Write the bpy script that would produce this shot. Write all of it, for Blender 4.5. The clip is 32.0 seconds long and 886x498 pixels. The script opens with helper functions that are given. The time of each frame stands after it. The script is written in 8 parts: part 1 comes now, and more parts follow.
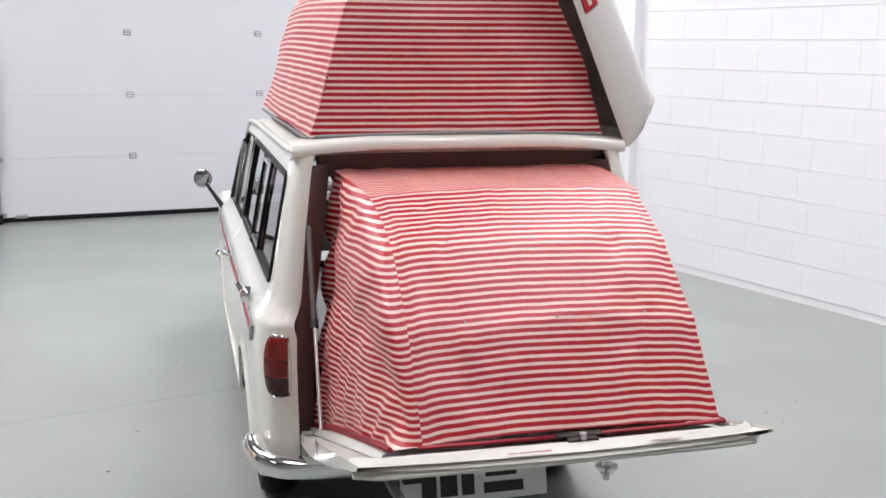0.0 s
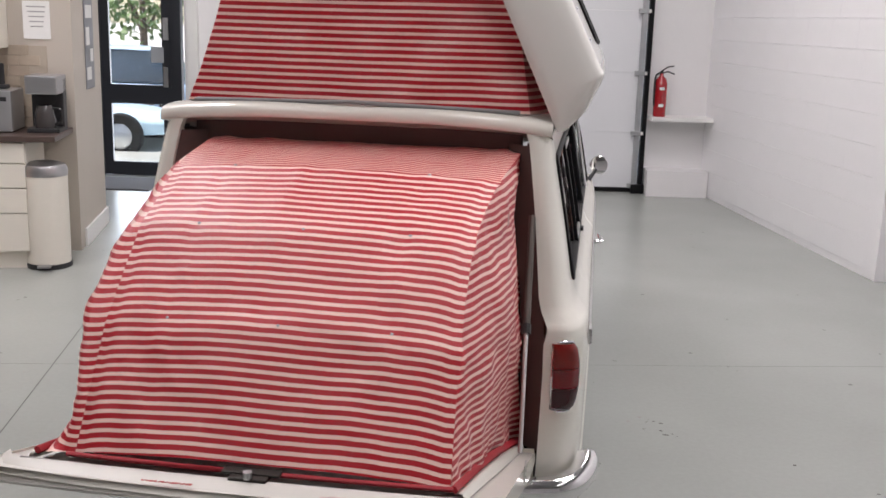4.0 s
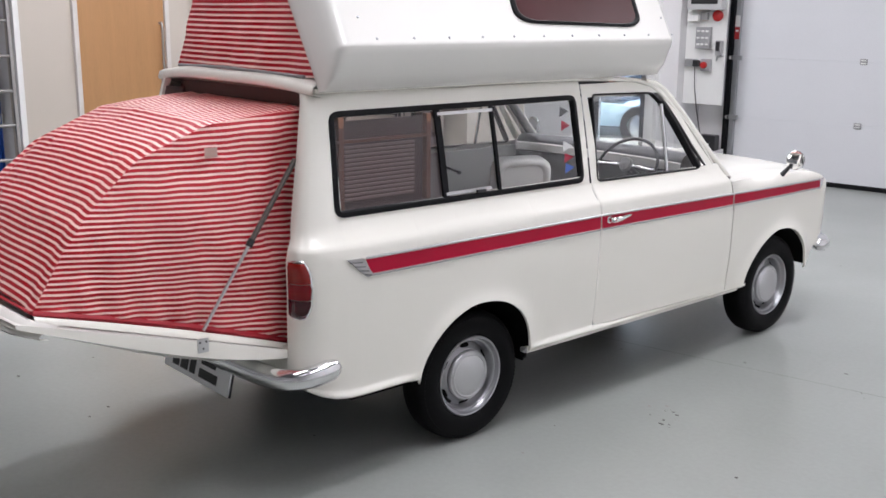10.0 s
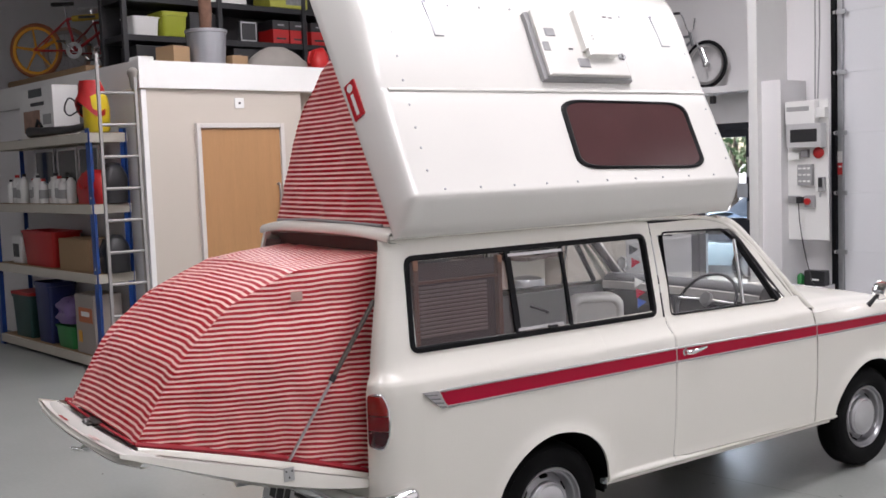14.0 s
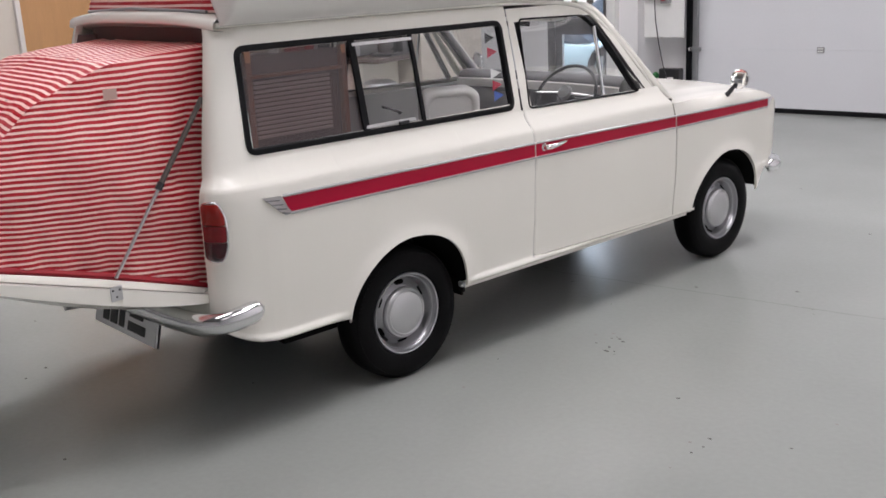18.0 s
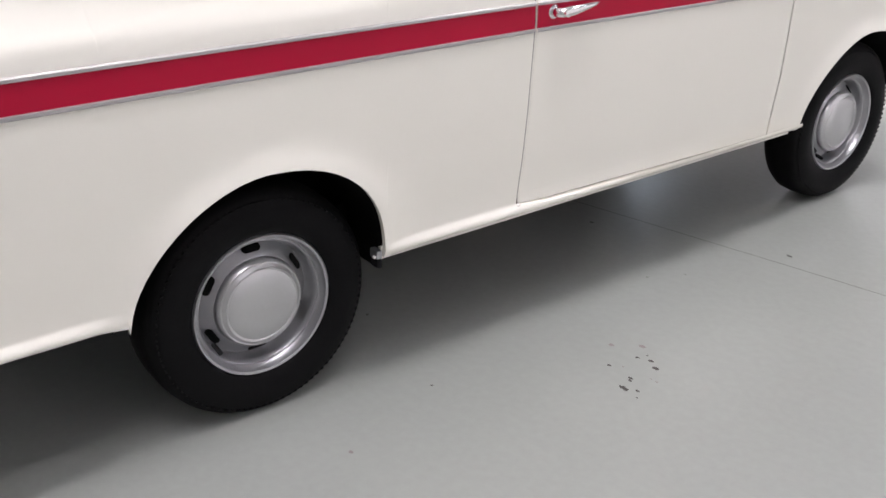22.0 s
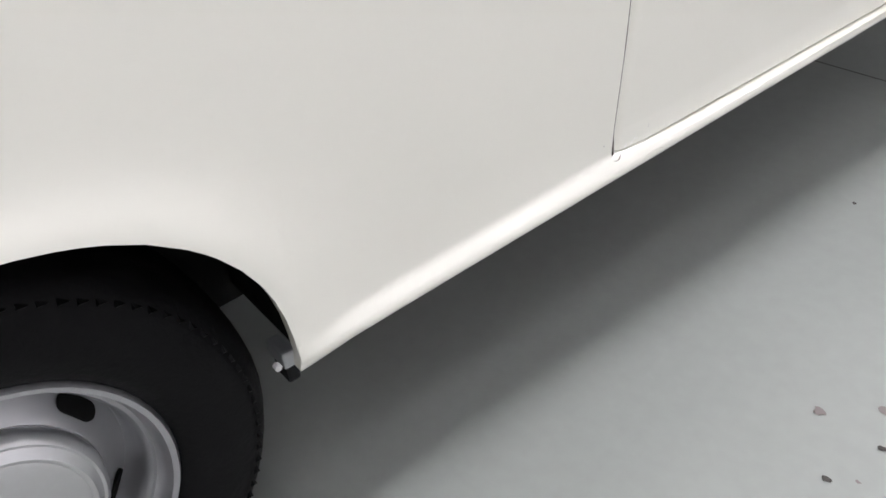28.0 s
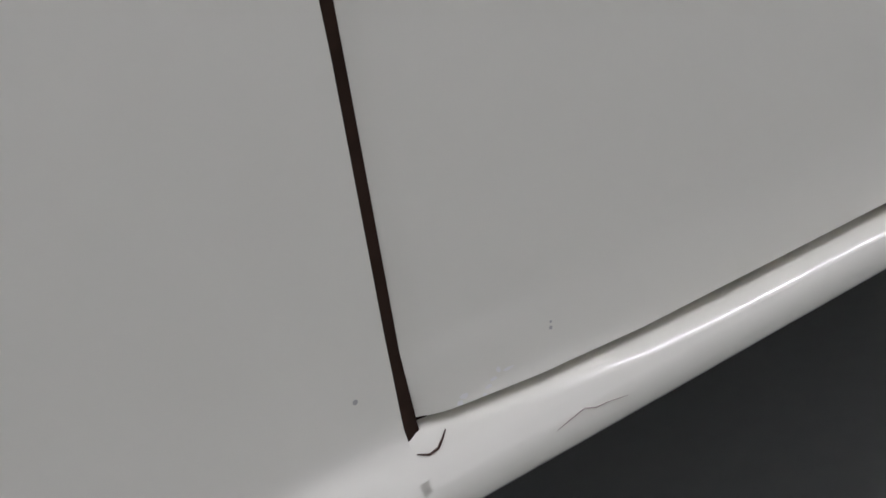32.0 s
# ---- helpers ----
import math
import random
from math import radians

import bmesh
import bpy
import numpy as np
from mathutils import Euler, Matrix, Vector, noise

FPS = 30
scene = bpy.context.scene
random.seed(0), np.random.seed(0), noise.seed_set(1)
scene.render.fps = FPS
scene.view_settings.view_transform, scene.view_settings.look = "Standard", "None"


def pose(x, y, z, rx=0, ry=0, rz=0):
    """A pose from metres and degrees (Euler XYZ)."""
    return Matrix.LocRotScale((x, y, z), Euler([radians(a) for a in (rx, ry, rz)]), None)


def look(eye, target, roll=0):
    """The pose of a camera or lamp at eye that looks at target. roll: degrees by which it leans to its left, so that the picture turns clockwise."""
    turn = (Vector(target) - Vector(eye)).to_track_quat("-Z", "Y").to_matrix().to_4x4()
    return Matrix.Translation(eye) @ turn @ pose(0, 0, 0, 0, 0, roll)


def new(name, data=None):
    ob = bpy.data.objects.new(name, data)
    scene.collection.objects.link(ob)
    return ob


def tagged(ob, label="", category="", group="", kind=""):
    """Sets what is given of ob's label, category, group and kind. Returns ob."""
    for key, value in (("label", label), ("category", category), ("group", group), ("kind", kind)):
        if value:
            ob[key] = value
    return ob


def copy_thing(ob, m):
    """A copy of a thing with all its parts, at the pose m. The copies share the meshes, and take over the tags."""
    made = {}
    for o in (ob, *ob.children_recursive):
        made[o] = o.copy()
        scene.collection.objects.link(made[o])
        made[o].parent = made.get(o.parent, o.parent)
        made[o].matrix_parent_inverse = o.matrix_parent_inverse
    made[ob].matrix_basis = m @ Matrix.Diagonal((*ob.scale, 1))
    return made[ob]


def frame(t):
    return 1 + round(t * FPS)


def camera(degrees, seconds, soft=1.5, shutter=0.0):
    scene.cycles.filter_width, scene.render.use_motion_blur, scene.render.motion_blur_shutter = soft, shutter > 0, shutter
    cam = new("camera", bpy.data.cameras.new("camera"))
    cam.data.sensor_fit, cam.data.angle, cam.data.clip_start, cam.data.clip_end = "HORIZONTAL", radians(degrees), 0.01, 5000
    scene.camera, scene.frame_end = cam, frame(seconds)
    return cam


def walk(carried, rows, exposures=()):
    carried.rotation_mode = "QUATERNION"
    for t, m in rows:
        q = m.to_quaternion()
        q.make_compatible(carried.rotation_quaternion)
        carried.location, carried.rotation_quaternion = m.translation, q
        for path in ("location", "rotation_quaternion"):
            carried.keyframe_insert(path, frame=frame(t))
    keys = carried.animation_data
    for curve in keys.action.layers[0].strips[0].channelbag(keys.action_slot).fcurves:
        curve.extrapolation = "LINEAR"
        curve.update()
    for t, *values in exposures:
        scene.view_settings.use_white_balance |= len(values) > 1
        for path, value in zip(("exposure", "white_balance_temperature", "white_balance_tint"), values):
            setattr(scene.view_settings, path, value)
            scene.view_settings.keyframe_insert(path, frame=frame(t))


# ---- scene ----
# ---- the camera and its walk ----
PATH = [
    (0, (-0.969, -4.158, 1.861), (-0.476, -2.259, 1.471), 0.5),
    (0.5, (-0.771, -4.101, 1.859), (-0.36, -2.183, 1.465), 0.4),
    (1, (-0.569, -3.985, 1.846), (-0.24, -2.051, 1.458), -0.1),
    (1.5, (-0.377, -3.969, 1.855), (-0.129, -2.024, 1.462), 0.3),
    (2, (-0.157, -3.852, 1.826), (-0.02, -1.902, 1.404), 0.3),
    (2.5, (0.045, -3.811, 1.818), (0.09, -1.859, 1.388), 1.6),
    (3, (0.257, -3.812, 1.839), (0.206, -1.86, 1.404), 2.0),
    (3.5, (0.493, -3.789, 1.827), (0.331, -1.844, 1.391), 1.8),
    (5.5, (1.408, -3.406, 1.805), (0.697, -1.59, 1.364), 2.1),
    (6, (1.651, -3.296, 1.806), (0.772, -1.553, 1.368), 2.0),
    (6.5, (1.891, -3.207, 1.786), (0.887, -1.532, 1.353), 2.2),
    (7, (2.194, -3.152, 1.79), (1.083, -1.548, 1.352), 1.8),
    (7.5, (2.509, -3.075, 1.79), (1.3, -1.544, 1.348), 1.2),
    (8, (2.788, -3.026, 1.789), (1.515, -1.55, 1.344), 0.8),
    (8.5, (3.071, -2.96, 1.791), (1.734, -1.542, 1.341), 0.5),
    (9, (3.272, -2.912, 1.786), (1.899, -1.531, 1.33), 0.6),
    (9.5, (3.472, -2.879, 1.774), (2.063, -1.536, 1.316), 0.3),
    (10, (3.692, -2.823, 1.796), (2.232, -1.534, 1.342), 0.5),
    (10.5, (3.775, -2.818, 1.774), (2.289, -1.544, 1.366), 0.1),
    (11, (3.847, -2.815, 1.786), (2.326, -1.564, 1.437), -0.3),
    (11.5, (3.943, -2.805, 1.788), (2.377, -1.588, 1.524), -1.1),
    (12, (4.017, -2.795, 1.802), (2.415, -1.615, 1.606), -1.5),
    (12.5, (4.029, -2.821, 1.796), (2.409, -1.659, 1.632), -1.8),
    (13, (4.027, -2.825, 1.795), (2.389, -1.688, 1.629), -2.0),
    (13.5, (4.033, -2.824, 1.798), (2.383, -1.706, 1.629), -2.0),
    (15.5, (4.107, -2.812, 1.76), (2.51, -1.623, 1.572), -2.3),
    (16, (4.055, -2.813, 1.777), (2.486, -1.598, 1.53), -1.8),
    (16.5, (4.076, -2.785, 1.725), (2.52, -1.563, 1.433), -2.3),
    (17, (4.054, -2.743, 1.703), (2.52, -1.512, 1.34), -2.6),
    (17.5, (3.937, -2.67, 1.677), (2.447, -1.411, 1.236), -2.8),
    (18, (3.814, -2.584, 1.668), (2.376, -1.299, 1.137), -2.8),
    (18.5, (3.761, -2.44, 1.611), (2.348, -1.151, 1.026), -2.9),
    (19, (3.679, -2.235, 1.597), (2.277, -0.954, 0.969), -2.0),
    (19.5, (3.53, -2.019, 1.579), (2.143, -0.737, 0.921), -0.8),
    (20, (3.36, -1.806, 1.558), (1.985, -0.524, 0.876), 0.3),
    (20.5, (3.182, -1.582, 1.549), (1.807, -0.32, 0.832), 1.0),
    (21, (2.98, -1.373, 1.514), (1.599, -0.136, 0.765), 1.4),
    (21.5, (2.745, -1.149, 1.441), (1.349, 0.049, 0.656), 1.4),
    (22, (2.541, -0.968, 1.399), (1.126, 0.163, 0.549), 1.3),
    (22.5, (2.349, -0.804, 1.346), (0.912, 0.256, 0.443), 0.7),
    (23, (2.1282, -0.6418, 1.3027), (1.3991, -0.1504, 0.8264), 0.21),
    (23.5, (1.91, -0.5082, 1.2667), (1.1724, -0.0575, 0.7639), -0.48),
    (24, (1.6779, -0.4032, 1.208), (0.9398, 0.0151, 0.6786), -1.26),
    (24.5, (1.5531, -0.3183, 1.1482), (0.8031, 0.0488, 0.598), -2.34),
    (26.5, (1.4442, -0.1793, 1.0989), (0.7518, 0.1594, 0.4618), -4.57),
    (27, (1.4381, -0.1317, 1.1052), (0.7722, 0.2373, 0.4568), -4.97),
    (27.5, (1.4324, -0.0506, 1.0992), (0.7818, 0.3408, 0.4484), -5.84),
    (28, (1.3719, 0.0285, 1.0605), (0.7535, 0.4623, 0.4052), -5.46),
    (28.5, (1.2849, 0.1416, 0.9723), (0.6748, 0.5979, 0.3245), -6.49),
    (29, (1.2339, 0.2391, 0.9209), (0.6074, 0.6803, 0.2785), -9.57),
    (29.5, (1.1326, 0.3362, 0.8255), (0.5003, 0.7857, 0.1945), -11.24),
    (30, (1.0464, 0.4455, 0.7082), (0.3813, 0.8993, 0.1151), -12.7),
    (30.5, (1.003, 0.5231, 0.6407), (0.2825, 0.9604, 0.1024), -11.85),
    (31, (0.9888, 0.5918, 0.6069), (0.2035, 0.9737, 0.1196), -13.92),
    (31.6, (0.99, 0.6338, 0.5646), (0.1528, 0.9826, 0.1435), -14.64),
    (32, (0.9939, 0.6279, 0.5453), (0.1476, 1.0062, 0.1703), -14.72),
]
EXPOSURES = [(0, 1.717, 6450, 13), (1, 1.7, 6500, 14), (3, 1.28, 6960, 17.5), (7, 1.27, 5980, 13.5), (8, 1.31, 6040, 14), (9, 1.517, 6220, 13.5), (11, 1.49, 6470, 17), (13, 1.347, 6580, 17.5), (16, 1.38, 6580, 17.2), (19, 1.337, 6610, 16.5), (22, 1.657, 6610, 17), (23, 1.957, 6610, 18.0), (24, 2.28, 6450, 15), (25, 2.20, 6500, 14), (27, 2.10, 6250, 14.5), (28, 1.78, 6450, 13.5), (29, 1.45, 6400, 15), (29.5, 1.46, 6400, 17), (30, 1.167, 6260, 18), (31, 0.55, 6330, 12), (32, 0.737, 6280, 14.5)]
cam = camera(46.7, 32.0, soft=1.6)
walk(cam, [(t, look(eye, target, roll)) for t, eye, target, roll in PATH], exposures=EXPOSURES)

# ---- world and light ----
TURN = 8.0  # degrees by which the building is turned against the van
ROOM = pose(0, 0, 0, 0, 0, TURN)
world = bpy.data.worlds.new("world")
scene.world = world
world.use_nodes = True
wn = world.node_tree.nodes
sky = wn.new("ShaderNodeTexSky")
sky.sky_type, sky.sun_disc = "NISHITA", False
sky.sun_elevation, sky.sun_rotation = radians(55), radians(260)
world.node_tree.links.new(sky.outputs[0], wn["Background"].inputs[0])
wn["Background"].inputs[1].default_value = 0.15


def lamp(name, kind, m, energy, color=(1, 1, 1), size=None, size_y=None, angle=None):
    data = bpy.data.lights.new(name, kind)
    data.energy, data.color = energy, color
    if size:
        data.shape, data.size, data.size_y = "RECTANGLE", size, size_y or size
    if angle:
        data.angle = radians(angle)
    ob = new(name, data)
    ob.matrix_world = m
    return ob


lamp("sun", "SUN", look((-40, 4, 50), (-5, 10, 0)), 5.0, (1.0, 0.96, 0.9), angle=0.5)
# rows of ceiling lights over the workshop floor
CEILING = 4.9
LIGHTS = [(-5.6, -3.6, 0.2), (-5.6, 0.2, 0.08), (-3.4, 1.7, 1.3), (-2.2, -3.6, 0.60), (-2.2, 0.6, 1.4), (-2.2, 4.8, 1.1), (0.3, -2.3, 0.50), (1.6, 0.2, 1.2), (1.6, 4.2, 1.55), (3.0, -4.2, 0.15), (2.6, -1.4, 0.65)]
for u, v, share in LIGHTS:
    lamp("ceiling_lamp", "AREA", ROOM @ pose(u, v, CEILING - 0.19, 0, 0, 0), 24 * share, (0.975, 0.98, 1.01), 0.5, 1.9)
# daylight in the opening of the glazed door
lamp("door_daylight", "AREA", ROOM @ pose(-3.3, 7.86, 1.1, -90, 0, 0), 13, (0.80, 0.90, 1.0), 0.8, 2.0)


# ---- helpers ----
def part(name, bm, material, parent=None, label="", smooth=None):
    """Links a bmesh as one mesh object under a thing or a part. smooth: degrees below which edges are shaded smooth."""
    bmesh.ops.recalc_face_normals(bm, faces=bm.faces)
    mesh = bpy.data.meshes.new(name)
    bm.to_mesh(mesh)
    bm.free()
    for m in material if isinstance(material, (list, tuple)) else [material]:
        mesh.materials.append(m)
    if smooth:
        mesh.shade_smooth()
        mesh.set_sharp_from_angle(angle=radians(smooth))
    ob = new(name, mesh)
    ob.parent = parent
    return tagged(ob, label)


def thing(name, label, category, m=None, group="", kind=""):
    ob = new(name)
    ob.matrix_world = m if m is not None else Matrix()
    return tagged(ob, label, category, group, kind)


def solid(name, bm, material, label, category, m=None, group="", kind="", smooth=None):
    """A thing that is one mesh."""
    ob = part(name, bm, material, None, "", smooth)
    ob.matrix_world = m if m is not None else Matrix()
    return tagged(ob, label, category, group, kind)


def box(sx, sy, sz, x=0, y=0, z=0, bevel=0.0, seg=2, bm=None):
    """A box with its centre at x, y, z."""
    own = bmesh.new()
    bmesh.ops.create_cube(own, size=1, matrix=Matrix.Translation((x, y, z)) @ Matrix.Diagonal((sx, sy, sz, 1)))
    if bevel:
        bmesh.ops.bevel(own, geom=own.edges[:], offset=bevel, segments=seg, profile=0.6, affect="EDGES")
    return merge(bm, own)


def merge(bm, own, m=None):
    if m is not None:
        bmesh.ops.transform(own, matrix=m, verts=own.verts)
    if bm is None:
        return own
    mesh = bpy.data.meshes.new("piece")
    own.to_mesh(mesh)
    own.free()
    bm.from_mesh(mesh)
    bpy.data.meshes.remove(mesh)
    return bm


def loft(rings, closed=False, caps=False, bm=None, uv=None):
    """A skin over rings of points; each ring has as many points. closed: the rings are loops."""
    own = bmesh.new()
    rows = [[own.verts.new(p) for p in ring] for ring in rings]
    n = len(rows[0])
    for i in range(len(rows) - 1):
        for j in range(n if closed else n - 1):
            k = (j + 1) % n
            own.faces.new((rows[i][j], rows[i][k], rows[i + 1][k], rows[i + 1][j]))
    if caps:
        own.faces.new(rows[0])
        own.faces.new(rows[-1][::-1])
    if uv is not None:
        layer = own.loops.layers.uv.new("stripe")
        where = {v: uv[i][j] for i, row in enumerate(rows) for j, v in enumerate(row)}
        for f in own.faces:
            for loop in f.loops:
                loop[layer].uv = where[loop.vert]
    return merge(bm, own) if bm is not None else own


def lathe(profile, seg=32, m=None, bm=None):
    """Turns (radius, height) pairs round the z axis."""
    rings = [[(max(r, 0.0004) * math.cos(2 * math.pi * i / seg), max(r, 0.0004) * math.sin(2 * math.pi * i / seg), h) for i in range(seg)] for r, h in profile]
    own = loft(rings, closed=True)
    return merge(bm, own, m)


def tube(points, radius, seg=8, bm=None, flat=1.0):
    """A round bar through points; radius: one, or one a point."""
    pts = [Vector(p) for p in points]
    rr = radius if isinstance(radius, (list, tuple)) else [radius] * len(pts)
    rings, side = [], None
    for i, p in enumerate(pts):
        way = (pts[min(i + 1, len(pts) - 1)] - pts[max(i - 1, 0)]).normalized()
        if side is None:
            side = way.orthogonal().normalized()
        side = (side - way * side.dot(way)).normalized()
        up = way.cross(side)
        rings.append([p + (side * math.cos(a) + up * math.sin(a) * flat) * rr[i] for a in (2 * math.pi * k / seg for k in range(seg))])
    return merge(bm, loft(rings, closed=True, caps=True))


def prism(outline, depth, m=None, bm=None, bevel=0.0):
    """A flat outline (x, y) with thickness depth along z, from z = 0."""
    own = bmesh.new()
    low = [own.verts.new((x, y, 0)) for x, y in outline]
    top = [own.verts.new((x, y, depth)) for x, y in outline]
    own.faces.new(low[::-1])
    own.faces.new(top)
    for i in range(len(low)):
        k = (i + 1) % len(low)
        own.faces.new((low[i], low[k], top[k], top[i]))
    if bevel:
        bmesh.ops.bevel(own, geom=[e for e in own.edges if abs(e.verts[0].co.z - e.verts[1].co.z) < 1e-6 and e.verts[0].co.z > depth / 2], offset=bevel, segments=2, profile=0.6, affect="EDGES")
    return merge(bm, own, m)


def rounded(w, h, r, seg=5, x=0, y=0):
    """The outline of a rounded rectangle, w wide and h high, round x, y."""
    pts = []
    for cx, cy, a in ((w / 2 - r, h / 2 - r, 0), (-w / 2 + r, h / 2 - r, 90), (-w / 2 + r, -h / 2 + r, 180), (w / 2 - r, -h / 2 + r, 270)):
        pts += [(x + cx + r * math.cos(radians(a + 90 * k / seg)), y + cy + r * math.sin(radians(a + 90 * k / seg))) for k in range(seg + 1)]
    return pts


def round_corners(corners, r, seg=5):
    """Rounds the corners of any closed outline of (a, b) points."""
    out = []
    for i, c in enumerate(corners):
        c, p, q = Vector(c), Vector(corners[i - 1]), Vector(corners[(i + 1) % len(corners)])
        a, b = (p - c).normalized() * r, (q - c).normalized() * r
        for k in range(seg + 1):
            s = k / seg
            out.append(tuple((c + a) * (1 - s) ** 2 + c * 2 * s * (1 - s) + (c + b) * s * s))
    return out


def blend(table, x):
    """Linear look-up in (x, value) pairs."""
    return float(np.interp(x, [a for a, _ in table], [b for _, b in table]))


def smooth_path(points, steps=6):
    """A smooth run through points (Catmull-Rom)."""
    p = [Vector(q) for q in points]
    p = [p[0] * 2 - p[1]] + p + [p[-1] * 2 - p[-2]]
    out = []
    for i in range(1, len(p) - 2):
        for k in range(steps):
            s = k / steps
            out.append(0.5 * (2 * p[i] + (p[i + 1] - p[i - 1]) * s + (2 * p[i - 1] - 5 * p[i] + 4 * p[i + 1] - p[i + 2]) * s * s + (3 * p[i] - p[i - 1] - 3 * p[i + 1] + p[i + 2]) * s ** 3))
    return out + [p[-2]]


# ---- materials ----
def material(name, color, rough=0.5, metal=0.0, vary=0.06, scale=6.0, fine=0.03, fine_scale=120.0, bump=0.0, bump_scale=200.0, coat=0.0, spec=0.5, rough_vary=0.0, each=0.0, alpha=1.0, transmission=0.0, stretch=(1, 1, 1), coat_rough=0.06):
    """A surface with colour variation at two scales, uneven gloss and fine relief."""
    mat = bpy.data.materials.new(name)
    mat.use_nodes = True
    nt = mat.node_tree
    nodes, links = nt.nodes, nt.links
    bsdf = nodes["Principled BSDF"]
    coord = nodes.new("ShaderNodeTexCoord")
    mapping = nodes.new("ShaderNodeMapping")
    mapping.inputs["Scale"].default_value = stretch
    links.new(coord.outputs["Object"], mapping.inputs[0])

    def noise_of(s, detail=3.0):
        n = nodes.new("ShaderNodeTexNoise")
        n.inputs["Scale"].default_value, n.inputs["Detail"].default_value = s, detail
        links.new(mapping.outputs[0], n.inputs["Vector"])
        return n.outputs["Fac"]

    def calc(op, a, b):
        n = nodes.new("ShaderNodeMath")
        n.operation = op
        for i, v in enumerate((a, b)):
            if isinstance(v, (int, float)):
                n.inputs[i].default_value = v
            else:
                links.new(v, n.inputs[i])
        return n.outputs[0]

    large, small = noise_of(scale), noise_of(fine_scale, 2.0)
    value = calc("ADD", calc("MULTIPLY", calc("SUBTRACT", large, 0.5), vary * 2.2), calc("MULTIPLY", calc("SUBTRACT", small, 0.5), fine * 2.2))
    if each:
        info = nodes.new("ShaderNodeObjectInfo")
        value = calc("ADD", value, calc("MULTIPLY", calc("SUBTRACT", info.outputs["Random"], 0.5), each * 2))
    value = calc("ADD", value, 1.0)
    tint = nodes.new("ShaderNodeVectorMath")
    tint.operation = "SCALE"
    tint.inputs[0].default_value = color
    links.new(value, tint.inputs["Scale"])
    links.new(tint.outputs[0], bsdf.inputs["Base Color"])
    links.new(calc("ADD", calc("MULTIPLY", calc("SUBTRACT", large, 0.5), rough_vary * 2), rough), bsdf.inputs["Roughness"])
    bsdf.inputs["Metallic"].default_value = metal
    bsdf.inputs["Coat Weight"].default_value = coat
    bsdf.inputs["Coat Roughness"].default_value = coat_rough
    bsdf.inputs["Specular IOR Level"].default_value = spec
    bsdf.inputs["Transmission Weight"].default_value = transmission
    bsdf.inputs["Alpha"].default_value = alpha
    if bump:
        b = nodes.new("ShaderNodeBump")
        b.inputs["Strength"].default_value, b.inputs["Distance"].default_value = bump, 0.004
        links.new(noise_of(bump_scale, 4.0), b.inputs["Height"])
        links.new(b.outputs[0], bsdf.inputs["Normal"])
    return mat


def glass(name, color, rough=0.0, amount=0.9):
    """Thin window glass: clear, with a mirror-like gloss that grows at flat angles."""
    mat = bpy.data.materials.new(name)
    mat.use_nodes = True
    nodes, links = mat.node_tree.nodes, mat.node_tree.links
    nodes.remove(nodes["Principled BSDF"])
    out = nodes["Material Output"]
    clear, gloss, mix, fres = nodes.new("ShaderNodeBsdfTransparent"), nodes.new("ShaderNodeBsdfGlossy"), nodes.new("ShaderNodeMixShader"), nodes.new("ShaderNodeLayerWeight")
    clear.inputs[0].default_value = (*color, 1)
    gloss.inputs["Roughness"].default_value = rough
    gloss.inputs["Color"].default_value = (amount, amount, amount, 1)
    last = fres.outputs["Facing"]
    for op, v in (("POWER", 3.2), ("MULTIPLY_ADD", 0.90)):
        n = nodes.new("ShaderNodeMath")
        n.operation = op
        n.inputs[1].default_value, n.inputs[2].default_value = v, 0.07
        links.new(last, n.inputs[0])
        last = n.outputs[0]
    links.new(last, mix.inputs[0])
    links.new(clear.outputs[0], mix.inputs[1])
    links.new(gloss.outputs[0], mix.inputs[2])
    links.new(mix.outputs[0], out.inputs[0])
    return mat


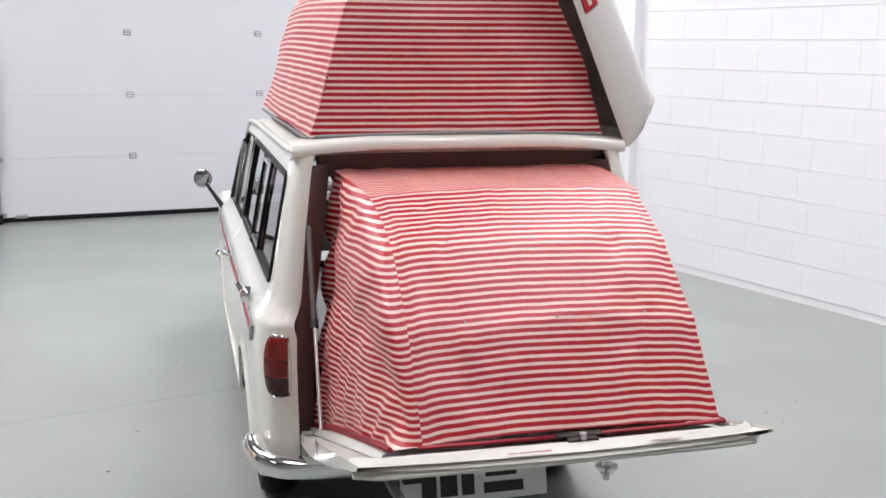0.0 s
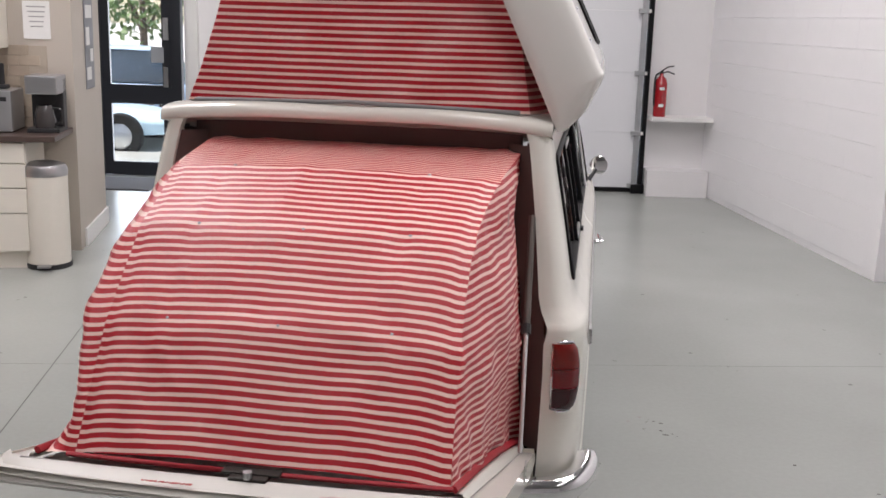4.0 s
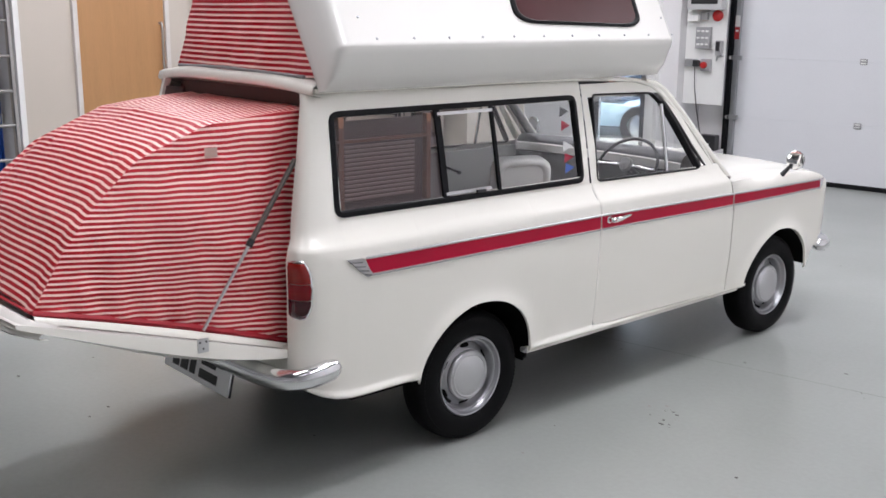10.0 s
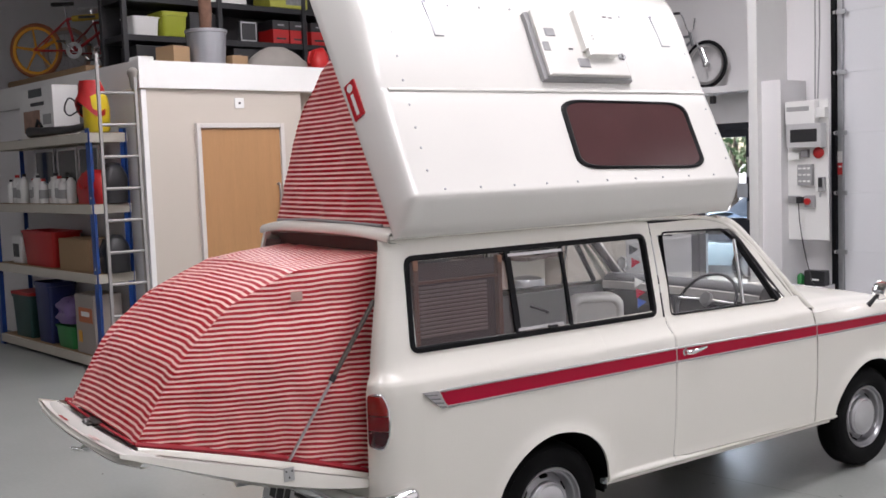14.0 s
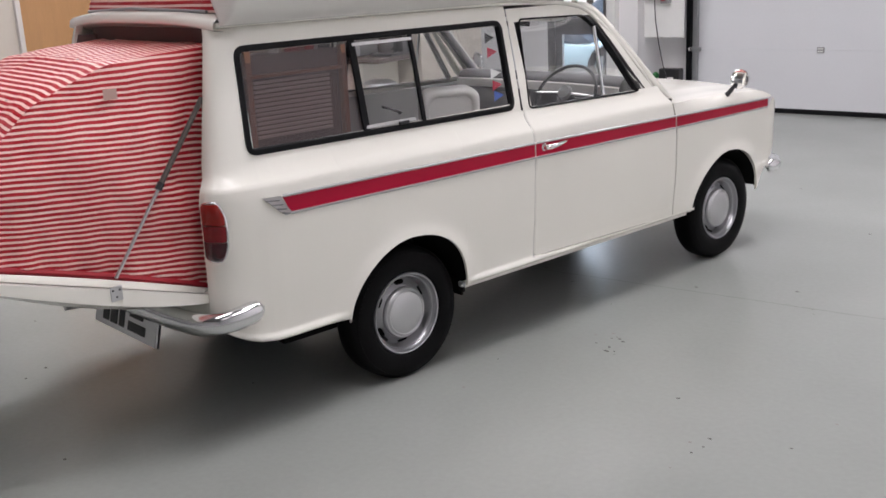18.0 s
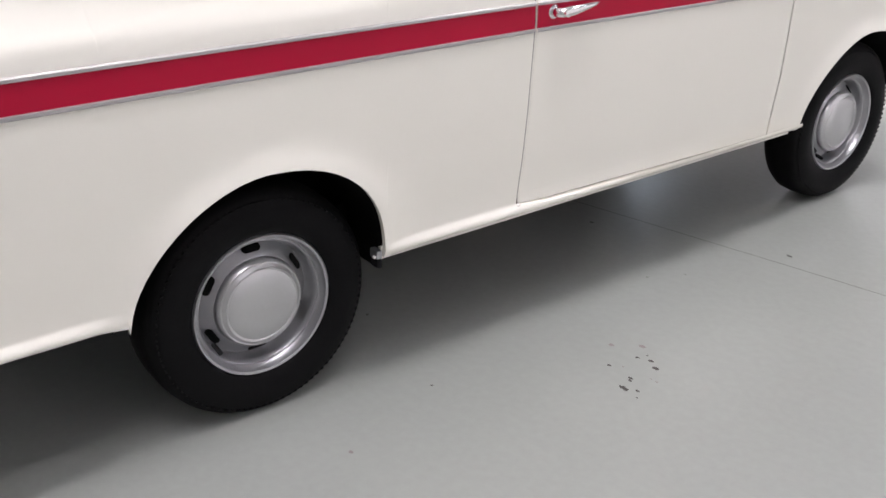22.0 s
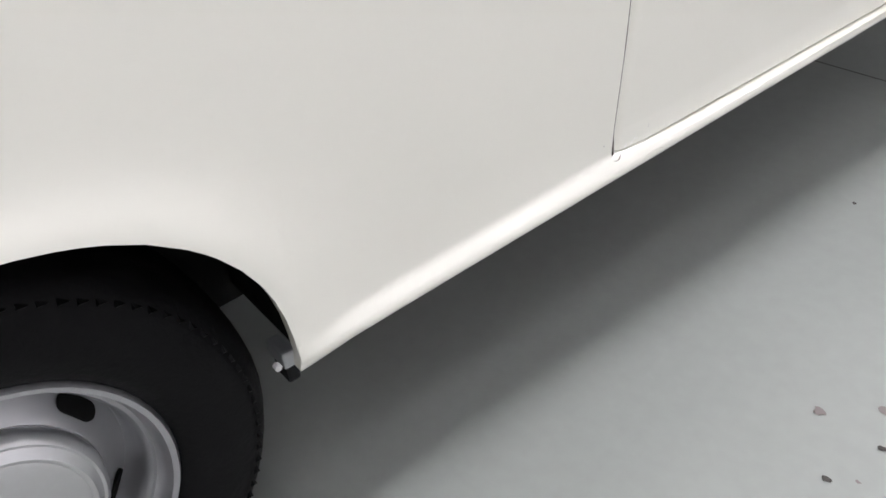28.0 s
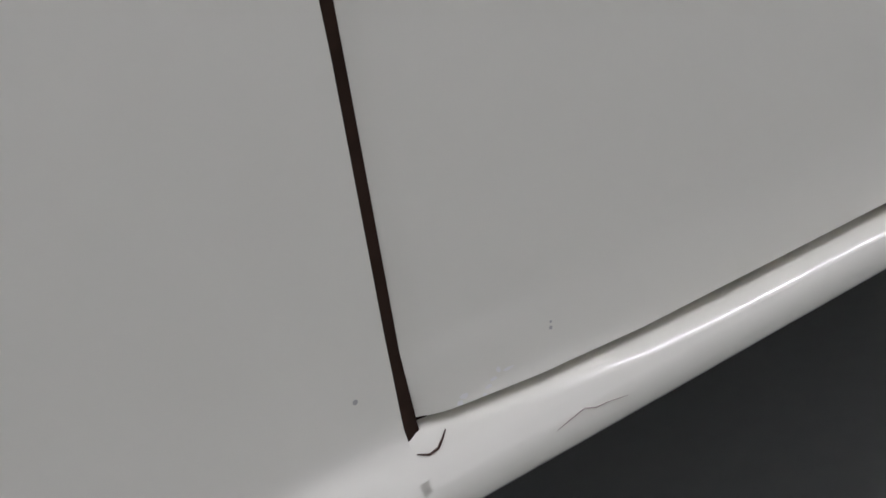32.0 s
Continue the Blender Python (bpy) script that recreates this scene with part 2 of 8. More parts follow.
def striped_canvas():
    """Woven cotton with printed red stripes; the stripe coordinate is the second one of the map "stripe"."""
    mat = bpy.data.materials.new("striped_canvas")
    mat.use_nodes = True
    nodes, links = mat.node_tree.nodes, mat.node_tree.links
    bsdf = nodes["Principled BSDF"]
    uv, sep = nodes.new("ShaderNodeUVMap"), nodes.new("ShaderNodeSeparateXYZ")
    uv.uv_map = "stripe"
    links.new(uv.outputs[0], sep.inputs[0])

    def calc(op, a, b=0.0, c=0.0):
        n = nodes.new("ShaderNodeMath")
        n.operation = op
        for i, v in enumerate((a, b, c)):
            if isinstance(v, (int, float)):
                n.inputs[i].default_value = v
            else:
                links.new(v, n.inputs[i])
        return n.outputs[0]

    coord = nodes.new("ShaderNodeTexCoord")

    def noise_of(s, detail=2.0):
        n = nodes.new("ShaderNodeTexNoise")
        n.inputs["Scale"].default_value, n.inputs["Detail"].default_value = s, detail
        links.new(coord.outputs["Object"], n.inputs["Vector"])
        return n.outputs["Fac"]

    wobble = calc("MULTIPLY", calc("SUBTRACT", noise_of(5.0), 0.5), 0.05)
    edge = calc("MULTIPLY", calc("SUBTRACT", noise_of(400.0), 0.5), 0.10)
    f = calc("FRACT", calc("ADD", calc("ADD", sep.outputs[1], wobble), edge))
    ramp = nodes.new("ShaderNodeMapRange")
    ramp.interpolation_type = "SMOOTHSTEP"
    for i, v in enumerate((0.202, 0.224, 0.0, 1.0)):
        ramp.inputs[i + 1].default_value = v
    links.new(calc("ABSOLUTE", calc("SUBTRACT", f, 0.5)), ramp.inputs[0])
    mix = nodes.new("ShaderNodeMix")
    mix.data_type = "RGBA"
    links.new(ramp.outputs[0], mix.inputs[0])
    mix.inputs[6].default_value = (0.98, 0.675, 0.595, 1)
    mix.inputs[7].default_value = (0.50, 0.004, 0.015, 1)
    fade = nodes.new("ShaderNodeMix")
    fade.data_type, fade.blend_type = "RGBA", "MULTIPLY"
    links.new(calc("MULTIPLY", noise_of(3.0, 4.0), 0.25), fade.inputs[0])
    links.new(mix.outputs[2], fade.inputs[6])
    fade.inputs[7].default_value = (0.86, 0.80, 0.76, 1)
    links.new(fade.outputs[2], bsdf.inputs["Base Color"])
    bsdf.inputs["Roughness"].default_value = 0.36
    bsdf.inputs["Specular IOR Level"].default_value = 0.58
    b = nodes.new("ShaderNodeBump")
    b.inputs["Strength"].default_value, b.inputs["Distance"].default_value = 0.8, 0.008
    links.new(calc("ADD", calc("MULTIPLY", noise_of(15.0, 5.0), 1.0), calc("MULTIPLY", noise_of(600.0), 0.12)), b.inputs["Height"])
    links.new(b.outputs[0], bsdf.inputs["Normal"])
    return mat


CANVAS = striped_canvas()
PAINT = material("cream_white_paint", (0.86, 0.842, 0.762), 0.26, coat=0.6, vary=0.012, scale=3, fine=0.006, coat_rough=0.11)
LID = material("white_fibreglass", (0.81, 0.80, 0.755), 0.26, coat=0.5, vary=0.015, scale=3, fine=0.006)
RED = material("red_trim_vinyl", (0.42, 0.006, 0.034), 0.4, spec=0.18, vary=0.04, fine=0.02)
CHROME = material("polished_chrome", (0.80, 0.80, 0.81), 0.10, metal=1.0, vary=0.04, fine=0.03)
ALLOY = material("brushed_aluminium", (0.62, 0.62, 0.62), 0.32, metal=1.0, vary=0.06)
STRIP = material("dull_bright_strip", (0.46, 0.45, 0.45), 0.46, metal=0.9, vary=0.08)
WHEEL = material("silver_wheel_paint", (0.42, 0.42, 0.435), 0.32, metal=0.8, vary=0.04)
STEEL = material("galvanised_steel", (0.42, 0.43, 0.44), 0.42, metal=0.85, vary=0.1, scale=20)
RUBBER = material("black_rubber", (0.005, 0.005, 0.006), 0.5, spec=0.18, vary=0.2, fine=0.2, bump=0.15, bump_scale=90)
TYRE = material("tyre_rubber", (0.004, 0.004, 0.0045), 0.6, spec=0.12, vary=0.2, fine=0.2, bump=0.2, bump_scale=150)
UNDER = material("underseal_black", (0.006, 0.006, 0.006), 0.85, spec=0.1, vary=0.3, bump=0.4, bump_scale=60)
GLASS = glass("clear_glass", (0.955, 0.97, 0.97))
TINTED = glass("smoked_acrylic", (0.46, 0.37, 0.37), 0.03)
LENS_RED = material("red_lens", (0.17, 0.003, 0.007), 0.14, coat=0.3, spec=0.4, vary=0.05)
LENS_AMBER = material("amber_lens", (0.21, 0.010, 0.007), 0.14, coat=0.3, spec=0.4, vary=0.05)
LENS_DARK = material("dark_red_lens", (0.045, 0.002, 0.006), 0.14, coat=0.3, spec=0.4, vary=0.05)
PILLAR_GREY = material("dark_grey_tone", (0.16, 0.16, 0.165), 0.5, bump=0.1)
GREY_TRIM = material("grey_trim_vinyl", (0.34, 0.34, 0.33), 0.5, bump=0.1)
WHITE_VINYL = material("white_vinyl", (0.72, 0.71, 0.68), 0.4, bump=0.08, bump_scale=80)
WOOD_DARK = material("dark_interior_wood", (0.20, 0.085, 0.045), 0.4, vary=0.25, scale=4, stretch=(1, 1, 12))
BLACK = material("black_plastic", (0.02, 0.02, 0.022), 0.4, vary=0.1)
WHITE = material("white_plastic", (0.76, 0.76, 0.74), 0.4, vary=0.03)
GREY = material("grey_plastic", (0.33, 0.33, 0.33), 0.45)
CHIP_WHITE = material("chalky_white", (0.75, 0.74, 0.72), 0.7)
INK_RED = material("red_ink", (0.45, 0.03, 0.03), 0.5)
INK_BLACK = material("black_ink", (0.02, 0.02, 0.02), 0.5)
PAPER = material("white_paper", (0.78, 0.78, 0.76), 0.6)


# ---- the building ----
FLOOR_MAT = material("grey_floor_paint", (0.335, 0.350, 0.330), 0.27, vary=0.13, scale=0.9, fine=0.05, fine_scale=40, bump=0.06, bump_scale=60, spec=0.5)
WALL_MAT = material("white_wall_paint", (0.76, 0.75, 0.75), 0.55, vary=0.03, scale=2, bump=0.15, bump_scale=90)
BLOCK_MAT = material("painted_block", (0.86, 0.85, 0.86), 0.5, vary=0.03, scale=3, each=0.003, bump=0.3, bump_scale=70)
MAGNOLIA = material("magnolia_paint", (0.52, 0.47, 0.41), 0.55, vary=0.03, scale=2)


def room_box(name, u0, u1, v0, v1, z0, z1, mat, label, category, kind="structure"):
    return solid(name, box(u1 - u0, v1 - v0, z1 - z0, (u0 + u1) / 2, (v0 + v1) / 2, (z0 + z1) / 2), mat, label, category, ROOM, kind=kind)


solid("floor", box(30, 26, 0.2, -2.0, -1.0, -0.1), FLOOR_MAT, "smooth grey painted concrete floor", "floor", ROOM, kind="structure")
room_box("ceiling", -11, 9, -9, 8.2, CEILING, CEILING + 0.2, material("grey_roof_lining", (0.32, 0.32, 0.32), 0.7, vary=0.05, scale=1), "plain grey roof lining", "ceiling")
room_box("wall_back", -11, 9, -9.2, -9.0, 0, CEILING, WALL_MAT, "plain white wall", "wall")
room_box("wall_left", -11.2, -11, -9, 8.2, 0, CEILING, WALL_MAT, "plain white wall", "wall")
# front wall round the sectional door and the glazed door
room_box("wall_front", 2.30, 3.45, 7.58, 7.8, 0, CEILING, WALL_MAT, "plain white wall", "wall")
room_box("wall_front_pier", -2.74, -1.83, 7.58, 7.8, 0, CEILING, WALL_MAT, "plain white wall", "wall")
room_box("wall_front_head", -1.83, 2.30, 7.58, 7.8, 3.95, CEILING, WALL_MAT, "plain white wall", "wall")
room_box("wall_front_left", -11, -3.76, 7.58, 7.8, 0, CEILING, WALL_MAT, "plain white wall", "wall")
room_box("wall_over_door", -3.76, -2.74, 7.58, 7.8, 2.15, CEILING, WALL_MAT, "plain white wall", "wall")

# block wall on the right
A, B = Vector((1.955, 7.70)), Vector((5.3, -5.9))
way = (B - A).normalized()
RIGHT = Matrix(((way.x, -way.y, 0, A.x), (way.y, way.x, 0, A.y), (0, 0, 1, 0), (0, 0, 0, 1)))
# in RIGHT: x runs along the wall to the rear, y towards the outside
right_wall = solid("wall_right", box(4.05, 0.2, CEILING, 1.675, 0.1050, CEILING / 2), BLOCK_MAT, "white painted blockwork wall", "wall", RIGHT, kind="structure")
# behind a shallow step the wall goes on, turned a little outwards
C, D = Vector((2.915, 4.18)), Vector((3.42, 2.5))
way = (D - C).normalized()
REAR = Matrix(((way.x, -way.y, 0, C.x), (way.y, way.x, 0, C.y), (0, 0, 1, 0), (0, 0, 0, 1)))
rear_wall_right = solid("wall_right_rear", box(13.2, 0.2, CEILING, 6.6, 0.1050, CEILING / 2), BLOCK_MAT, "white painted blockwork wall", "wall", REAR, kind="structure")

# sectional door
door = thing("sectional_door", "white insulated sectional door with grey hinge covers", "door", ROOM, kind="structure")
PANEL = material("white_door_skin", (0.70, 0.71, 0.73), 0.42, vary=0.02, scale=2, bump=0.12, bump_scale=40)
joints = [0.035, 0.662, 1.314, 1.966, 2.618, 3.27, 3.93]
for a, b in zip(joints, joints[1:]):
    bm = box(4.06, 0.05, b - a - 0.0012, 0.235, 7.555, (a + b) / 2, 0.0018, 1)
    part("panel", bm, PANEL, door)
for z in joints[1:-1]:
    for u in (-0.395, 1.000):
        c = part("hinge_cover", box(0.075, 0.014, 0.060, u, 7.524, z, 0.006), GREY, door, "small grey hinge cover")
        for dz in (-0.014, 0.014):
            part("cover_slot", box(0.055, 0.004, 0.012, u, 7.516, z + dz, 0.001), WHITE, c)
part("bottom_seal", box(4.06, 0.06, 0.05, 0.235, 7.550, 0.026, 0.01), RUBBER, door, "black rubber bottom seal")
for u, s in ((-1.80, 1), (2.27, -1)):
    part("guide_rail", box(0.05, 0.09, 3.9, u - 0.03 * s, 7.500, 1.98, 0.006), RUBBER, door)
    part("guide_track", box(0.055, 0.05, 3.9, u + 0.035 * s, 7.505, 1.98, 0.006), STEEL, door)
    for z in (0.08, 0.66, 1.31, 1.966, 2.62, 3.27):
        r = part("roller_bracket", box(0.11, 0.03, 0.05, u + 0.055 * s, 7.478, z, 0.006), STEEL, door)
        part("roller", lathe([(0.02, -0.012), (0.02, 0.012)], 14, pose(u - 0.01 * s, 7.462, z, 0, 90, 0)), WHITE, r)
    part("end_stop", box(0.14, 0.10, 0.10, u, 7.47, 0.05, 0.01), RUBBER, door)
part("warning_label", box(0.055, 0.002, 0.13, -1.765, 7.477, 1.575), INK_RED, door, "small red warning label")
part("label_head", box(0.055, 0.002, 0.12, -1.765, 7.477, 1.705), PAPER, door)
part("label_bar", box(0.035, 0.002, 0.02, -1.765, 7.475, 1.60), PAPER, door)
part("bottom_latch", box(0.12, 0.04, 0.04, -1.55, 7.515, 0.06, 0.01), STEEL, door)


# ---- the camper van: y runs to its bonnet, the rear axle stands at y = 0 ----
PROFILE = [(0.33, 0.716), (0.343, 0.728), (0.36, 0.7335), (0.40, 0.7325), (0.5, 0.7355), (0.62, 0.738), (0.80, 0.741), (0.90, 0.7395), (0.938, 0.7372), (0.948, 0.7352), (0.957, 0.7285), (0.985, 0.7055), (1.01, 0.6930), (1.035, 0.686), (1.10, 0.675), (1.25, 0.648), (1.42, 0.612), (1.47, 0.600), (1.505, 0.585)]


def taper(y):
    s = 1.0
    if y > 1.5:
        s -= 0.040 * ((y - 1.5) / 1.3) ** 2
    return s


def bead(z):
    """The rolled edge along the foot of the van's side."""
    return blend([(0.343, -0.006), (0.3445, 0.001), (0.347, 0.0065), (0.351, 0.0108), (0.356, 0.0125), (0.362, 0.0114), (0.367, 0.0085), (0.372, 0.0042), (0.3755, 0.0015), (0.379, 0.0002), (0.384, 0.0)], z)


def flank(y, z):
    """How far the van's side stands out from its middle at y, z."""
    x = blend(PROFILE, z)
    if z < 0.40 and 0.29 < y < 0.80:
        s = min(1.0, (y - 0.29) / 0.10)
        s = s * s * (3 - 2 * s)
        x = x * (1 - s) + s * (0.7330 + bead(z))
    if z < 0.42 and y < -0.34:
        s = min(1.0, (-0.34 - y) / 0.10)
        s = s * s * (3 - 2 * s)
        x = x * (1 - s) + s * (max(x, 0.7330) + bead(z - 0.0185))
    x *= taper(y)
    if y > 1.82 and z > 0.868:
        x -= 0.034 * min(1.0, (y - 1.82) / 0.3) * ((z - 0.868) / 0.06) ** 2
    if y > 2.78:
        x -= 4.2 * (y - 2.78) ** 2
    for yc, half in ((-0.012, 0.318), (2.30, 0.325)):
        if abs(y - yc) < half + 0.16 and z < 0.78:
            p = 1.72 if y < yc else 2.25
            n = ((abs(y - yc) / half) ** p + (max(0.0, z - 0.343) / 0.272) ** p) ** (1 / p)
            d = max(0.0, n - 1) * 0.29
            x += 0.012 * math.exp(-((d / 0.042) ** 2))
    return x


def arch(y, yc, half):
    s = min(1.0, abs(y - yc) / half)
    p = 1.72 if y < yc else 2.25
    return 0.343 + 0.278 * max(0.0, 1 - s ** p) ** (1 / p)


def foot(y):
    """The lower edge of the van's side."""
    if y < -0.33:
        return blend([(-0.62, 0.3615), (-0.33, 0.3615)], y)
    if y < 0.306:
        return arch(y, -0.012, 0.318)
    if y < 1.975:
        return 0.343
    if y < 2.625:
        return arch(y, 2.30, 0.325)
    return blend([(2.625, 0.345), (2.66, 0.395), (2.72, 0.455), (2.80, 0.53), (2.86, 0.61), (2.90, 0.70)], y)


def wing_top(y):
    """The upper edge of the front wing, where the bonnet meets it."""
    return blend([(1.78, 0.940), (2.3, 0.930), (2.62, 0.915), (2.70, 0.898), (2.755, 0.872), (2.80, 0.848), (2.86, 0.80), (2.90, 0.74)], y)


def gap_rear(z):
    return blend([(0.33, 0.716), (0.38, 0.718), (0.51, 0.7290), (0.62, 0.735), (0.85, 0.741), (0.95, 0.735), (1.05, 0.722), (1.5, 0.716)], z)


def gap_front(z):
    return blend([(0.33, 1.788), (0.56, 1.812), (0.79, 1.812), (0.88, 1.795), (0.95, 1.775), (1.03, 1.72)], z)


def pillar(z):
    """The front edge of the door's window frame."""
    return blend([(1.0, 1.70), (1.03, 1.675), (1.10, 1.605), (1.25, 1.475), (1.40, 1.345), (1.45, 1.27), (1.47, 1.19)], z)


def door_foot(y):
    return 0.381 - 0.009 * min(1.0, max(0.0, (y - 0.72) / 0.1)) - 0.016 * max(0.0, (y - 0.82))


BELT = 1.035
RUST_AND_SHADE = material("rusty_gap_shade", (0.035, 0.020, 0.014), 0.8, vary=0.6, scale=60, spec=0.1)
JAMB = material("brown_jamb_paint", (0.085, 0.050, 0.045), 0.45, vary=0.15)
van = thing("camper_van", "cream white vintage camper van with red side flashes and raised roof", "car")


def skin(rows, side, thick=0.012, uv=None):
    """A panel of rows of (x, y, z), mirrored to the given side, with its edges turned inwards."""
    grid = [[Vector((p[0] * side, p[1], p[2])) for p in row] for row in rows]
    bm = loft(grid)
    rim = [e for e in bm.edges if e.is_boundary]
    got = bmesh.ops.extrude_edge_only(bm, edges=rim)
    for v in got["geom"]:
        if isinstance(v, bmesh.types.BMVert):
            v.co.x -= thick * side
    return bm


def spaced(a, b, n, marks=()):
    return sorted(set([round(a + (b - a) * i / n, 5) for i in range(n + 1)] + [round(m, 5) for m in marks if a < m < b]))


# shares of a panel's height at which its rows lie: close at the foot and at the shoulder
SPREAD = [0, 0.003, 0.007, 0.012, 0.018, 0.0225, 0.0275, 0.0325, 0.0375, 0.0425, 0.0475, 0.053, 0.059, 0.067, 0.078, 0.10, 0.13, 0.17, 0.22, 0.28, 0.34, 0.41, 0.48, 0.55, 0.62, 0.69, 0.75, 0.80, 0.84, 0.862, 0.877, 0.891, 0.928, 0.964, 1.0]


def lower_panel(a, b, low, high, side, n, marks=(), roll=0.0):
    """The van's side between the lines a(z) and b(z), from low(y) up to high."""
    ya, yb = a(0.6), b(0.6)
    rows = []
    if roll:
        marks = [ya + d for d in (0.0006, 0.0014, 0.0024, 0.0036, 0.005, 0.0066, 0.0084, 0.0104, 0.0126, 0.015, 0.018, 0.022)]
    for s in spaced(ya, yb, n, marks):
        s = (s - ya) / (yb - ya)
        row = []
        for k in range(len(SPREAD)):
            y = a(0.6) + (b(0.6) - a(0.6)) * s
            z0 = low(y)
            z = z0 + ((high(y) if callable(high) else high) - z0) * SPREAD[k]
            yy = a(z) + (b(z) - a(z)) * s
            row.append((flank(yy, z) - roll * math.exp(-(((yy - a(z)) / 0.0062) ** 1.6)), yy, z))
        rows.append(row)
    return skin(rows, side)


def arch_marks(yc, half):
    return [yc + half * math.copysign(1 - (1 - i / 14) ** 2.4, s) for s in (-1, 1) for i in range(15)] + [yc - half - 0.004, yc + half + 0.004]


def build_side(side):
    word = "right" if side > 0 else "left"
    # rear quarter, door and front wing
    part("rear_quarter_panel", lower_panel(lambda z: -0.62, lambda z: gap_rear(z) - 0.0018, foot, BELT, side, 30, arch_marks(-0.012, 0.318)), PAINT, van, smooth=50)
    door = part("door", lower_panel(lambda z: gap_rear(z) + 0.0030, lambda z: gap_front(z) - 0.0042, door_foot, BELT, side, 24, roll=0.0042), PAINT, van, smooth=50)
    part("front_wing", lower_panel(lambda z: gap_front(z) + 0.0042, lambda z: 2.90, foot, wing_top, side, 30, arch_marks(2.30, 0.325)), PAINT, van, smooth=50)
    # the sill: a rolled edge under the door
    rows = []
    for y in spaced(0.7125, 1.975, 40, (0.72, 0.73, 0.745, 0.77)):
        x = 0.7330 * taper(y)
        t = door_foot(y) - 0.0044
        rows.append([(x - 0.035, y, 0.349)] + [(x + bead(z), y, z) for z in (0.343, 0.3445, 0.347, 0.351, 0.356, 0.362)] + [(x + bead(z), y, z) for z in np.linspace(0.3632, t - 0.0024, 6)] + [(x + bead(t) * 0.8 - 0.0006, y, t - 0.0012), (x + bead(t) * 0.3 - 0.0012, y, t - 0.0004), (x - 0.005, y, t), (x - 0.03, y, t + 0.001)])
    part("sill", loft([[(p[0] * side, p[1], p[2]) for p in r] for r in rows]), PAINT, van, smooth=60)
    # dark sheet behind the gaps; its colour stands for the shade in them
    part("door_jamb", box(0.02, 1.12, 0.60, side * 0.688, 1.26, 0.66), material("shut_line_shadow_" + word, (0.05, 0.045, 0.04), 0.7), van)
    # strips in the shut lines: rust, and the gaps' shade put into dark colour
    rows = [[(side * (flank(gap_rear(z), z) - o), gap_rear(z) + d, z) for d, o in ((-0.0020, 0.0016), (0.0035, 0.0036))] for z in np.linspace(0.374, 1.02, 24)]
    part("shut_line_grime", loft(rows), RUST_AND_SHADE, van)
    rows = [[(side * (flank(gap_front(z), z) - 0.005), gap_front(z) + d, z) for d in (-0.0048, 0.0048)] for z in np.linspace(0.40, 0.92, 20)]
    part("shut_line_grime", loft(rows), RUST_AND_SHADE, van)
    rows = [[(side * (flank(0.9, 0.40) * taper(y) - 0.006), y, door_foot(y) + d) for d in (-0.0052, 0.003)] for y in np.linspace(0.722, 1.78, 16)]
    part("shut_line_grime", loft(rows), RUST_AND_SHADE, van)
    # rear jamb of the tailgate's opening
    rows = []
    for z in (0.56, 0.8, 1.0, 1.2, 1.35, 1.46):
        x = blend([(0.5, 0.612), (0.95, 0.602), (1.05, 0.585), (1.5, 0.522)], z)
        y = blend([(0.5, -0.845), (0.95, -0.84), (1.5, -0.715)], z)
        rows.append([(side * (x + 0.012), y, z), (side * (x - 0.006), y + 0.004, z), (side * (x - 0.060), y + 0.05, z), (side * (x - 0.075), y + 0.20, z)])
    part("tailgate_jamb", loft(rows), JAMB, van, "brown painted jamb of the rear opening", 40)
    # rear corner, round to the opening for the tailgate
    plan = [(0.0, -0.62), (-0.001, -0.672), (-0.002, -0.68), (-0.007, -0.735), (-0.018, -0.785), (-0.034, -0.822), (-0.055, -0.848), (-0.080, -0.860), (-0.108, -0.863), (-0.128, -0.863), (-0.130, -0.80)]
    rows = []
    for z in [0.3615, 0.363, 0.3655, 0.3695, 0.3745, 0.3805, 0.3875, 0.3945, 0.402, 0.42, 0.45, 0.52, 0.6, 0.7, 0.8, 0.90, 0.938, 0.950, 0.960, 0.985, 1.01, 1.035, 1.072, 1.2, 1.3, 1.408, 1.47, 1.505]:
        x = max(blend(PROFILE, z), 0.7330 if z < 0.42 else 0) + (bead(z - 0.0185) if z < 0.42 else 0)
        lean = blend([(0.3, 0), (0.93, 0), (0.95, 0.005), (0.985, 0.030), (1.035, 0.040), (1.2, 0.072), (1.5, 0.135)], z)
        inner = blend([(0.3, 1.0), (0.90, 1.0), (1.0, 0.78), (1.5, 0.50)], z)
        lift = max(0.0, 1 - (z - 0.3615) / 0.14)
        rows.append([(x + dx * inner, -0.62 + (y + 0.62) * (1 - lean / 0.243), z + lift * blend([(-0.863, 0.075), (-0.84, 0.062), (-0.80, 0.036), (-0.735, 0.012), (-0.66, 0.0)], y)) for dx, y in plan])
    bm = loft([[(p[0] * side, p[1], p[2]) for p in r] for r in rows])
    open_to = [f for f in bm.faces if f.calc_center_median().y > -0.660 and 1.08 < f.calc_center_median().z < 1.40 and abs(f.calc_center_median().x) > 0.60]
    bmesh.ops.delete(bm, geom=open_to, context="FACES")
    part("rear_corner", bm, PAINT, van, smooth=50)
    # window band behind the door
    ys = spaced(-0.62, 0.714, 20, (-0.655, 0.655))
    ys[0] = -0.62
    zs = [BELT, 1.072, 1.2, 1.3, 1.408, 1.44, 1.47, 1.505]
    bm = bmesh.new()
    grid = {(i, k): bm.verts.new((side * flank(y, z), y, z)) for i, y in enumerate(ys) for k, z in enumerate(zs)}
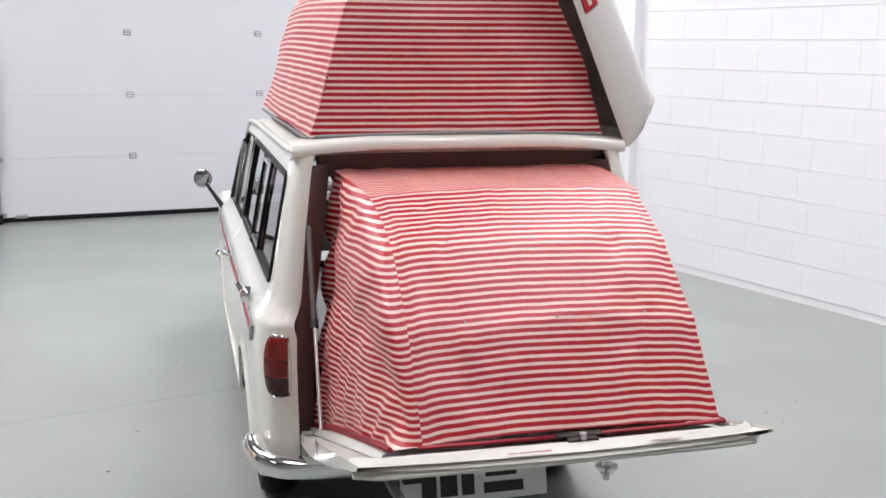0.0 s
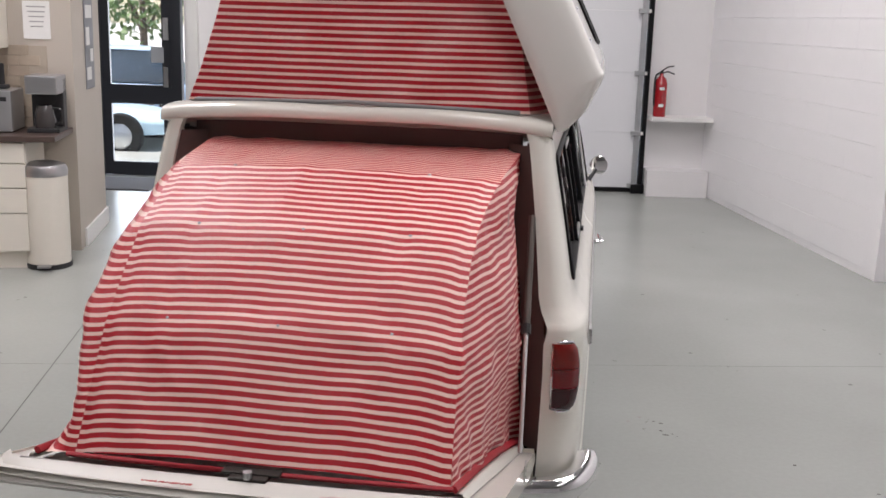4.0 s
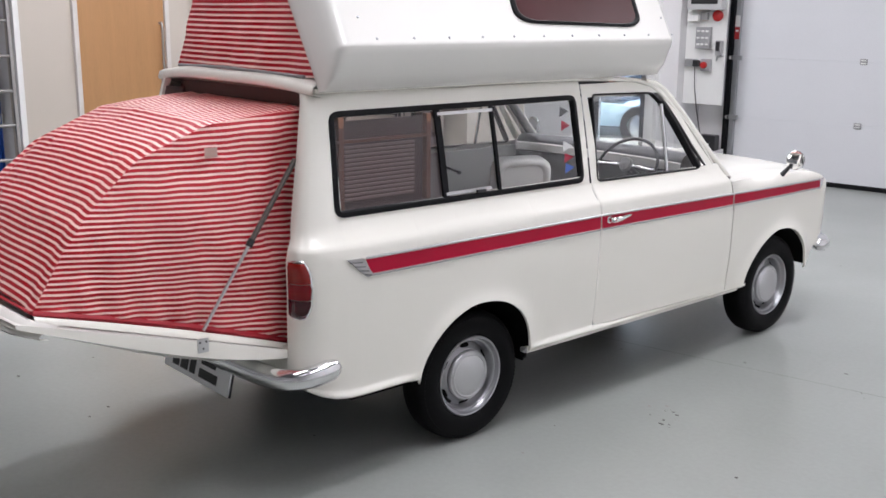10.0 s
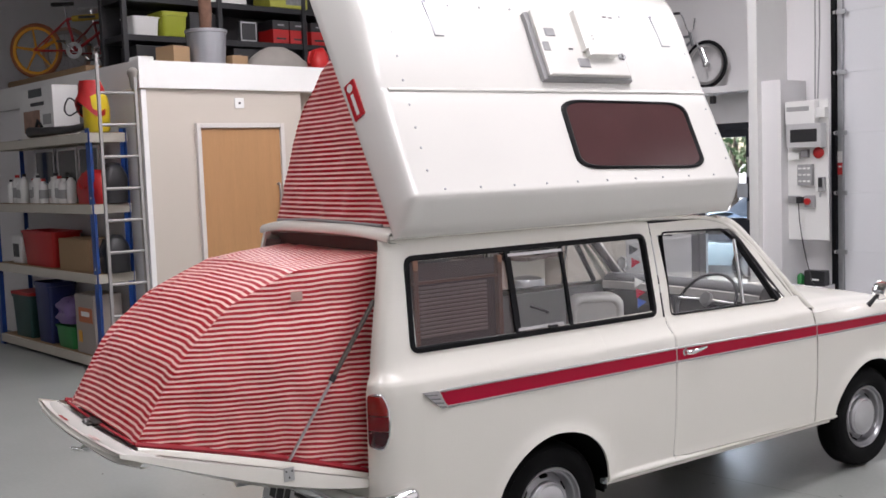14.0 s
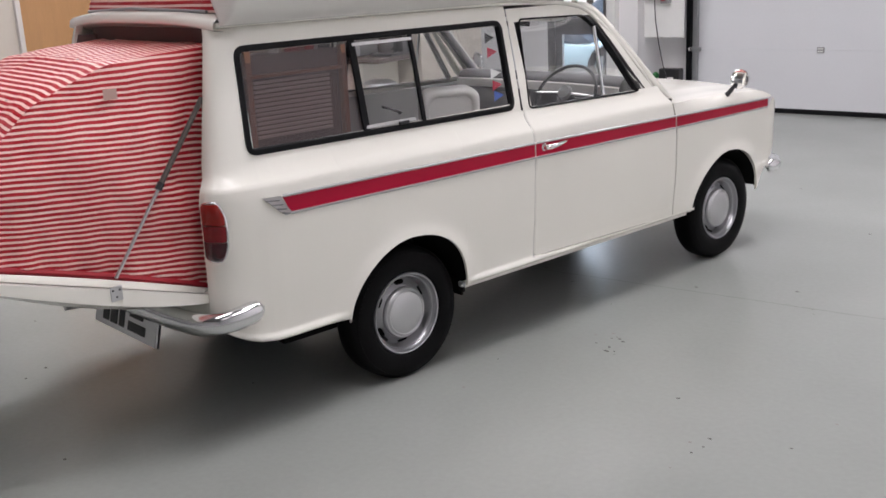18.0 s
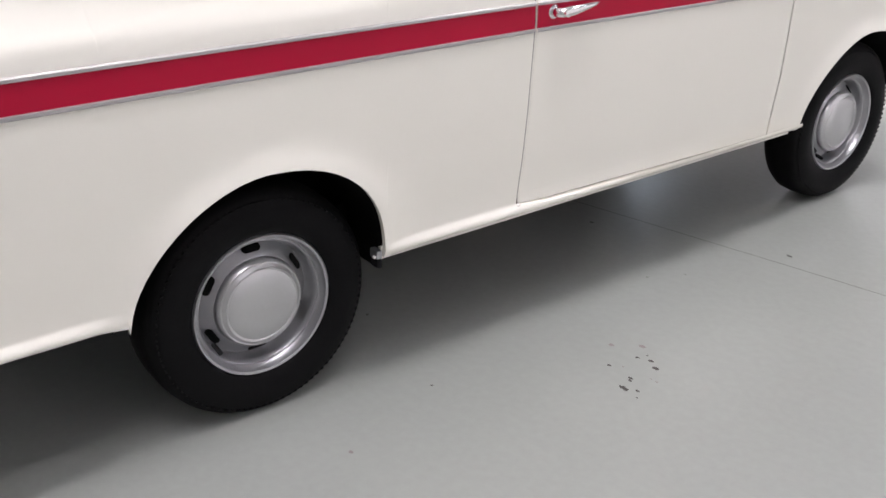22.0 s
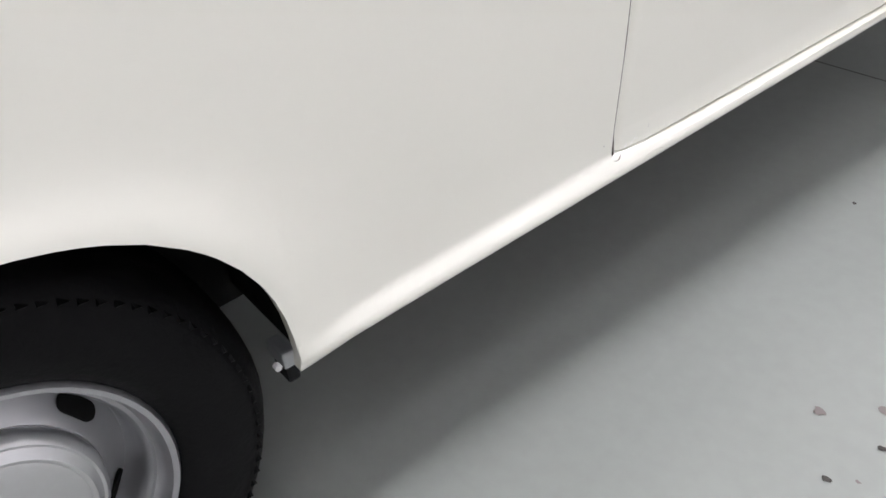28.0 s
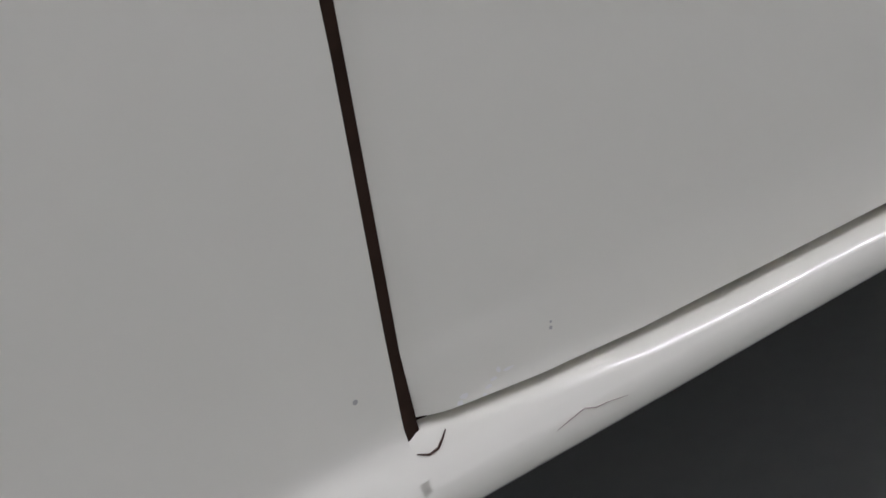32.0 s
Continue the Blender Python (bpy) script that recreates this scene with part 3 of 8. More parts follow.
    for i in range(len(ys) - 1):
        for k in range(len(zs) - 1):
            if not (ys[i + 1] <= 0.655 + 1e-6 and 1.07 < zs[k] + 0.001 and zs[k + 1] <= 1.41):
                bm.faces.new((grid[i, k], grid[i + 1, k], grid[i + 1, k + 1], grid[i, k + 1]))
    part("window_pillar_panel", bm, PAINT, van, smooth=50)
    # the long side window: rubber seal, fixed panes and a sliding one
    def on_side(y, z, out=0.0):
        return (side * (flank(y, z) + out), y, z)

    def ring(outline, wide, out, depth, mat, name, parent, label=""):
        c = Vector((sum(p[0] for p in outline) / len(outline), sum(p[1] for p in outline) / len(outline)))
        inner = []
        for i, p in enumerate(outline):
            q, r = Vector(outline[i - 1]), Vector(outline[(i + 1) % len(outline)])
            way = (r - q).normalized()
            nrm = Vector((-way.y, way.x))
            if nrm.dot(c - Vector(p)) < 0:
                nrm = -nrm
            inner.append(Vector(p) + nrm * wide)
        rings = [[on_side(p[0], p[1], -depth) for p in outline], [on_side(p[0], p[1], out * 0.6) for p in outline], [on_side((p[0] * 0.8 + q[0] * 0.2), p[1] * 0.8 + q[1] * 0.2, out) for p, q in zip(outline, inner)],
                 [on_side((p[0] * 0.2 + q[0] * 0.8), p[1] * 0.2 + q[1] * 0.8, out) for p, q in zip(outline, inner)], [on_side(q[0], q[1], out * 0.3) for q in inner], [on_side(q[0], q[1], -depth) for q in inner]]
        return part(name, loft(rings, closed=True), mat, parent, label, smooth=40)

    window = part("side_window", prism([(0, 0), (0.001, 0), (0.001, 0.001)], 0.001, pose(side * 0.62, 0.0, 1.2)), RUBBER, van)
    ring(round_corners([(-0.692, 1.050), (0.678, 1.044), (0.676, 1.432), (-0.665, 1.432)], 0.045), 0.023, 0.007, 0.02, RUBBER, "rubber_seal", window, "black rubber window seal")
    def pane(a, b, c, d, mat, inset=0.008, name="pane"):
        bm = loft([[on_side(y, z, -inset) for y in spaced(a, b, 6)] for z in (c, (c + d) / 2, d)])
        ob = part(name, bm, mat, window)
        ob.visible_shadow = False
        return ob
    pane(-0.672, -0.155, 1.070, 1.412, TINTED)
    pane(-0.135, 0.140, 1.085, 1.400, GLASS, 0.004, "sliding_pane")
    pane(0.14, 0.660, 1.066, 1.412, GLASS)
    for y, w in ((-0.150, 0.014), (0.148, 0.008)):
        part("window_bar", loft([[on_side(y - w, z, -0.006), on_side(y - w, z, 0.006), on_side(y + w, z, 0.006), on_side(y + w, z, -0.006)] for z in (1.066, 1.2, 1.3, 1.416)], closed=True, caps=True), RUBBER, window)
    for z, y0, y1 in ((1.395, -0.15, 0.15), (1.082, -0.15, 0.10)):
        part("slide_rail", loft([[on_side(y, z - 0.006, 0), on_side(y, z - 0.006, 0.008), on_side(y, z + 0.006, 0.008), on_side(y, z + 0.006, 0)] for y in spaced(y0, y1, 5)], closed=True, caps=True), ALLOY, window)
    part("catch", box(0.012, 0.05, 0.012, side * 0.695, 0.03, 1.078, 0.003), BLACK, window)
    # window frame of the door, with its pane and quarter light
    def fr(s, z):
        a, b = gap_rear(z) + 0.0032, pillar(z)
        return a + (b - a) * s
    rows, zs = [], [BELT, 1.06, 1.15, 1.25, 1.35, 1.415, 1.44, 1.474]
    bm = bmesh.new()
    cols = [0.0, 0.03, 0.062, 0.3, 0.6, 0.9, 0.94, 0.97, 1.0]
    grid = {}
    for k, z in enumerate(zs):
        for i, s in enumerate(cols):
            y = fr(s, z)
            grid[i, k] = bm.verts.new((side * flank(min(y, 1.5), z), y, z))
    for i in range(len(cols) - 1):
        for k in range(len(zs) - 1):
            if not (2 <= i <= 5 and 0 <= k <= 4):
                bm.faces.new((grid[i, k], grid[i + 1, k], grid[i + 1, k + 1], grid[i, k + 1]))
    part("window_frame", bm, PAINT, door, smooth=50)
    ring(round_corners([(0.765, 1.036), (1.550, 1.024), (1.300, 1.365), (1.225, 1.420), (0.785, 1.430)], 0.03), 0.0085, 0.004, 0.02, RUBBER, "window_seal", door, "black rubber window seal")
    bm = loft([[(side * (flank(min(y, 1.5), z) - 0.008), y, z) for y in (0.76, 1.0, blend([(1.0, 1.285), (1.42, 1.29)], z))] for z in (1.035, 1.2, 1.42)])
    part("window_pane", bm, GLASS, door).visible_shadow = False
    bm = loft([[(side * (flank(min(y, 1.5), z) - 0.006), y, z) for y in (blend([(1.0, 1.285), (1.42, 1.29)], z), blend([(1.03, 1.545), (1.365, 1.30)], z))] for z in (1.035, 1.2, 1.365)])
    part("quarter_light", bm, GLASS, door).visible_shadow = False
    part("quarter_light_bar", tube([(side * (flank(1.285, 1.04) + 0.002), 1.285, 1.04), (side * (flank(1.285, 1.355) + 0.002), 1.290, 1.36)], 0.009, 8), CHROME, door)
    part("pillar_seal", tube([(side * (flank(1.5, 1.035) - 0.002), 1.545, 1.032), (side * (flank(1.4, 1.25) - 0.002), 1.385, 1.25), (side * (flank(1.3, 1.37) - 0.002), 1.295, 1.365)], 0.016, 6), RUBBER, door)
    # handle
    handle = part("door_handle", tube(smooth_path([(side * 0.742, 0.80, 0.866), (side * 0.768, 0.805, 0.868), (side * 0.774, 0.85, 0.872), (side * 0.766, 0.91, 0.876), (side * 0.760, 0.935, 0.877)], 4), [0.012] * 8 + [0.010, 0.009, 0.008, 0.007, 0.006, 0.005, 0.004, 0.003, 0.002], 10), CHROME, door, "chrome handle", 60)
    part("escutcheon", lathe([(0.0, 0.006), (0.016, 0.005), (0.021, 0.0)], 20, pose(side * 0.7395, 0.80, 0.866, 0, 90 * side, 0)), CHROME, door, smooth=40)
    part("push_button", lathe([(0.0, 0.009), (0.009, 0.008), (0.010, 0.0)], 14, pose(side * 0.776, 0.808, 0.868, 0, 90 * side, 0)), CHROME, door, smooth=40)
    # red flash between two bright strips
    ends = [(-0.600, gap_rear(0.86) - 0.003), (gap_rear(0.86) + 0.004, gap_front(0.84) - 0.004), (gap_front(0.84) + 0.004, 2.715)]
    def mid(y):
        return blend([(-0.65, 0.866), (0.74, 0.860), (1.79, 0.846), (2.75, 0.832)], y)
    def half(y):
        return blend([(-0.65, 0.0300), (0.74, 0.0285), (1.79, 0.026), (2.75, 0.021)], y)
    for a, b in ends:
        strip = [[(side * (flank(y, mid(y) + h * half(y)) + 0.0025), y + (0.03 * (0.5 - h / 2) if y < -0.599 else 0), mid(y) + h * half(y)) for h in (-1, -0.5, 0, 0.5, 1)] for y in spaced(a, b, 14)]
        part("red_flash", loft(strip), RED, van, "red vinyl side flash", 40)
        for h in (-1, 1):
            edge_run = [[(side * (flank(y, z) + o), y + (0.03 * (0.5 - h / 2) if y < -0.599 else 0), z) for z, o in ((mid(y) + h * (half(y) + 0.0090), 0.001), (mid(y) + h * (half(y) + 0.0060), 0.0065), (mid(y) + h * half(y), 0.0065), (mid(y) + h * (half(y) - 0.002), 0.001))] for y in spaced(a, b, 14)]
            part("bright_strip", loft(edge_run), STRIP, van, "bright aluminium strip", 40)
    tip = [[(side * (flank(y, z) + o), y, z) for o, (y, z) in ((0.001, p), (0.009, p), (0.009, q), (0.001, q))] for p, q in (((-0.684, 0.905), (-0.610, 0.902)), ((-0.655, 0.880), (-0.598, 0.880)), ((-0.625, 0.853), (-0.583, 0.855)), ((-0.592, 0.828), (-0.566, 0.834)))]
    part("flash_end", loft(tip, closed=True, caps=True), STRIP, van, "ribbed chrome end of the flash")
    for k in range(4):
        y, z = -0.668 + 0.022 * k, 0.894 - 0.018 * k
        part("flash_rib", tube([(side * (flank(y, z) + 0.009), y - 0.006, z), (side * (flank(y, z) + 0.010), y + 0.050 - 0.008 * k, z - 0.006)], 0.0026, 6), PILLAR_GREY, van)
    tip = [[(side * (flank(y, z) + o), y, z) for o, (y, z) in ((0.001, p), (0.008, p), (0.008, q), (0.001, q))] for p, q in (((2.768, 0.866), (2.715, 0.861)), ((2.743, 0.835), (2.713, 0.834)), ((2.722, 0.800), (2.712, 0.806)))]
    part("flash_end", loft(tip, closed=True, caps=True), CHROME, van)
    # rain gutter along the roof and down the windscreen pillar
    run = smooth_path([(side * 0.592, -0.715, 1.506), (side * 0.604, -0.4, 1.507), (side * 0.607, 0.5, 1.503), (side * 0.607, 0.95, 1.490), (side * 0.605, 1.14, 1.472), (side * 0.609, 1.265, 1.430), (side * 0.630, 1.46, 1.278), (side * 0.655, 1.635, 1.10), (side * 0.674, 1.76, 0.948)], 5)
    part("rain_gutter", tube(run, 0.0115, 8, flat=0.8), PAINT, van, smooth=60)
    # windscreen pillar
    run = smooth_path([(side * 0.578, 1.20, 1.462), (side * 0.585, 1.33, 1.425), (side * 0.61, 1.50, 1.275), (side * 0.635, 1.69, 1.09), (side * 0.655, 1.87, 0.93)], 5)
    part("windscreen_pillar", tube(run, 0.026, 10), PAINT, van, smooth=60)
    # tail lamp round the corner
    for low, high, mat, name in ((0.706, 0.772, LENS_DARK, "lower_lens"), (0.774, 0.832, LENS_RED, "middle_lens"), (0.834, 0.908, LENS_AMBER, "upper_lens")):
        rows = []
        for k in range(7):
            z = low + (high - low) * k / 6
            e = min(1.0, (z - 0.702) / 0.022, (0.912 - z) / 0.022)
            e = math.sqrt(max(0.02, 1 - (1 - e) ** 2))
            x = blend(PROFILE, z)
            back = 0.60 * min(1.0, abs(z - 0.806) / 0.106) ** 2.6
            rows.append([((x + (dx + (-0.060 - dx) * back if dx > -0.06 else dx)) * side + side * nx * 0.020 * e * f, (y + (-0.851 - y) * back if dx > -0.06 else y) + ny * 0.020 * e * f, z) for dx, y, nx, ny, f in ((-0.033, -0.818, 0.95, -0.3, 0.0), (-0.035, -0.824, 0.92, -0.35, 0.8), (-0.041, -0.835, 0.85, -0.5, 1.0), (-0.055, -0.848, 0.6, -0.8, 1.05), (-0.078, -0.859, 0.25, -0.95, 1.0), (-0.096, -0.862, 0.05, -1.0, 0.8), (-0.102, -0.863, 0.0, -1.0, 0.0))])
        lens = part(name, loft(rows), mat, van, {"upper_lens": "amber indicator lens", "middle_lens": "red tail lens", "lower_lens": "dark red brake lens"}[name], 50)
    rim = []
    for k in range(28):
        a = 2 * math.pi * k / 28
        s, c = math.sin(a), math.cos(a)
        u = math.copysign(abs(c) ** 0.45, c)
        w = math.copysign(abs(s) ** 0.45, s)
        z = 0.807 + 0.106 * w
        f = (u + 1) / 2
        pts = [(-0.032, -0.816), (-0.039, -0.832), (-0.055, -0.850), (-0.08, -0.863), (-0.104, -0.866)]
        px = blend([(i / 4, p[0]) for i, p in enumerate(pts)], f)
        py = blend([(i / 4, p[1]) for i, p in enumerate(pts)], f)
        back = 0.56 * min(1.0, abs(z - 0.806) / 0.112) ** 2.6
        if px > -0.06:
            px, py = px + (-0.060 - px) * back, py + (-0.853 - py) * back
        rim.append((side * (blend(PROFILE, z) + px + 0.003), py - 0.002, z))
    part("lamp_rim", tube(rim + rim[:1], 0.0045, 6), CHROME, van, "chrome lamp rim", 60)
    # round mirror: far forward on the right wing, beside the scuttle on the left
    hx, hy, hz, fx, fy = (0.753, 2.368, 1.003, 0.688, 2.318) if side > 0 else (-0.834, 1.930, 1.088, -0.715, 1.950)
    run = [Vector((fx, fy, 0.900)), Vector((fx + side * 0.010, fy + 0.008, 0.918)), Vector((fx, fy, 0.900)).lerp(Vector((hx, hy, hz)), 0.45), Vector((hx - side * 0.015, hy - 0.016, hz - 0.023))]
    mirror = part("wing_mirror", tube(run, [0.020, 0.015, 0.012, 0.009], 10), BLACK, van, "round chrome wing mirror on a black stalk")
    at = pose(hx, hy, hz, 82, 0, 4 * side)
    part("mirror_head", lathe([(0.0, -0.040), (0.025, -0.036), (0.042, -0.022), (0.052, -0.002), (0.054, 0.004), (0.050, 0.006)], 24, at), CHROME, mirror, smooth=60)
    part("mirror_glass", lathe([(0.050, 0.0055), (0.03, 0.009), (0.0, 0.010)], 24, at), material("mirror_silver", (0.9, 0.9, 0.9), 0.02, metal=1.0, vary=0.01, rough_vary=0.01), mirror, smooth=60)


build_side(1)
build_side(-1)

# roof skin, rear header and windscreen
def roof_z(x, y):
    z = blend([(-0.75, 1.52), (-0.70, 1.545), (-0.6, 1.56), (0.8, 1.555), (1.05, 1.53), (1.2, 1.485), (1.27, 1.455)], y)
    return z - 0.055 * abs(x / 0.6) ** 3


part("roof", loft([[(x * blend([(-0.75, 0.98), (1.0, 1.0), (1.3, 0.96)], y), y, roof_z(x, y) - (0.012 if abs(x) > 0.58 else 0)) for x in np.linspace(-0.6, 0.6, 25)] for y in spaced(-0.715, 1.27, 24)]), PAINT, van, smooth=60)
head = []
for x in np.linspace(-0.60, 0.60, 25):
    z = 1.550 - 0.027 * abs(x / 0.6) ** 3.2
    yb = -0.715 - 0.035 * (1 - abs(x / 0.6) ** 2)
    head.append([(x, yb + 0.11, z + 0.012), (x, yb + 0.05, z + 0.010), (x, yb + 0.004, z + 0.003), (x, yb - 0.008, z - 0.006), (x, yb - 0.013, z - 0.030), (x, yb - 0.008, z - 0.036), (x, yb + 0.03, z - 0.040), (x, yb + 0.09, z - 0.060)])
part("rear_header", loft(head), PAINT, van, "white rolled edge over the rear opening", 60)
part("header_lining", box(1.02, 0.03, 0.085, 0, -0.655, 1.455, 0.008), material("brown_header_lining", (0.09, 0.055, 0.05), 0.6), van)
screen = loft([[(x * w, y + 0.10 * (1 - abs(x) ** 2.2), z) for x in np.linspace(-1, 1, 15)] for y, z, w in ((1.84, 0.945, 0.64), (1.55, 1.20, 0.60), (1.26, 1.445, 0.56))])
part("windscreen", screen, GLASS, van, smooth=60).visible_shadow = False
part("windscreen_seal", tube([(x * 0.64, 1.84 + 0.10 * (1 - abs(x) ** 2.2), 0.945) for x in np.linspace(-1, 1, 15)], 0.012, 6), RUBBER, van)
part("windscreen_header", tube([(x * 0.57, 1.235 + 0.10 * (1 - abs(x) ** 2.2), 1.455) for x in np.linspace(-1, 1, 15)], 0.022, 8), PAINT, van, smooth=60)
# bonnet and nose
rows = []
for y in spaced(1.80, 2.895, 26):
    w, edge = flank(y, wing_top(y)) - 0.001, wing_top(y)
    crown = blend([(1.80, 0.048), (2.3, 0.040), (2.6, 0.034), (2.75, 0.036), (2.86, 0.05), (2.895, 0.05)], y)
    rows.append([(x * w, y + 0.03 * (1 - abs(x) ** 3) * max(0.0, (y - 2.6) / 0.3), edge + crown * (1 - abs(x) ** 2.6) - 0.004 * (abs(abs(x) - 0.80) < 0.03)) for x in np.linspace(-1, 1, 33)])
part("bonnet", loft(rows), PAINT, van, smooth=50)
rows = []
for z in (0.44, 0.5, 0.6, 0.7, 0.76, 0.80):
    rows.append([(x * (flank(2.895, 0.72) - 0.004), 2.925 - 0.04 * abs(x) ** 4 - 0.3 * max(0, 0.62 - z) - 0.05 * max(0, (z - 0.7) / 0.1) ** 2, z) for x in np.linspace(-1, 1, 21)])
part("nose_panel", loft(rows), PAINT, van, smooth=50)
part("scuttle", box(1.26, 0.16, 0.03, 0, 1.80, 0.945, 0.01), PAINT, van)

# bumpers
def bumper(points, name):
    rings = []
    pts = [Vector(p) for p in points]
    for i, p in enumerate(pts):
        way = (pts[min(i + 1, len(pts) - 1)] - pts[max(i - 1, 0)]).normalized()
        out = Vector((way.y, -way.x, 0)).normalized()
        from_end = min(i, len(pts) - 1 - i)
        e = (0.25, 0.72, 0.93, 1.0)[min(from_end, 3)]
        rings.append([p + out * o * e + Vector((0, 0, h * e)) for o, h in ((-0.040, 0.030), (-0.006, 0.040), (0.014, 0.035), (0.026, 0.018), (0.030, 0.0), (0.025, -0.020), (0.012, -0.037), (-0.006, -0.041), (-0.040, -0.028), (-0.044, 0.0))])
    return part(name, loft(rings, closed=True, caps=True), CHROME, van, "chrome bumper", 50)


half_run = [(0.764, -0.735, 0.517), (0.766, -0.78, 0.510), (0.752, -0.85, 0.498), (0.712, -0.91, 0.487), (0.62, -0.945, 0.480), (0.40, -0.965, 0.475), (0.0, -0.975, 0.475)]
run = smooth_path([(-x, y, z) for x, y, z in half_run] + half_run[-2::-1], 3)
bumper(run, "rear_bumper")
front = [(0.722, 2.725, 0.462), (0.728, 2.77, 0.462), (0.70, 2.86, 0.462), (0.53, 2.94, 0.465), (0.0, 2.975, 0.465)]
bumper(smooth_path(front + [(-x, y, z) for x, y, z in front[-2::-1]], 3), "front_bumper")
part("rear_valance", loft([[(x, -0.83 - 0.05 * (1 - abs(x / 0.66) ** 4), z) for x in np.linspace(-0.60, 0.60, 15)] for z in (0.425, 0.46, 0.52, 0.57)]), PAINT, van, smooth=60)
PLATE = pose(-0.0055, -0.914, 0.347, -13.7)
plate = part("number_plate", merge(None, box(0.535, 0.010, 0.118, 0, 0, 0, 0.004), PLATE), material("white_plate", (0.80, 0.80, 0.80), 0.3), van, "white plate with black lettering blocked out")
for x, w, z, h in ((-0.165, 0.054, 0.004, 0.078), (-0.094, 0.062, 0.004, 0.078), (-0.024, 0.046, 0.004, 0.078), (0.098, 0.115, 0.030, 0.016), (0.106, 0.146, -0.016, 0.038)):
    part("plate_bar", merge(None, box(w, 0.004, h, x, -0.0065, z, 0.002), PLATE), INK_BLACK, plate)
part("plate_backing", merge(None, box(0.539, 0.008, 0.122, 0, 0.0095, 0, 0.003), PLATE), BLACK, plate)
part("plate_bracket", box(0.10, 0.16, 0.02, -0.22, -0.88, 0.40), BLACK, van)
# floor pan, wheel housings and what shows underneath
part("floor_pan", box(1.04, 3.45, 0.05, 0, 1.02, 0.375), UNDER, van)
# unseen box added to keep light off the floor below the rear
part("fuel_tank", box(0.80, 0.36, 0.09, 0, -0.46, 0.335, 0.03), UNDER, van)
for side in (1, -1):
    part("floor_pan_edge", box(0.13, 1.56, 0.05, side * 0.586, 1.145, 0.40), UNDER, van)
part("inner_floor", box(0.83, 2.6, 0.02, 0, 0.45, 0.56), GREY_TRIM, van)
for side in (1, -1):
    part("inner_floor_edge", box(0.22, 1.30, 0.02, side * 0.527, 1.03, 0.56), GREY_TRIM, van)
for yc, hw in ((-0.012, 0.345), (2.30, 0.340)):
    for side in (1, -1):
        rows = []
        for x in (0.42, 0.60, 0.722):
            rows.append([(side * x * (taper(yc) if x > 0.7 else 1), yc + hw * 1.02 * math.cos(a), 0.31 + (0.314 if x < 0.7 else 0.322) * math.sin(a)) for a in np.linspace(0.17 if yc > 1 else 0.11 if x > 0.7 else 0.0, math.pi - (0.11 if x > 0.7 else 0.0), 19)])
        rows.insert(0, [(side * 0.42, yc, 0.31)] * 19)
        part("wheel_housing", loft(rows), UNDER, van, smooth=60)
# unseen bars added to hide lit floor behind the wheels and darken underneath
for side in (1, -1):
    part("chassis_rail", box(0.07, 3.05, 0.15, side * 0.465, 1.03, 0.315, 0.004), UNDER, van)
part("rear_axle", tube([(-0.6, 0, 0.275), (0.6, 0, 0.275)], 0.035, 10), UNDER, van)
part("exhaust", tube(smooth_path([(0.30, 1.9, 0.30), (0.34, 0.9, 0.27), (0.30, 0.4, 0.30), (-0.05, -0.35, 0.33), (-0.27, -0.62, 0.345), (-0.295, -0.86, 0.358), (-0.297, -1.045, 0.372)], 4), 0.018, 10), STEEL, van, smooth=60)
part("silencer", tube([(0.36, 0.55, 0.275), (0.34, 1.05, 0.265)], 0.06, 12), UNDER, van, smooth=60)
for side in (1, -1):
    # black panel added to cover lit floor showing through the rear wheel arch
    part("splash_panel", box(0.24, 0.010, 0.140, side * 0.535, 0.341, 0.338, 0.002), UNDER, van)
    part("sill_flange", box(0.010, 1.66, 0.032, side * 0.688, 1.145, 0.330, 0.002), PAINT, van)
    part("jacking_bracket", box(0.030, 0.016, 0.022, side * 0.702, 0.296, 0.340, 0.003), STEEL, van)
    part("mud_flap_stub", box(0.026, 0.014, 0.024, side * 0.700, 0.298, 0.316, 0.003), RUBBER, van)
    part("bracket_bolt", lathe([(0.004, 0.0), (0.004, 0.006), (0.0, 0.007)], 8, pose(side * 0.712, 0.282, 0.338, 0, 90 * side, 0)), CHIP_WHITE, van)


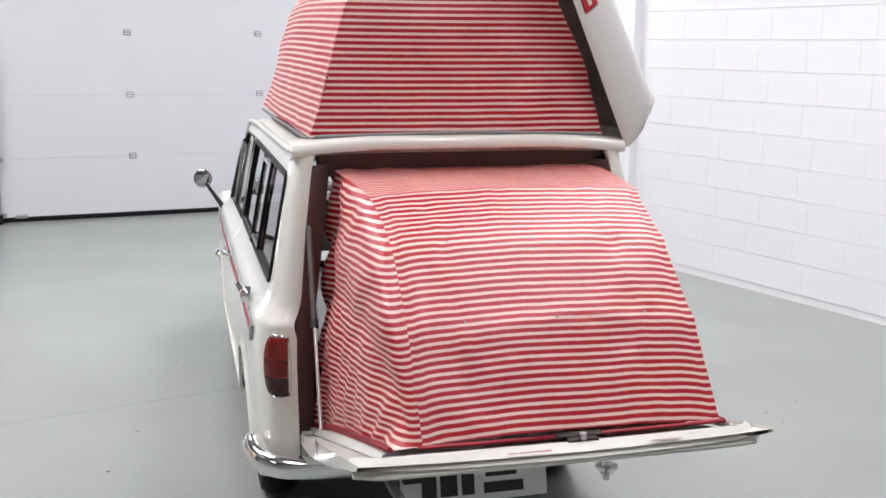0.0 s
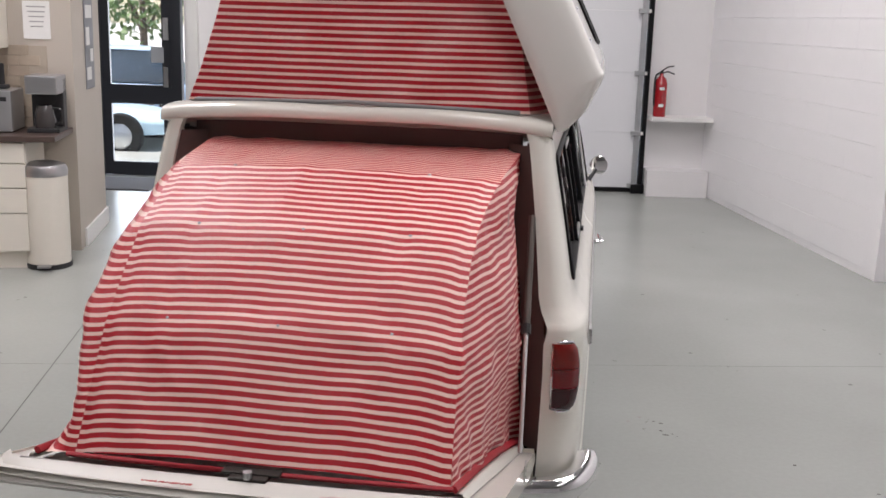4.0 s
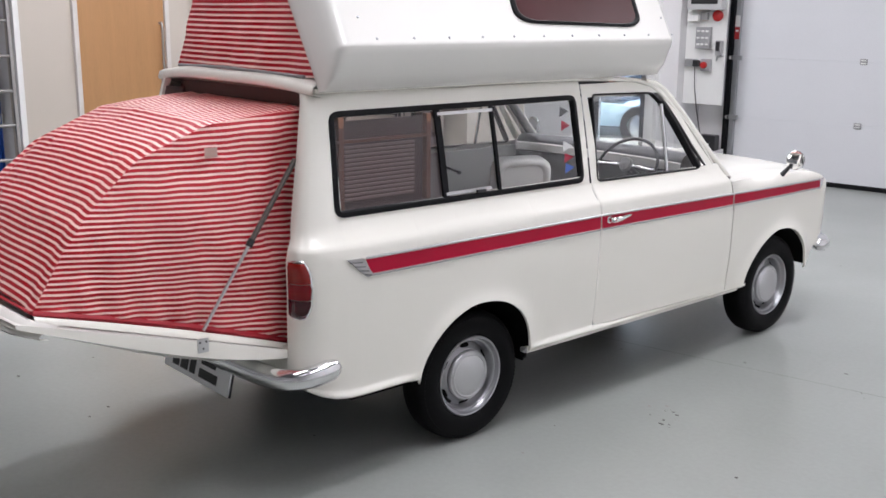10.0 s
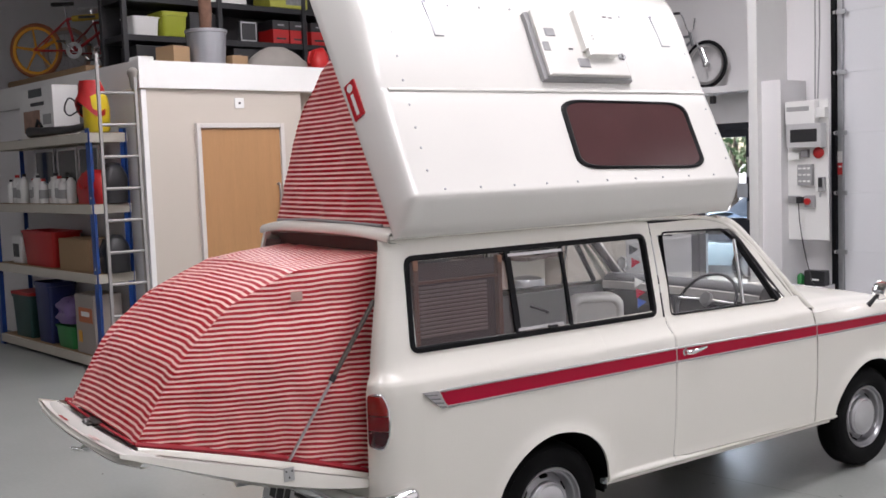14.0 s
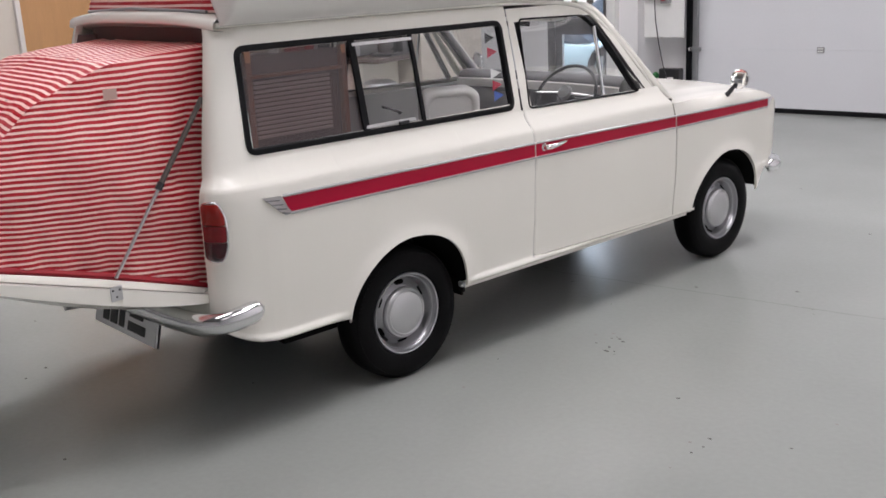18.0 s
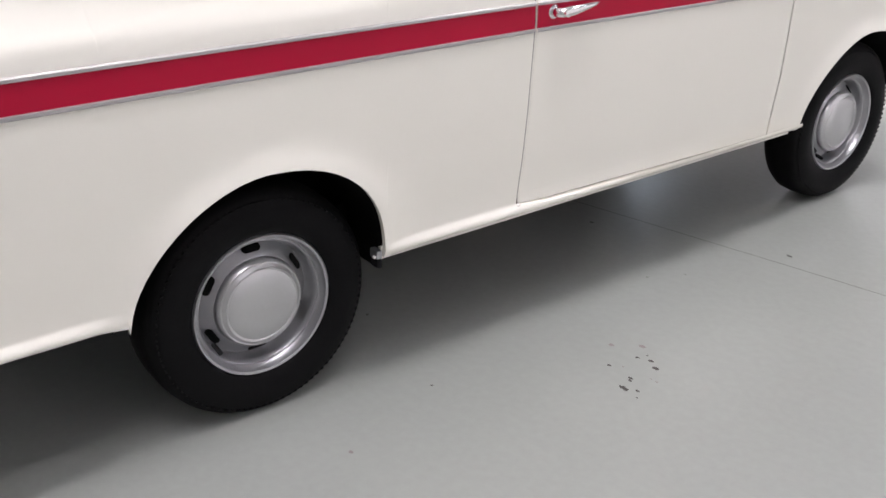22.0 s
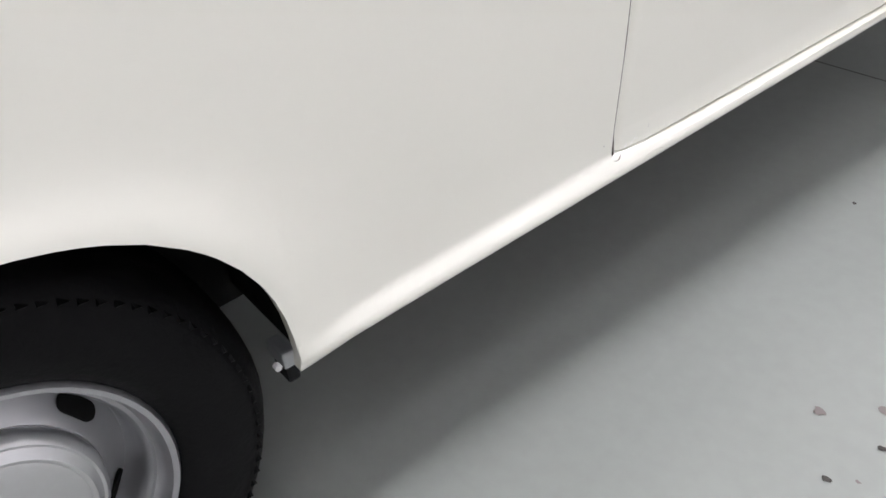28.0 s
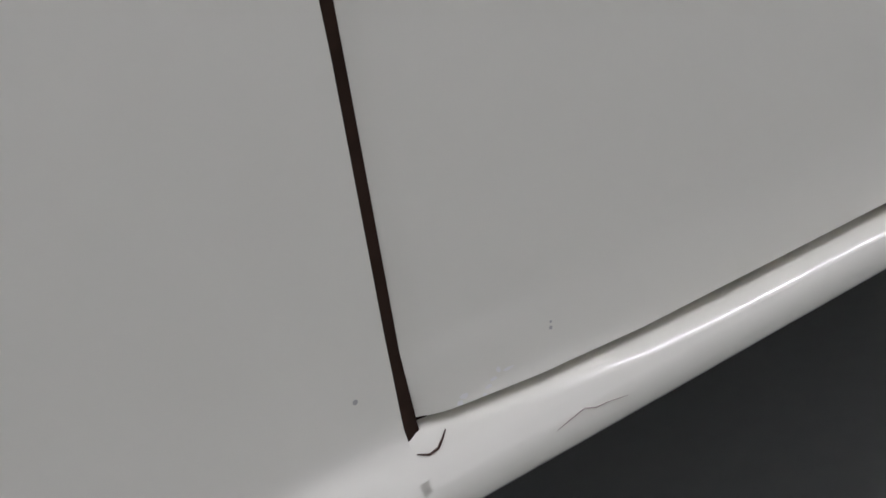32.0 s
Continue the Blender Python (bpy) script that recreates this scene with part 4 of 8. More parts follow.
# wheels
def wheel_parts():
    hub = thing("wheel_pattern", "", "")
    prof = [(0.172, -0.058), (0.190, -0.072), (0.225, -0.078), (0.255, -0.072), (0.272, -0.060), (0.281, -0.045), (0.284, -0.02), (0.284, 0.02), (0.281, 0.045), (0.272, 0.060), (0.262, 0.068), (0.255, 0.0715), (0.2535, 0.0722), (0.240, 0.0755), (0.225, 0.078), (0.205, 0.0755), (0.19, 0.072), (0.178, 0.066), (0.172, 0.058)]
    bm = lathe(prof, 56, pose(0, 0, 0, 0, 90, 0))
    for k in range(96):
        a = 2 * math.pi * k / 96
        merge(bm, box(0.012, 0.0105, 0.0035), pose(0.0660, 0.2600 * math.cos(a), 0.2600 * math.sin(a), math.degrees(a) - 90, 38, 0))
    t = part("tyre", bm, TYRE, hub, "black road tyre", 50)
    rim = part("rim", lathe([(0.150, -0.05), (0.171, -0.06), (0.173, 0.050), (0.176, 0.062), (0.172, 0.068), (0.166, 0.066), (0.163, 0.052), (0.158, 0.046), (0.154, 0.047), (0.150, 0.043), (0.148, 0.030), (0.146, 0.012), (0.142, 0.006), (0.138, 0.008), (0.116, 0.032), (0.111, 0.036), (0.106, 0.034), (0.102, 0.020), (0.09, 0.012), (0.0, 0.012)], 56, pose(0, 0, 0, 0, 90, 0)), WHEEL, hub, "silver painted steel wheel", 50)
    for k in range(6):
        a = radians(90 + 60 * k)
        out = rounded(0.046, 0.021, 0.0098, 4)
        part("slot", prism(out, 0.004, pose(0.0185, 0.1265 * math.cos(a), 0.1265 * math.sin(a)) @ pose(0, 0, 0, math.degrees(a) - 90, 0, 0) @ pose(0, 0, 0, 0, 42.5, 0) @ pose(0, 0, 0, 0, 0, 90)), UNDER, hub)
    cap = part("hub_cap", lathe([(0.098, 0.010), (0.106, 0.026), (0.110, 0.040), (0.108, 0.050), (0.103, 0.055), (0.100, 0.0545), (0.097, 0.057), (0.092, 0.062), (0.089, 0.0615), (0.087, 0.060), (0.084, 0.0615), (0.05, 0.066), (0.0, 0.068)], 56, pose(0, 0, 0, 0, 90, 0)), material("satin_hub_cap", (0.60, 0.60, 0.61), 0.30, metal=0.9, vary=0.04), hub, "satin metal hub cap", 35)
    part("valve", tube([(0.035, -0.118, -0.075), (0.062, -0.112, -0.090)], 0.006, 8), RUBBER, hub)
    return hub


pattern = wheel_parts()
pattern.parent = van
pattern.name = "wheel"
tagged(pattern, "silver steel wheel with a black tyre")
pattern.matrix_world = pose(0.615, 0.0, 0.281)
for side, y, turn in ((1, 2.326, 20), (-1, 0.0, 35), (-1, 2.326, 50)):
    m = pose(side * (0.615 if y < 1 else 0.612), y, 0.283 if y > 1 else 0.281, 0, 0, 0 if side > 0 else 180) @ pose(0, 0, 0, turn, 0, 0)
    made = copy_thing(pattern, m)
    made.parent = van


# ---- raised roof, canvas and tailgate ----
PITCH = 0.0217  # one red and one cream stripe


def wrinkle(p, amount, scale=7.0):
    return amount * noise.noise(Vector(p) * scale) + amount * 0.5 * noise.noise(Vector((p[0] * 2.3, p[1] * 2.3, p[2] * 9.0)) * scale * 0.6)


# the lid stands on its hinge along the roof's edge; its outside is turned to the right
LID_CUT = [(0.612, 1.502), (0.640, 1.508), (0.690, 1.560), (0.729, 1.642), (0.7385, 1.668), (0.7375, 1.677), (0.733, 1.684), (0.728, 1.691), (0.648, 1.850), (0.560, 2.030), (0.530, 2.088), (0.522, 2.100), (0.519, 2.112), (0.475, 2.210), (0.400, 2.390), (0.345, 2.500), (0.316, 2.550), (0.285, 2.585), (0.240, 2.610), (0.190, 2.612), (0.145, 2.590), (0.119, 2.560)]
INNER0, INNER1 = Vector((0.612, 1.502)), Vector((0.119, 2.560))


def lid_ring(f, y, lean=0.0):
    """The lid's cut, drawn in towards its rim by the share f."""
    ring = []
    for p in LID_CUT:
        p = Vector(p)
        way = INNER1 - INNER0
        foot_at = INNER0 + way * max(0.0, min(1.0, (p - INNER0).dot(way) / way.length_squared))
        q = p.lerp(foot_at, f)
        ring.append((q.x, y - lean * f * (q.y - 1.507), q.y))
    return ring


rows = [lid_ring(1.0, -0.702, 0.085), lid_ring(0.93, -0.708, 0.085), lid_ring(0.80, -0.708, 0.085), lid_ring(0.55, -0.704, 0.085), lid_ring(0.30, -0.698, 0.085), lid_ring(0.13, -0.690, 0.085), lid_ring(0.06, -0.682, 0.06), lid_ring(0.022, -0.670, 0.04), lid_ring(0.005, -0.656, 0.02), lid_ring(0.0, -0.640)]
rows += [lid_ring(-0.012 * math.sin(math.pi * k / 12), -0.640 + (1.18 + 0.640) * k / 12) for k in range(1, 12)]
rows += [lid_ring(0.0, 1.18), lid_ring(0.03, 1.205), lid_ring(0.12, 1.225), lid_ring(0.45, 1.245), lid_ring(0.9, 1.268), lid_ring(1.0, 1.268)]
lid = part("roof_lid", loft(rows), LID, van, "white fibreglass roof lid standing open on its hinge", 42)
rows = [[(p[0], y, p[2]) for p in lid_ring(0.15, y)[2:-2]] for y in (-0.62, 0.3, 1.20)]
part("lid_lining", loft(rows), GREY_TRIM, lid, smooth=60)


def on_lid(s, y, out=0.0):
    """A point of the lid's outer face; s runs from its lower edge (0) past the fold (1) to the top (2)."""
    a, b, c = Vector((0.729, 1.686)), Vector((0.526, 2.094)), Vector((0.345, 2.500))
    p = a.lerp(b, s) if s <= 1 else b.lerp(c, s - 1)
    way = (b - a) if s <= 1 else (c - b)
    nrm = Vector((way.y, -way.x)).normalized()
    if nrm.x < 0:
        nrm = -nrm
    bow = 0.0032 * math.sin(math.pi * max(0.0, min(1.0, (y + 0.575) / 1.755)))
    p = p + nrm * (out + bow)
    return (p.x, y, p.y)


# lid window: smoked pane in a black rubber seal
outline = round_corners([(0.205, 0.152), (0.995, 0.100), (1.012, 0.868), (0.226, 0.897)], 0.13, 7)
win = part("lid_window", bmesh.new(), material("smoked_brown_pane", (0.080, 0.035, 0.036), 0.08, coat=0.5, vary=0.15, scale=3, rough_vary=0.02), lid, "smoked brown acrylic window")
c0 = Vector((0.614, 0.506))
rings = []
for f, o in ((1.02, 0.0), (1.015, 0.008), (0.985, 0.012), (0.955, 0.008), (0.945, 0.002)):
    rings.append([on_lid(c0.y + (p[1] - c0.y) * (f if f > 1 else f - 0.01), c0.x + (p[0] - c0.x) * f, o) for p in outline])
bm = bmesh.new()
bm.faces.new([bm.verts.new(on_lid(c0.y + (p[1] - c0.y) * 0.955, c0.x + (p[0] - c0.x) * 0.96, 0.005)) for p in outline])
bm.to_mesh(win.data)
bm.free()
part("lid_window_seal", loft(rings, closed=True), RUBBER, lid, "black rubber window seal", 50)
# fold moulding and rows of rivets
part("fold_moulding", tube([on_lid(1.0, y, 0.002) for y in spaced(-0.652, 1.19, 8)], 0.008, 8), LID, lid, smooth=60)
spots = [(0.015, -0.53 + 0.1735 * k) for k in range(11)] + [(s, -0.590 + 0.02 * s) for s in (0.2, 0.42, 0.62, 0.85, 1.1, 1.35, 1.6)] + [(s, 1.165) for s in (0.2, 0.5, 0.8, 1.2, 1.5)] + [(1.93, -0.4 + 0.17 * k) for k in range(9)]
for s, y in spots:
    part("rivet", lathe([(0.0055, 0.0), (0.0045, 0.003), (0.0, 0.0042)], 8, Matrix.Translation(on_lid(s, y, 0.001)) @ Vector((0.89, 0, 0.45)).to_track_quat("Z", "Y").to_matrix().to_4x4()), STEEL, lid)
# hinge straps near the top and the hatch
for y0, y1 in ((-0.36, -0.30), (1.00, 1.07)):
    for a, b in (((1.58, y0 + 0.015), (1.96, y0)), ((1.58, y0 + 0.015), (1.58, y1)), ((1.96, y0), (1.96, y0 + 0.02))):
        part("strap", tube([on_lid(*a, 0.003), on_lid(*b, 0.003)], 0.006, 6, flat=0.5), STEEL, lid)
HATCH_GREY = material("grey_hatch_metal", (0.30, 0.30, 0.30), 0.45, metal=0.3)


def slab(s0, s1, y0, y1, low, high, skew=0.0):
    """A raised plate on the lid's upper face."""
    rings = []
    for o, d in ((low, 0.0), (high - 0.004, 0.0), (high, 0.006)):
        rings.append([on_lid(s, y + (skew if s == s1 else 0), o) for s, y in ((s0 + d, y0 + d), (s0 + d, y1 - d), (s1, y1 - d), (s1, y0 + d))])
    bm = loft(rings, closed=True)
    bm.faces.new([v for v in bm.verts][-4:])
    return bm


hatch = part("roof_hatch", slab(1.10, 1.87, 0.160, 0.700, 0.0, 0.030), HATCH_GREY, lid, "white roof hatch with grey rim and fittings")
part("hatch_cover", slab(1.135, 1.87, 0.185, 0.680, 0.028, 0.050), LID, hatch, "white cover")
for s0, s1, y0, y1, o, mt, name in ((1.40, 1.86, 0.415, 0.475, 0.085, LID, "hatch_ridge"), (1.33, 1.50, 0.43, 0.60, 0.085, LID, "hatch_box"), (1.57, 1.66, 0.225, 0.285, 0.054, GREY, "hatch_pad"), (1.40, 1.50, 0.190, 0.230, 0.054, GREY, "hatch_pad"), (1.22, 1.32, 0.37, 0.44, 0.054, GREY, "hatch_pad")):
    part(name, slab(s0, s1, y0, y1, 0.048, o), mt, hatch)
for k in range(5):
    a = 2 * math.pi * k / 5
    part("knob_petal", lathe([(0.010, 0.0), (0.009, 0.008), (0.0, 0.010)], 8, Matrix.Translation(on_lid(1.36 + 0.022 * math.sin(a), 0.655 + 0.016 * math.cos(a), 0.05)) @ Vector((0.91, 0, 0.41)).to_track_quat("Z", "Y").to_matrix().to_4x4()), STEEL, hatch)
for s, y in ((1.84, 0.63), (1.835, 0.67), (1.825, 0.72), (1.60, 0.50), (1.56, 0.50), (1.50, 0.50), (1.43, 0.35)):
    part("hatch_slot", tube([on_lid(s, y - 0.012, 0.051 if y < 0.68 else 0.002), on_lid(s, y + 0.012, 0.051 if y < 0.68 else 0.002)], 0.003, 6), BLACK, hatch)
# small red badge on the lid's rear face, lettering blocked out
BADGE_RED = material("badge_red", (0.48, 0.012, 0.02), 0.35)


def on_rear(along, across, out):
    """A point on the badge's plate; along the lid's rear edge, across it."""
    c = Vector((0.413, -0.7415, 2.060))
    way = Vector((-0.068, -0.010, 0.146)).normalized()
    side = Vector((0.038, 0.013, 0.027)).normalized()
    nrm = way.cross(side).normalized()
    if nrm.y > 0:
        nrm = -nrm
    return c + way * along + side * across + nrm * out


def plaque(a0, a1, c0, c1, low, high):
    bm = loft([[on_rear(a, c, o) for a, c in ((a0, c0), (a1, c0), (a1, c1), (a0, c1))] for o in (low, high)], closed=True)
    bm.faces.new([v for v in bm.verts][-4:])
    return bm


badge = part("badge", plaque(-0.078, 0.078, -0.030, 0.030, -0.006, 0.004), BADGE_RED, lid, "small red badge with white lettering blocked out")
part("badge_bar", plaque(-0.064, 0.026, -0.009, 0.007, 0.003, 0.0055), PAPER, badge)
part("badge_disc", loft([[on_rear(0.053 + r * math.sin(a), r * math.cos(a), 0.0055) for a in np.linspace(0, 2 * math.pi, 13)] for r in (0.017, 0.0005)]), PAPER, badge)


# canvas of the raised roof: rear, left and front walls and a slope to the lid
def upper_edge(f):
    """The canvas's upper left edge, seen from behind: from the gutter up and over to the lid."""
    pts = [(-0.535, 1.548), (-0.500, 1.640), (-0.468, 1.740), (-0.440, 1.860), (-0.400, 1.985), (-0.345, 2.085), (-0.180, 2.225), (0.03, 2.365), (0.20, 2.43)]
    k = f * (len(pts) - 1)
    i = min(int(k), len(pts) - 2)
    return Vector(pts[i]).lerp(Vector(pts[i + 1]), k - i)


rows, uvs = [], []
for i in range(29):
    z0 = i / 28
    left = upper_edge(z0)
    t = (left.y - 1.502) / (2.56 - 1.502)
    right = INNER0.lerp(INNER1, max(0.03, min(0.99, t)))
    right.x = min(right.x, 0.517 - 0.20 * (right.y - 1.61)) + 0.015
    row, uv = [], []
    for k in range(41):
        s = k / 40
        x = left.x + (right.x - 0.015 - left.x) * s
        z = left.y + (right.y - left.y) * s
        bow = 0.05 * math.sin(math.pi * s) * (1 - 0.5 * z0)
        y = -0.665 + 0.13 * z0 - bow * 0.6 + wrinkle((x, 0, z), 0.013, 6) + 0.006 * math.sin(26 * x + 7 * z) * s + 0.010 * noise.noise(Vector((x * 9 - 7 * z, z * 2, 5))) * (0.4 + s)
        row.append((x, y, z))
        uv.append((s, (z + 0.004 * math.sin(s * 5) * z0) / PITCH))
    rows.append(row)
    uvs.append(uv)
fold = [row[-1] for row in rows if row[-1][2] < 2.0]
part("rear_canvas", loft(rows, uv=uvs), CANVAS, van, "red and cream striped canvas of the raised roof", 70)
# the canvas turns forward at a fold and runs to the lid
rows, uvs = [], []
for x, y, z in fold:
    edge = INNER0.lerp(INNER1, max(0.0, (z - 1.502) / 1.058)).x
    rows.append([(x + (edge + 0.03 - x) * s ** 0.8 + wrinkle((s, 0, z), 0.006, 7) * s, y + 0.30 * s, z - 0.012 * s) for s in np.linspace(0, 1, 10)])
    uvs.append([(s, (z - 0.010 * s) / PITCH) for s in np.linspace(0, 1, 10)])
part("right_canvas", loft(rows, uv=uvs), CANVAS, van, smooth=70)
rows, uvs = [], []
for i in range(25):
    f = i / 24
    p = upper_edge(f)
    run = []
    uv = []
    for k in range(37):
        s = k / 36
        y = (-0.665 + 0.13 * f) + (1.20 - 0.10 * f + 0.665 - 0.13 * f) * s
        bow = 0.05 * math.sin(math.pi * s) * math.sin(math.pi * min(1, f * 1.2))
        run.append((p.x - bow + wrinkle((p.x, y, p.y), 0.008, 6), y, p.y + bow * 0.5))
        uv.append((s, p.y / PITCH + 0.4 * math.sin(3 * s)))
    rows.append(run)
    uvs.append(uv)
part("side_canvas", loft(rows, uv=uvs), CANVAS, van, "red and cream striped canvas", 70)
part("front_canvas", loft([[(left.x + (right.x - left.x) * s, 1.19 - 0.10 * f, left.y + (right.y - left.y) * s) for s in np.linspace(0, 1, 12)] for f, left, right in ((f, upper_edge(f), INNER0.lerp(INNER1, max(0.03, (upper_edge(f).y - 1.502) / 1.058))) for f in np.linspace(0, 1, 12))], uv=[[(s, upper_edge(f).y / PITCH) for s in np.linspace(0, 1, 12)] for f in np.linspace(0, 1, 12)]), CANVAS, van, smooth=70)
part("canvas_rail", tube([(-0.545, 1.1, 1.536), (-0.545, -0.62, 1.543), (-0.50, -0.675, 1.552), (0.0, -0.735, 1.566), (0.50, -0.690, 1.552)], 0.007, 6), material("grey_rail", (0.28, 0.27, 0.27), 0.5), van, smooth=60)

# the tent over the tailgate
# the cloth is stretched over hoops, nearly flat between them
RIDGE = [(0.515, -0.60, 1.440), (0.508, -0.72, 1.435), (0.496, -0.92, 1.421), (0.482, -1.070, 1.403), (0.479, -1.092, 1.397), (0.462, -1.22, 1.345), (0.453, -1.333, 1.295), (0.452, -1.356, 1.279), (0.452, -1.45, 1.194), (0.454, -1.540, 1.108), (0.456, -1.558, 1.087), (0.460, -1.645, 0.963), (0.465, -1.722, 0.842)]
ridge = [Vector(a).lerp(Vector(b), k / 5) for a, b in zip(RIDGE, RIDGE[1:]) for k in range(5)] + [Vector(RIDGE[-1])]
RED_DARK = material("dark_red_binding", (0.34, 0.010, 0.02), 0.6, vary=0.1, bump=0.1)


def LEFT_OF(y):
    """The ridge on the left stands nearer to the middle."""
    return blend([(-1.722, 0.386), (-1.345, 0.388), (-1.22, 0.392), (-1.083, 0.402), (-0.92, 0.425), (-0.72, 0.447), (-0.60, 0.452)], y)



def stripe_at(l):
    """How many stripes lie above the length l; the cloth is pulled wider over the first hoops."""
    return min(l, 0.485) / PITCH + min(max(l - 0.485, 0), 0.286) / 0.0270 + min(max(l - 0.771, 0), 0.284) / 0.0236 + max(l - 1.055, 0) / PITCH


length = [0.0]
for a, b in zip(ridge, ridge[1:]):
    length.append(length[-1] + math.hypot(b.y - a.y, b.z - a.z))
rows, uvs = [], []
for p, l in zip(ridge, length):
    row, uv = [], []
    for k in range(45):
        s = -1 + 2 * k / 44
        half_w = (p.x if s > 0 else LEFT_OF(p.y)) + 0.006 * sum(math.exp(-((l - h) / 0.02) ** 2) for h in (0.485, 0.771, 1.055)) * max(0.0, abs(s) - 0.5) * 2
        crown = 0.021 * (1 - s * s) * min(1.0, l / 0.3) * (1 if l < 1.35 else max(0, (1.5 - l) / 0.15))
        d = wrinkle((s * 0.45, p.y, p.z), 0.0060, 6.5) + 0.0035 * noise.noise(Vector((s * 9 + 2.5 * l, l * 2.2, 4))) + 0.006 * math.exp(-((abs(s) - 0.62) / 0.05) ** 2) * math.sin(l * 30)
        # the cloth sags between the hoops and rolls over a hoop beside each seam
        d += 0.0065 * math.exp(-((abs(s) - 0.90) / 0.035) ** 2) - 0.016 * (1 - s ** 4) * math.sin(math.pi * min(1.0, l / 0.48)) ** 2 + 0.004 * math.exp(-((l - 0.485) / 0.012) ** 2) * (0.5 + math.exp(-(((s + 0.51) % 0.587 - 0.0) / 0.12) ** 2))
        d += 0.004 * math.sin(34 * s + 9 * l + 2.0 * math.sin(5 * l)) * math.exp(-((l - 0.30) / 0.16) ** 2)
        d *= min(1.0, (1 - abs(s)) / 0.07)
        row.append((s * half_w, p.y - 0.55 * crown - d * 0.7, p.z + 0.8 * crown + d * 0.6))
        uv.append((s, stripe_at(l) + (0.0012 * math.sin(7 * s + l * 3) - 0.007 * min(1.0, max(0.0, (abs(s) - 0.84) / 0.10))) / PITCH))
    rows.append(row)
    uvs.append(uv)
part("tailgate_canvas", loft(rows, uv=uvs), CANVAS, van, "red and cream striped tent canvas over the tailgate", 70)
for side in (1, -1):
    rows, uvs = [], []
    for i, p in enumerate(ridge):
        f = (p.y + 0.60) / (-1.722 + 0.60)
        base = Vector((0.535 + (0.468 - 0.535) * f, -0.78 + (-1.724 + 0.78) * f, 0.563 + (0.838 - 0.563) * f))
        base.z += 0.015 * math.sin(math.pi * f)
        row, uv = [], []
        for k in range(31):
            t = k / 30
            q = (p if side > 0 else Vector((LEFT_OF(p.y), p.y, p.z))).lerp(base, t)
            bow = 0.045 * math.sin(math.pi * t) * math.sin(math.pi * min(1, f * 1.1)) - 0.05 * math.exp(-((f - 0.13) / 0.06) ** 2) * math.sin(math.pi * min(1, t * 1.4))
            gather = 0.015 * math.sin(20 * q.z + 46 * q.y) * max(0, 0.35 - f) / 0.35 + 0.008 * math.sin(60 * q.y + 16 * q.z) * max(0.0, t - 0.55) * 1.5
            x = q.x + bow + (gather + wrinkle((0.5, q.y, q.z), 0.014, 6) + 0.006 * noise.noise(Vector((q.y * 16 + 6 * q.z, q.z * 3, 2 + side)))) * min(1.0, t / 0.08)
            if side < 0:
                # the left side rolls out over its hoop before it falls
                roll = max(0.0, math.sin(math.pi * min(1.0, t / 0.42))) ** 0.8 * min(1.0, 3 * f, 5 * (1 - f))
                x += 0.022 * roll
                q = q + Vector((0, -0.034, 0.038)) * roll
            row.append((side * x, q.y, q.z))
            slope = 0.12 - 0.20 * (q.z - 0.70)
            uv.append((t, (q.z + slope * (q.y + 1.2) + 0.005 * noise.noise(Vector((q.y * 9, q.z * 9, side)))) / (PITCH * 0.88)))
        rows.append(row)
        uvs.append(uv)
    lining = [[tuple(Vector((side * 0.52, -0.60, 1.455)).lerp(Vector((side * 0.53, -0.74, 0.56)), t)), tuple(Vector((side * 0.575, -0.60, 1.455)).lerp(Vector((side * 0.615, -0.74, 0.56)), t))] for t in np.linspace(0, 1, 6)]
    part("inner_rear_lining", loft(lining), JAMB, van)
    part("tent_side", loft(rows, uv=uvs), CANVAS, van, "red and cream striped tent canvas", 70)
    hem = [(side * (0.545 + (0.474 - 0.545) * f), -0.80 + (-1.728 + 0.80) * f, 0.572 + (0.842 - 0.572) * f + 0.015 * math.sin(math.pi * f)) for f in np.linspace(0, 1, 10)]
    part("tent_hem", tube(hem, 0.007, 6, flat=1.4), RED_DARK, van, "red binding", 60)
    rest = [Vector((x, y, 0.558 - (y + 0.83) * 0.292)) for x, y, z in hem]
    part("tent_skirt", loft([[h, Vector(h).lerp(r, 0.30) + Vector((side * 0.006, 0, 0)), Vector(h).lerp(r, 0.45)] for h, r in zip(hem, rest)]), RED_DARK, van, "red border of the tent on the tailgate", 60)
    # upstanding edge of the tailgate beside the cloth
    part("gate_edge", loft([[Vector(h).lerp(r, 0.42) + Vector((side * 0.004, 0, 0)), Vector(h).lerp(r, 0.36) + Vector((side * 0.012, 0, 0)), Vector(h).lerp(r, 0.45) + Vector((side * 0.019, 0, 0)), r + Vector((side * 0.024, 0, -0.004))] for h, r in zip(hem, rest)]), PAINT, van, smooth=60)
part("tent_hem", tube([(x, -1.731 - 0.010 * (1 - (x / 0.47) ** 2), 0.843) for x in np.linspace(-0.40, 0.472, 12)], 0.006, 6), RED_DARK, van, "red binding", 60)
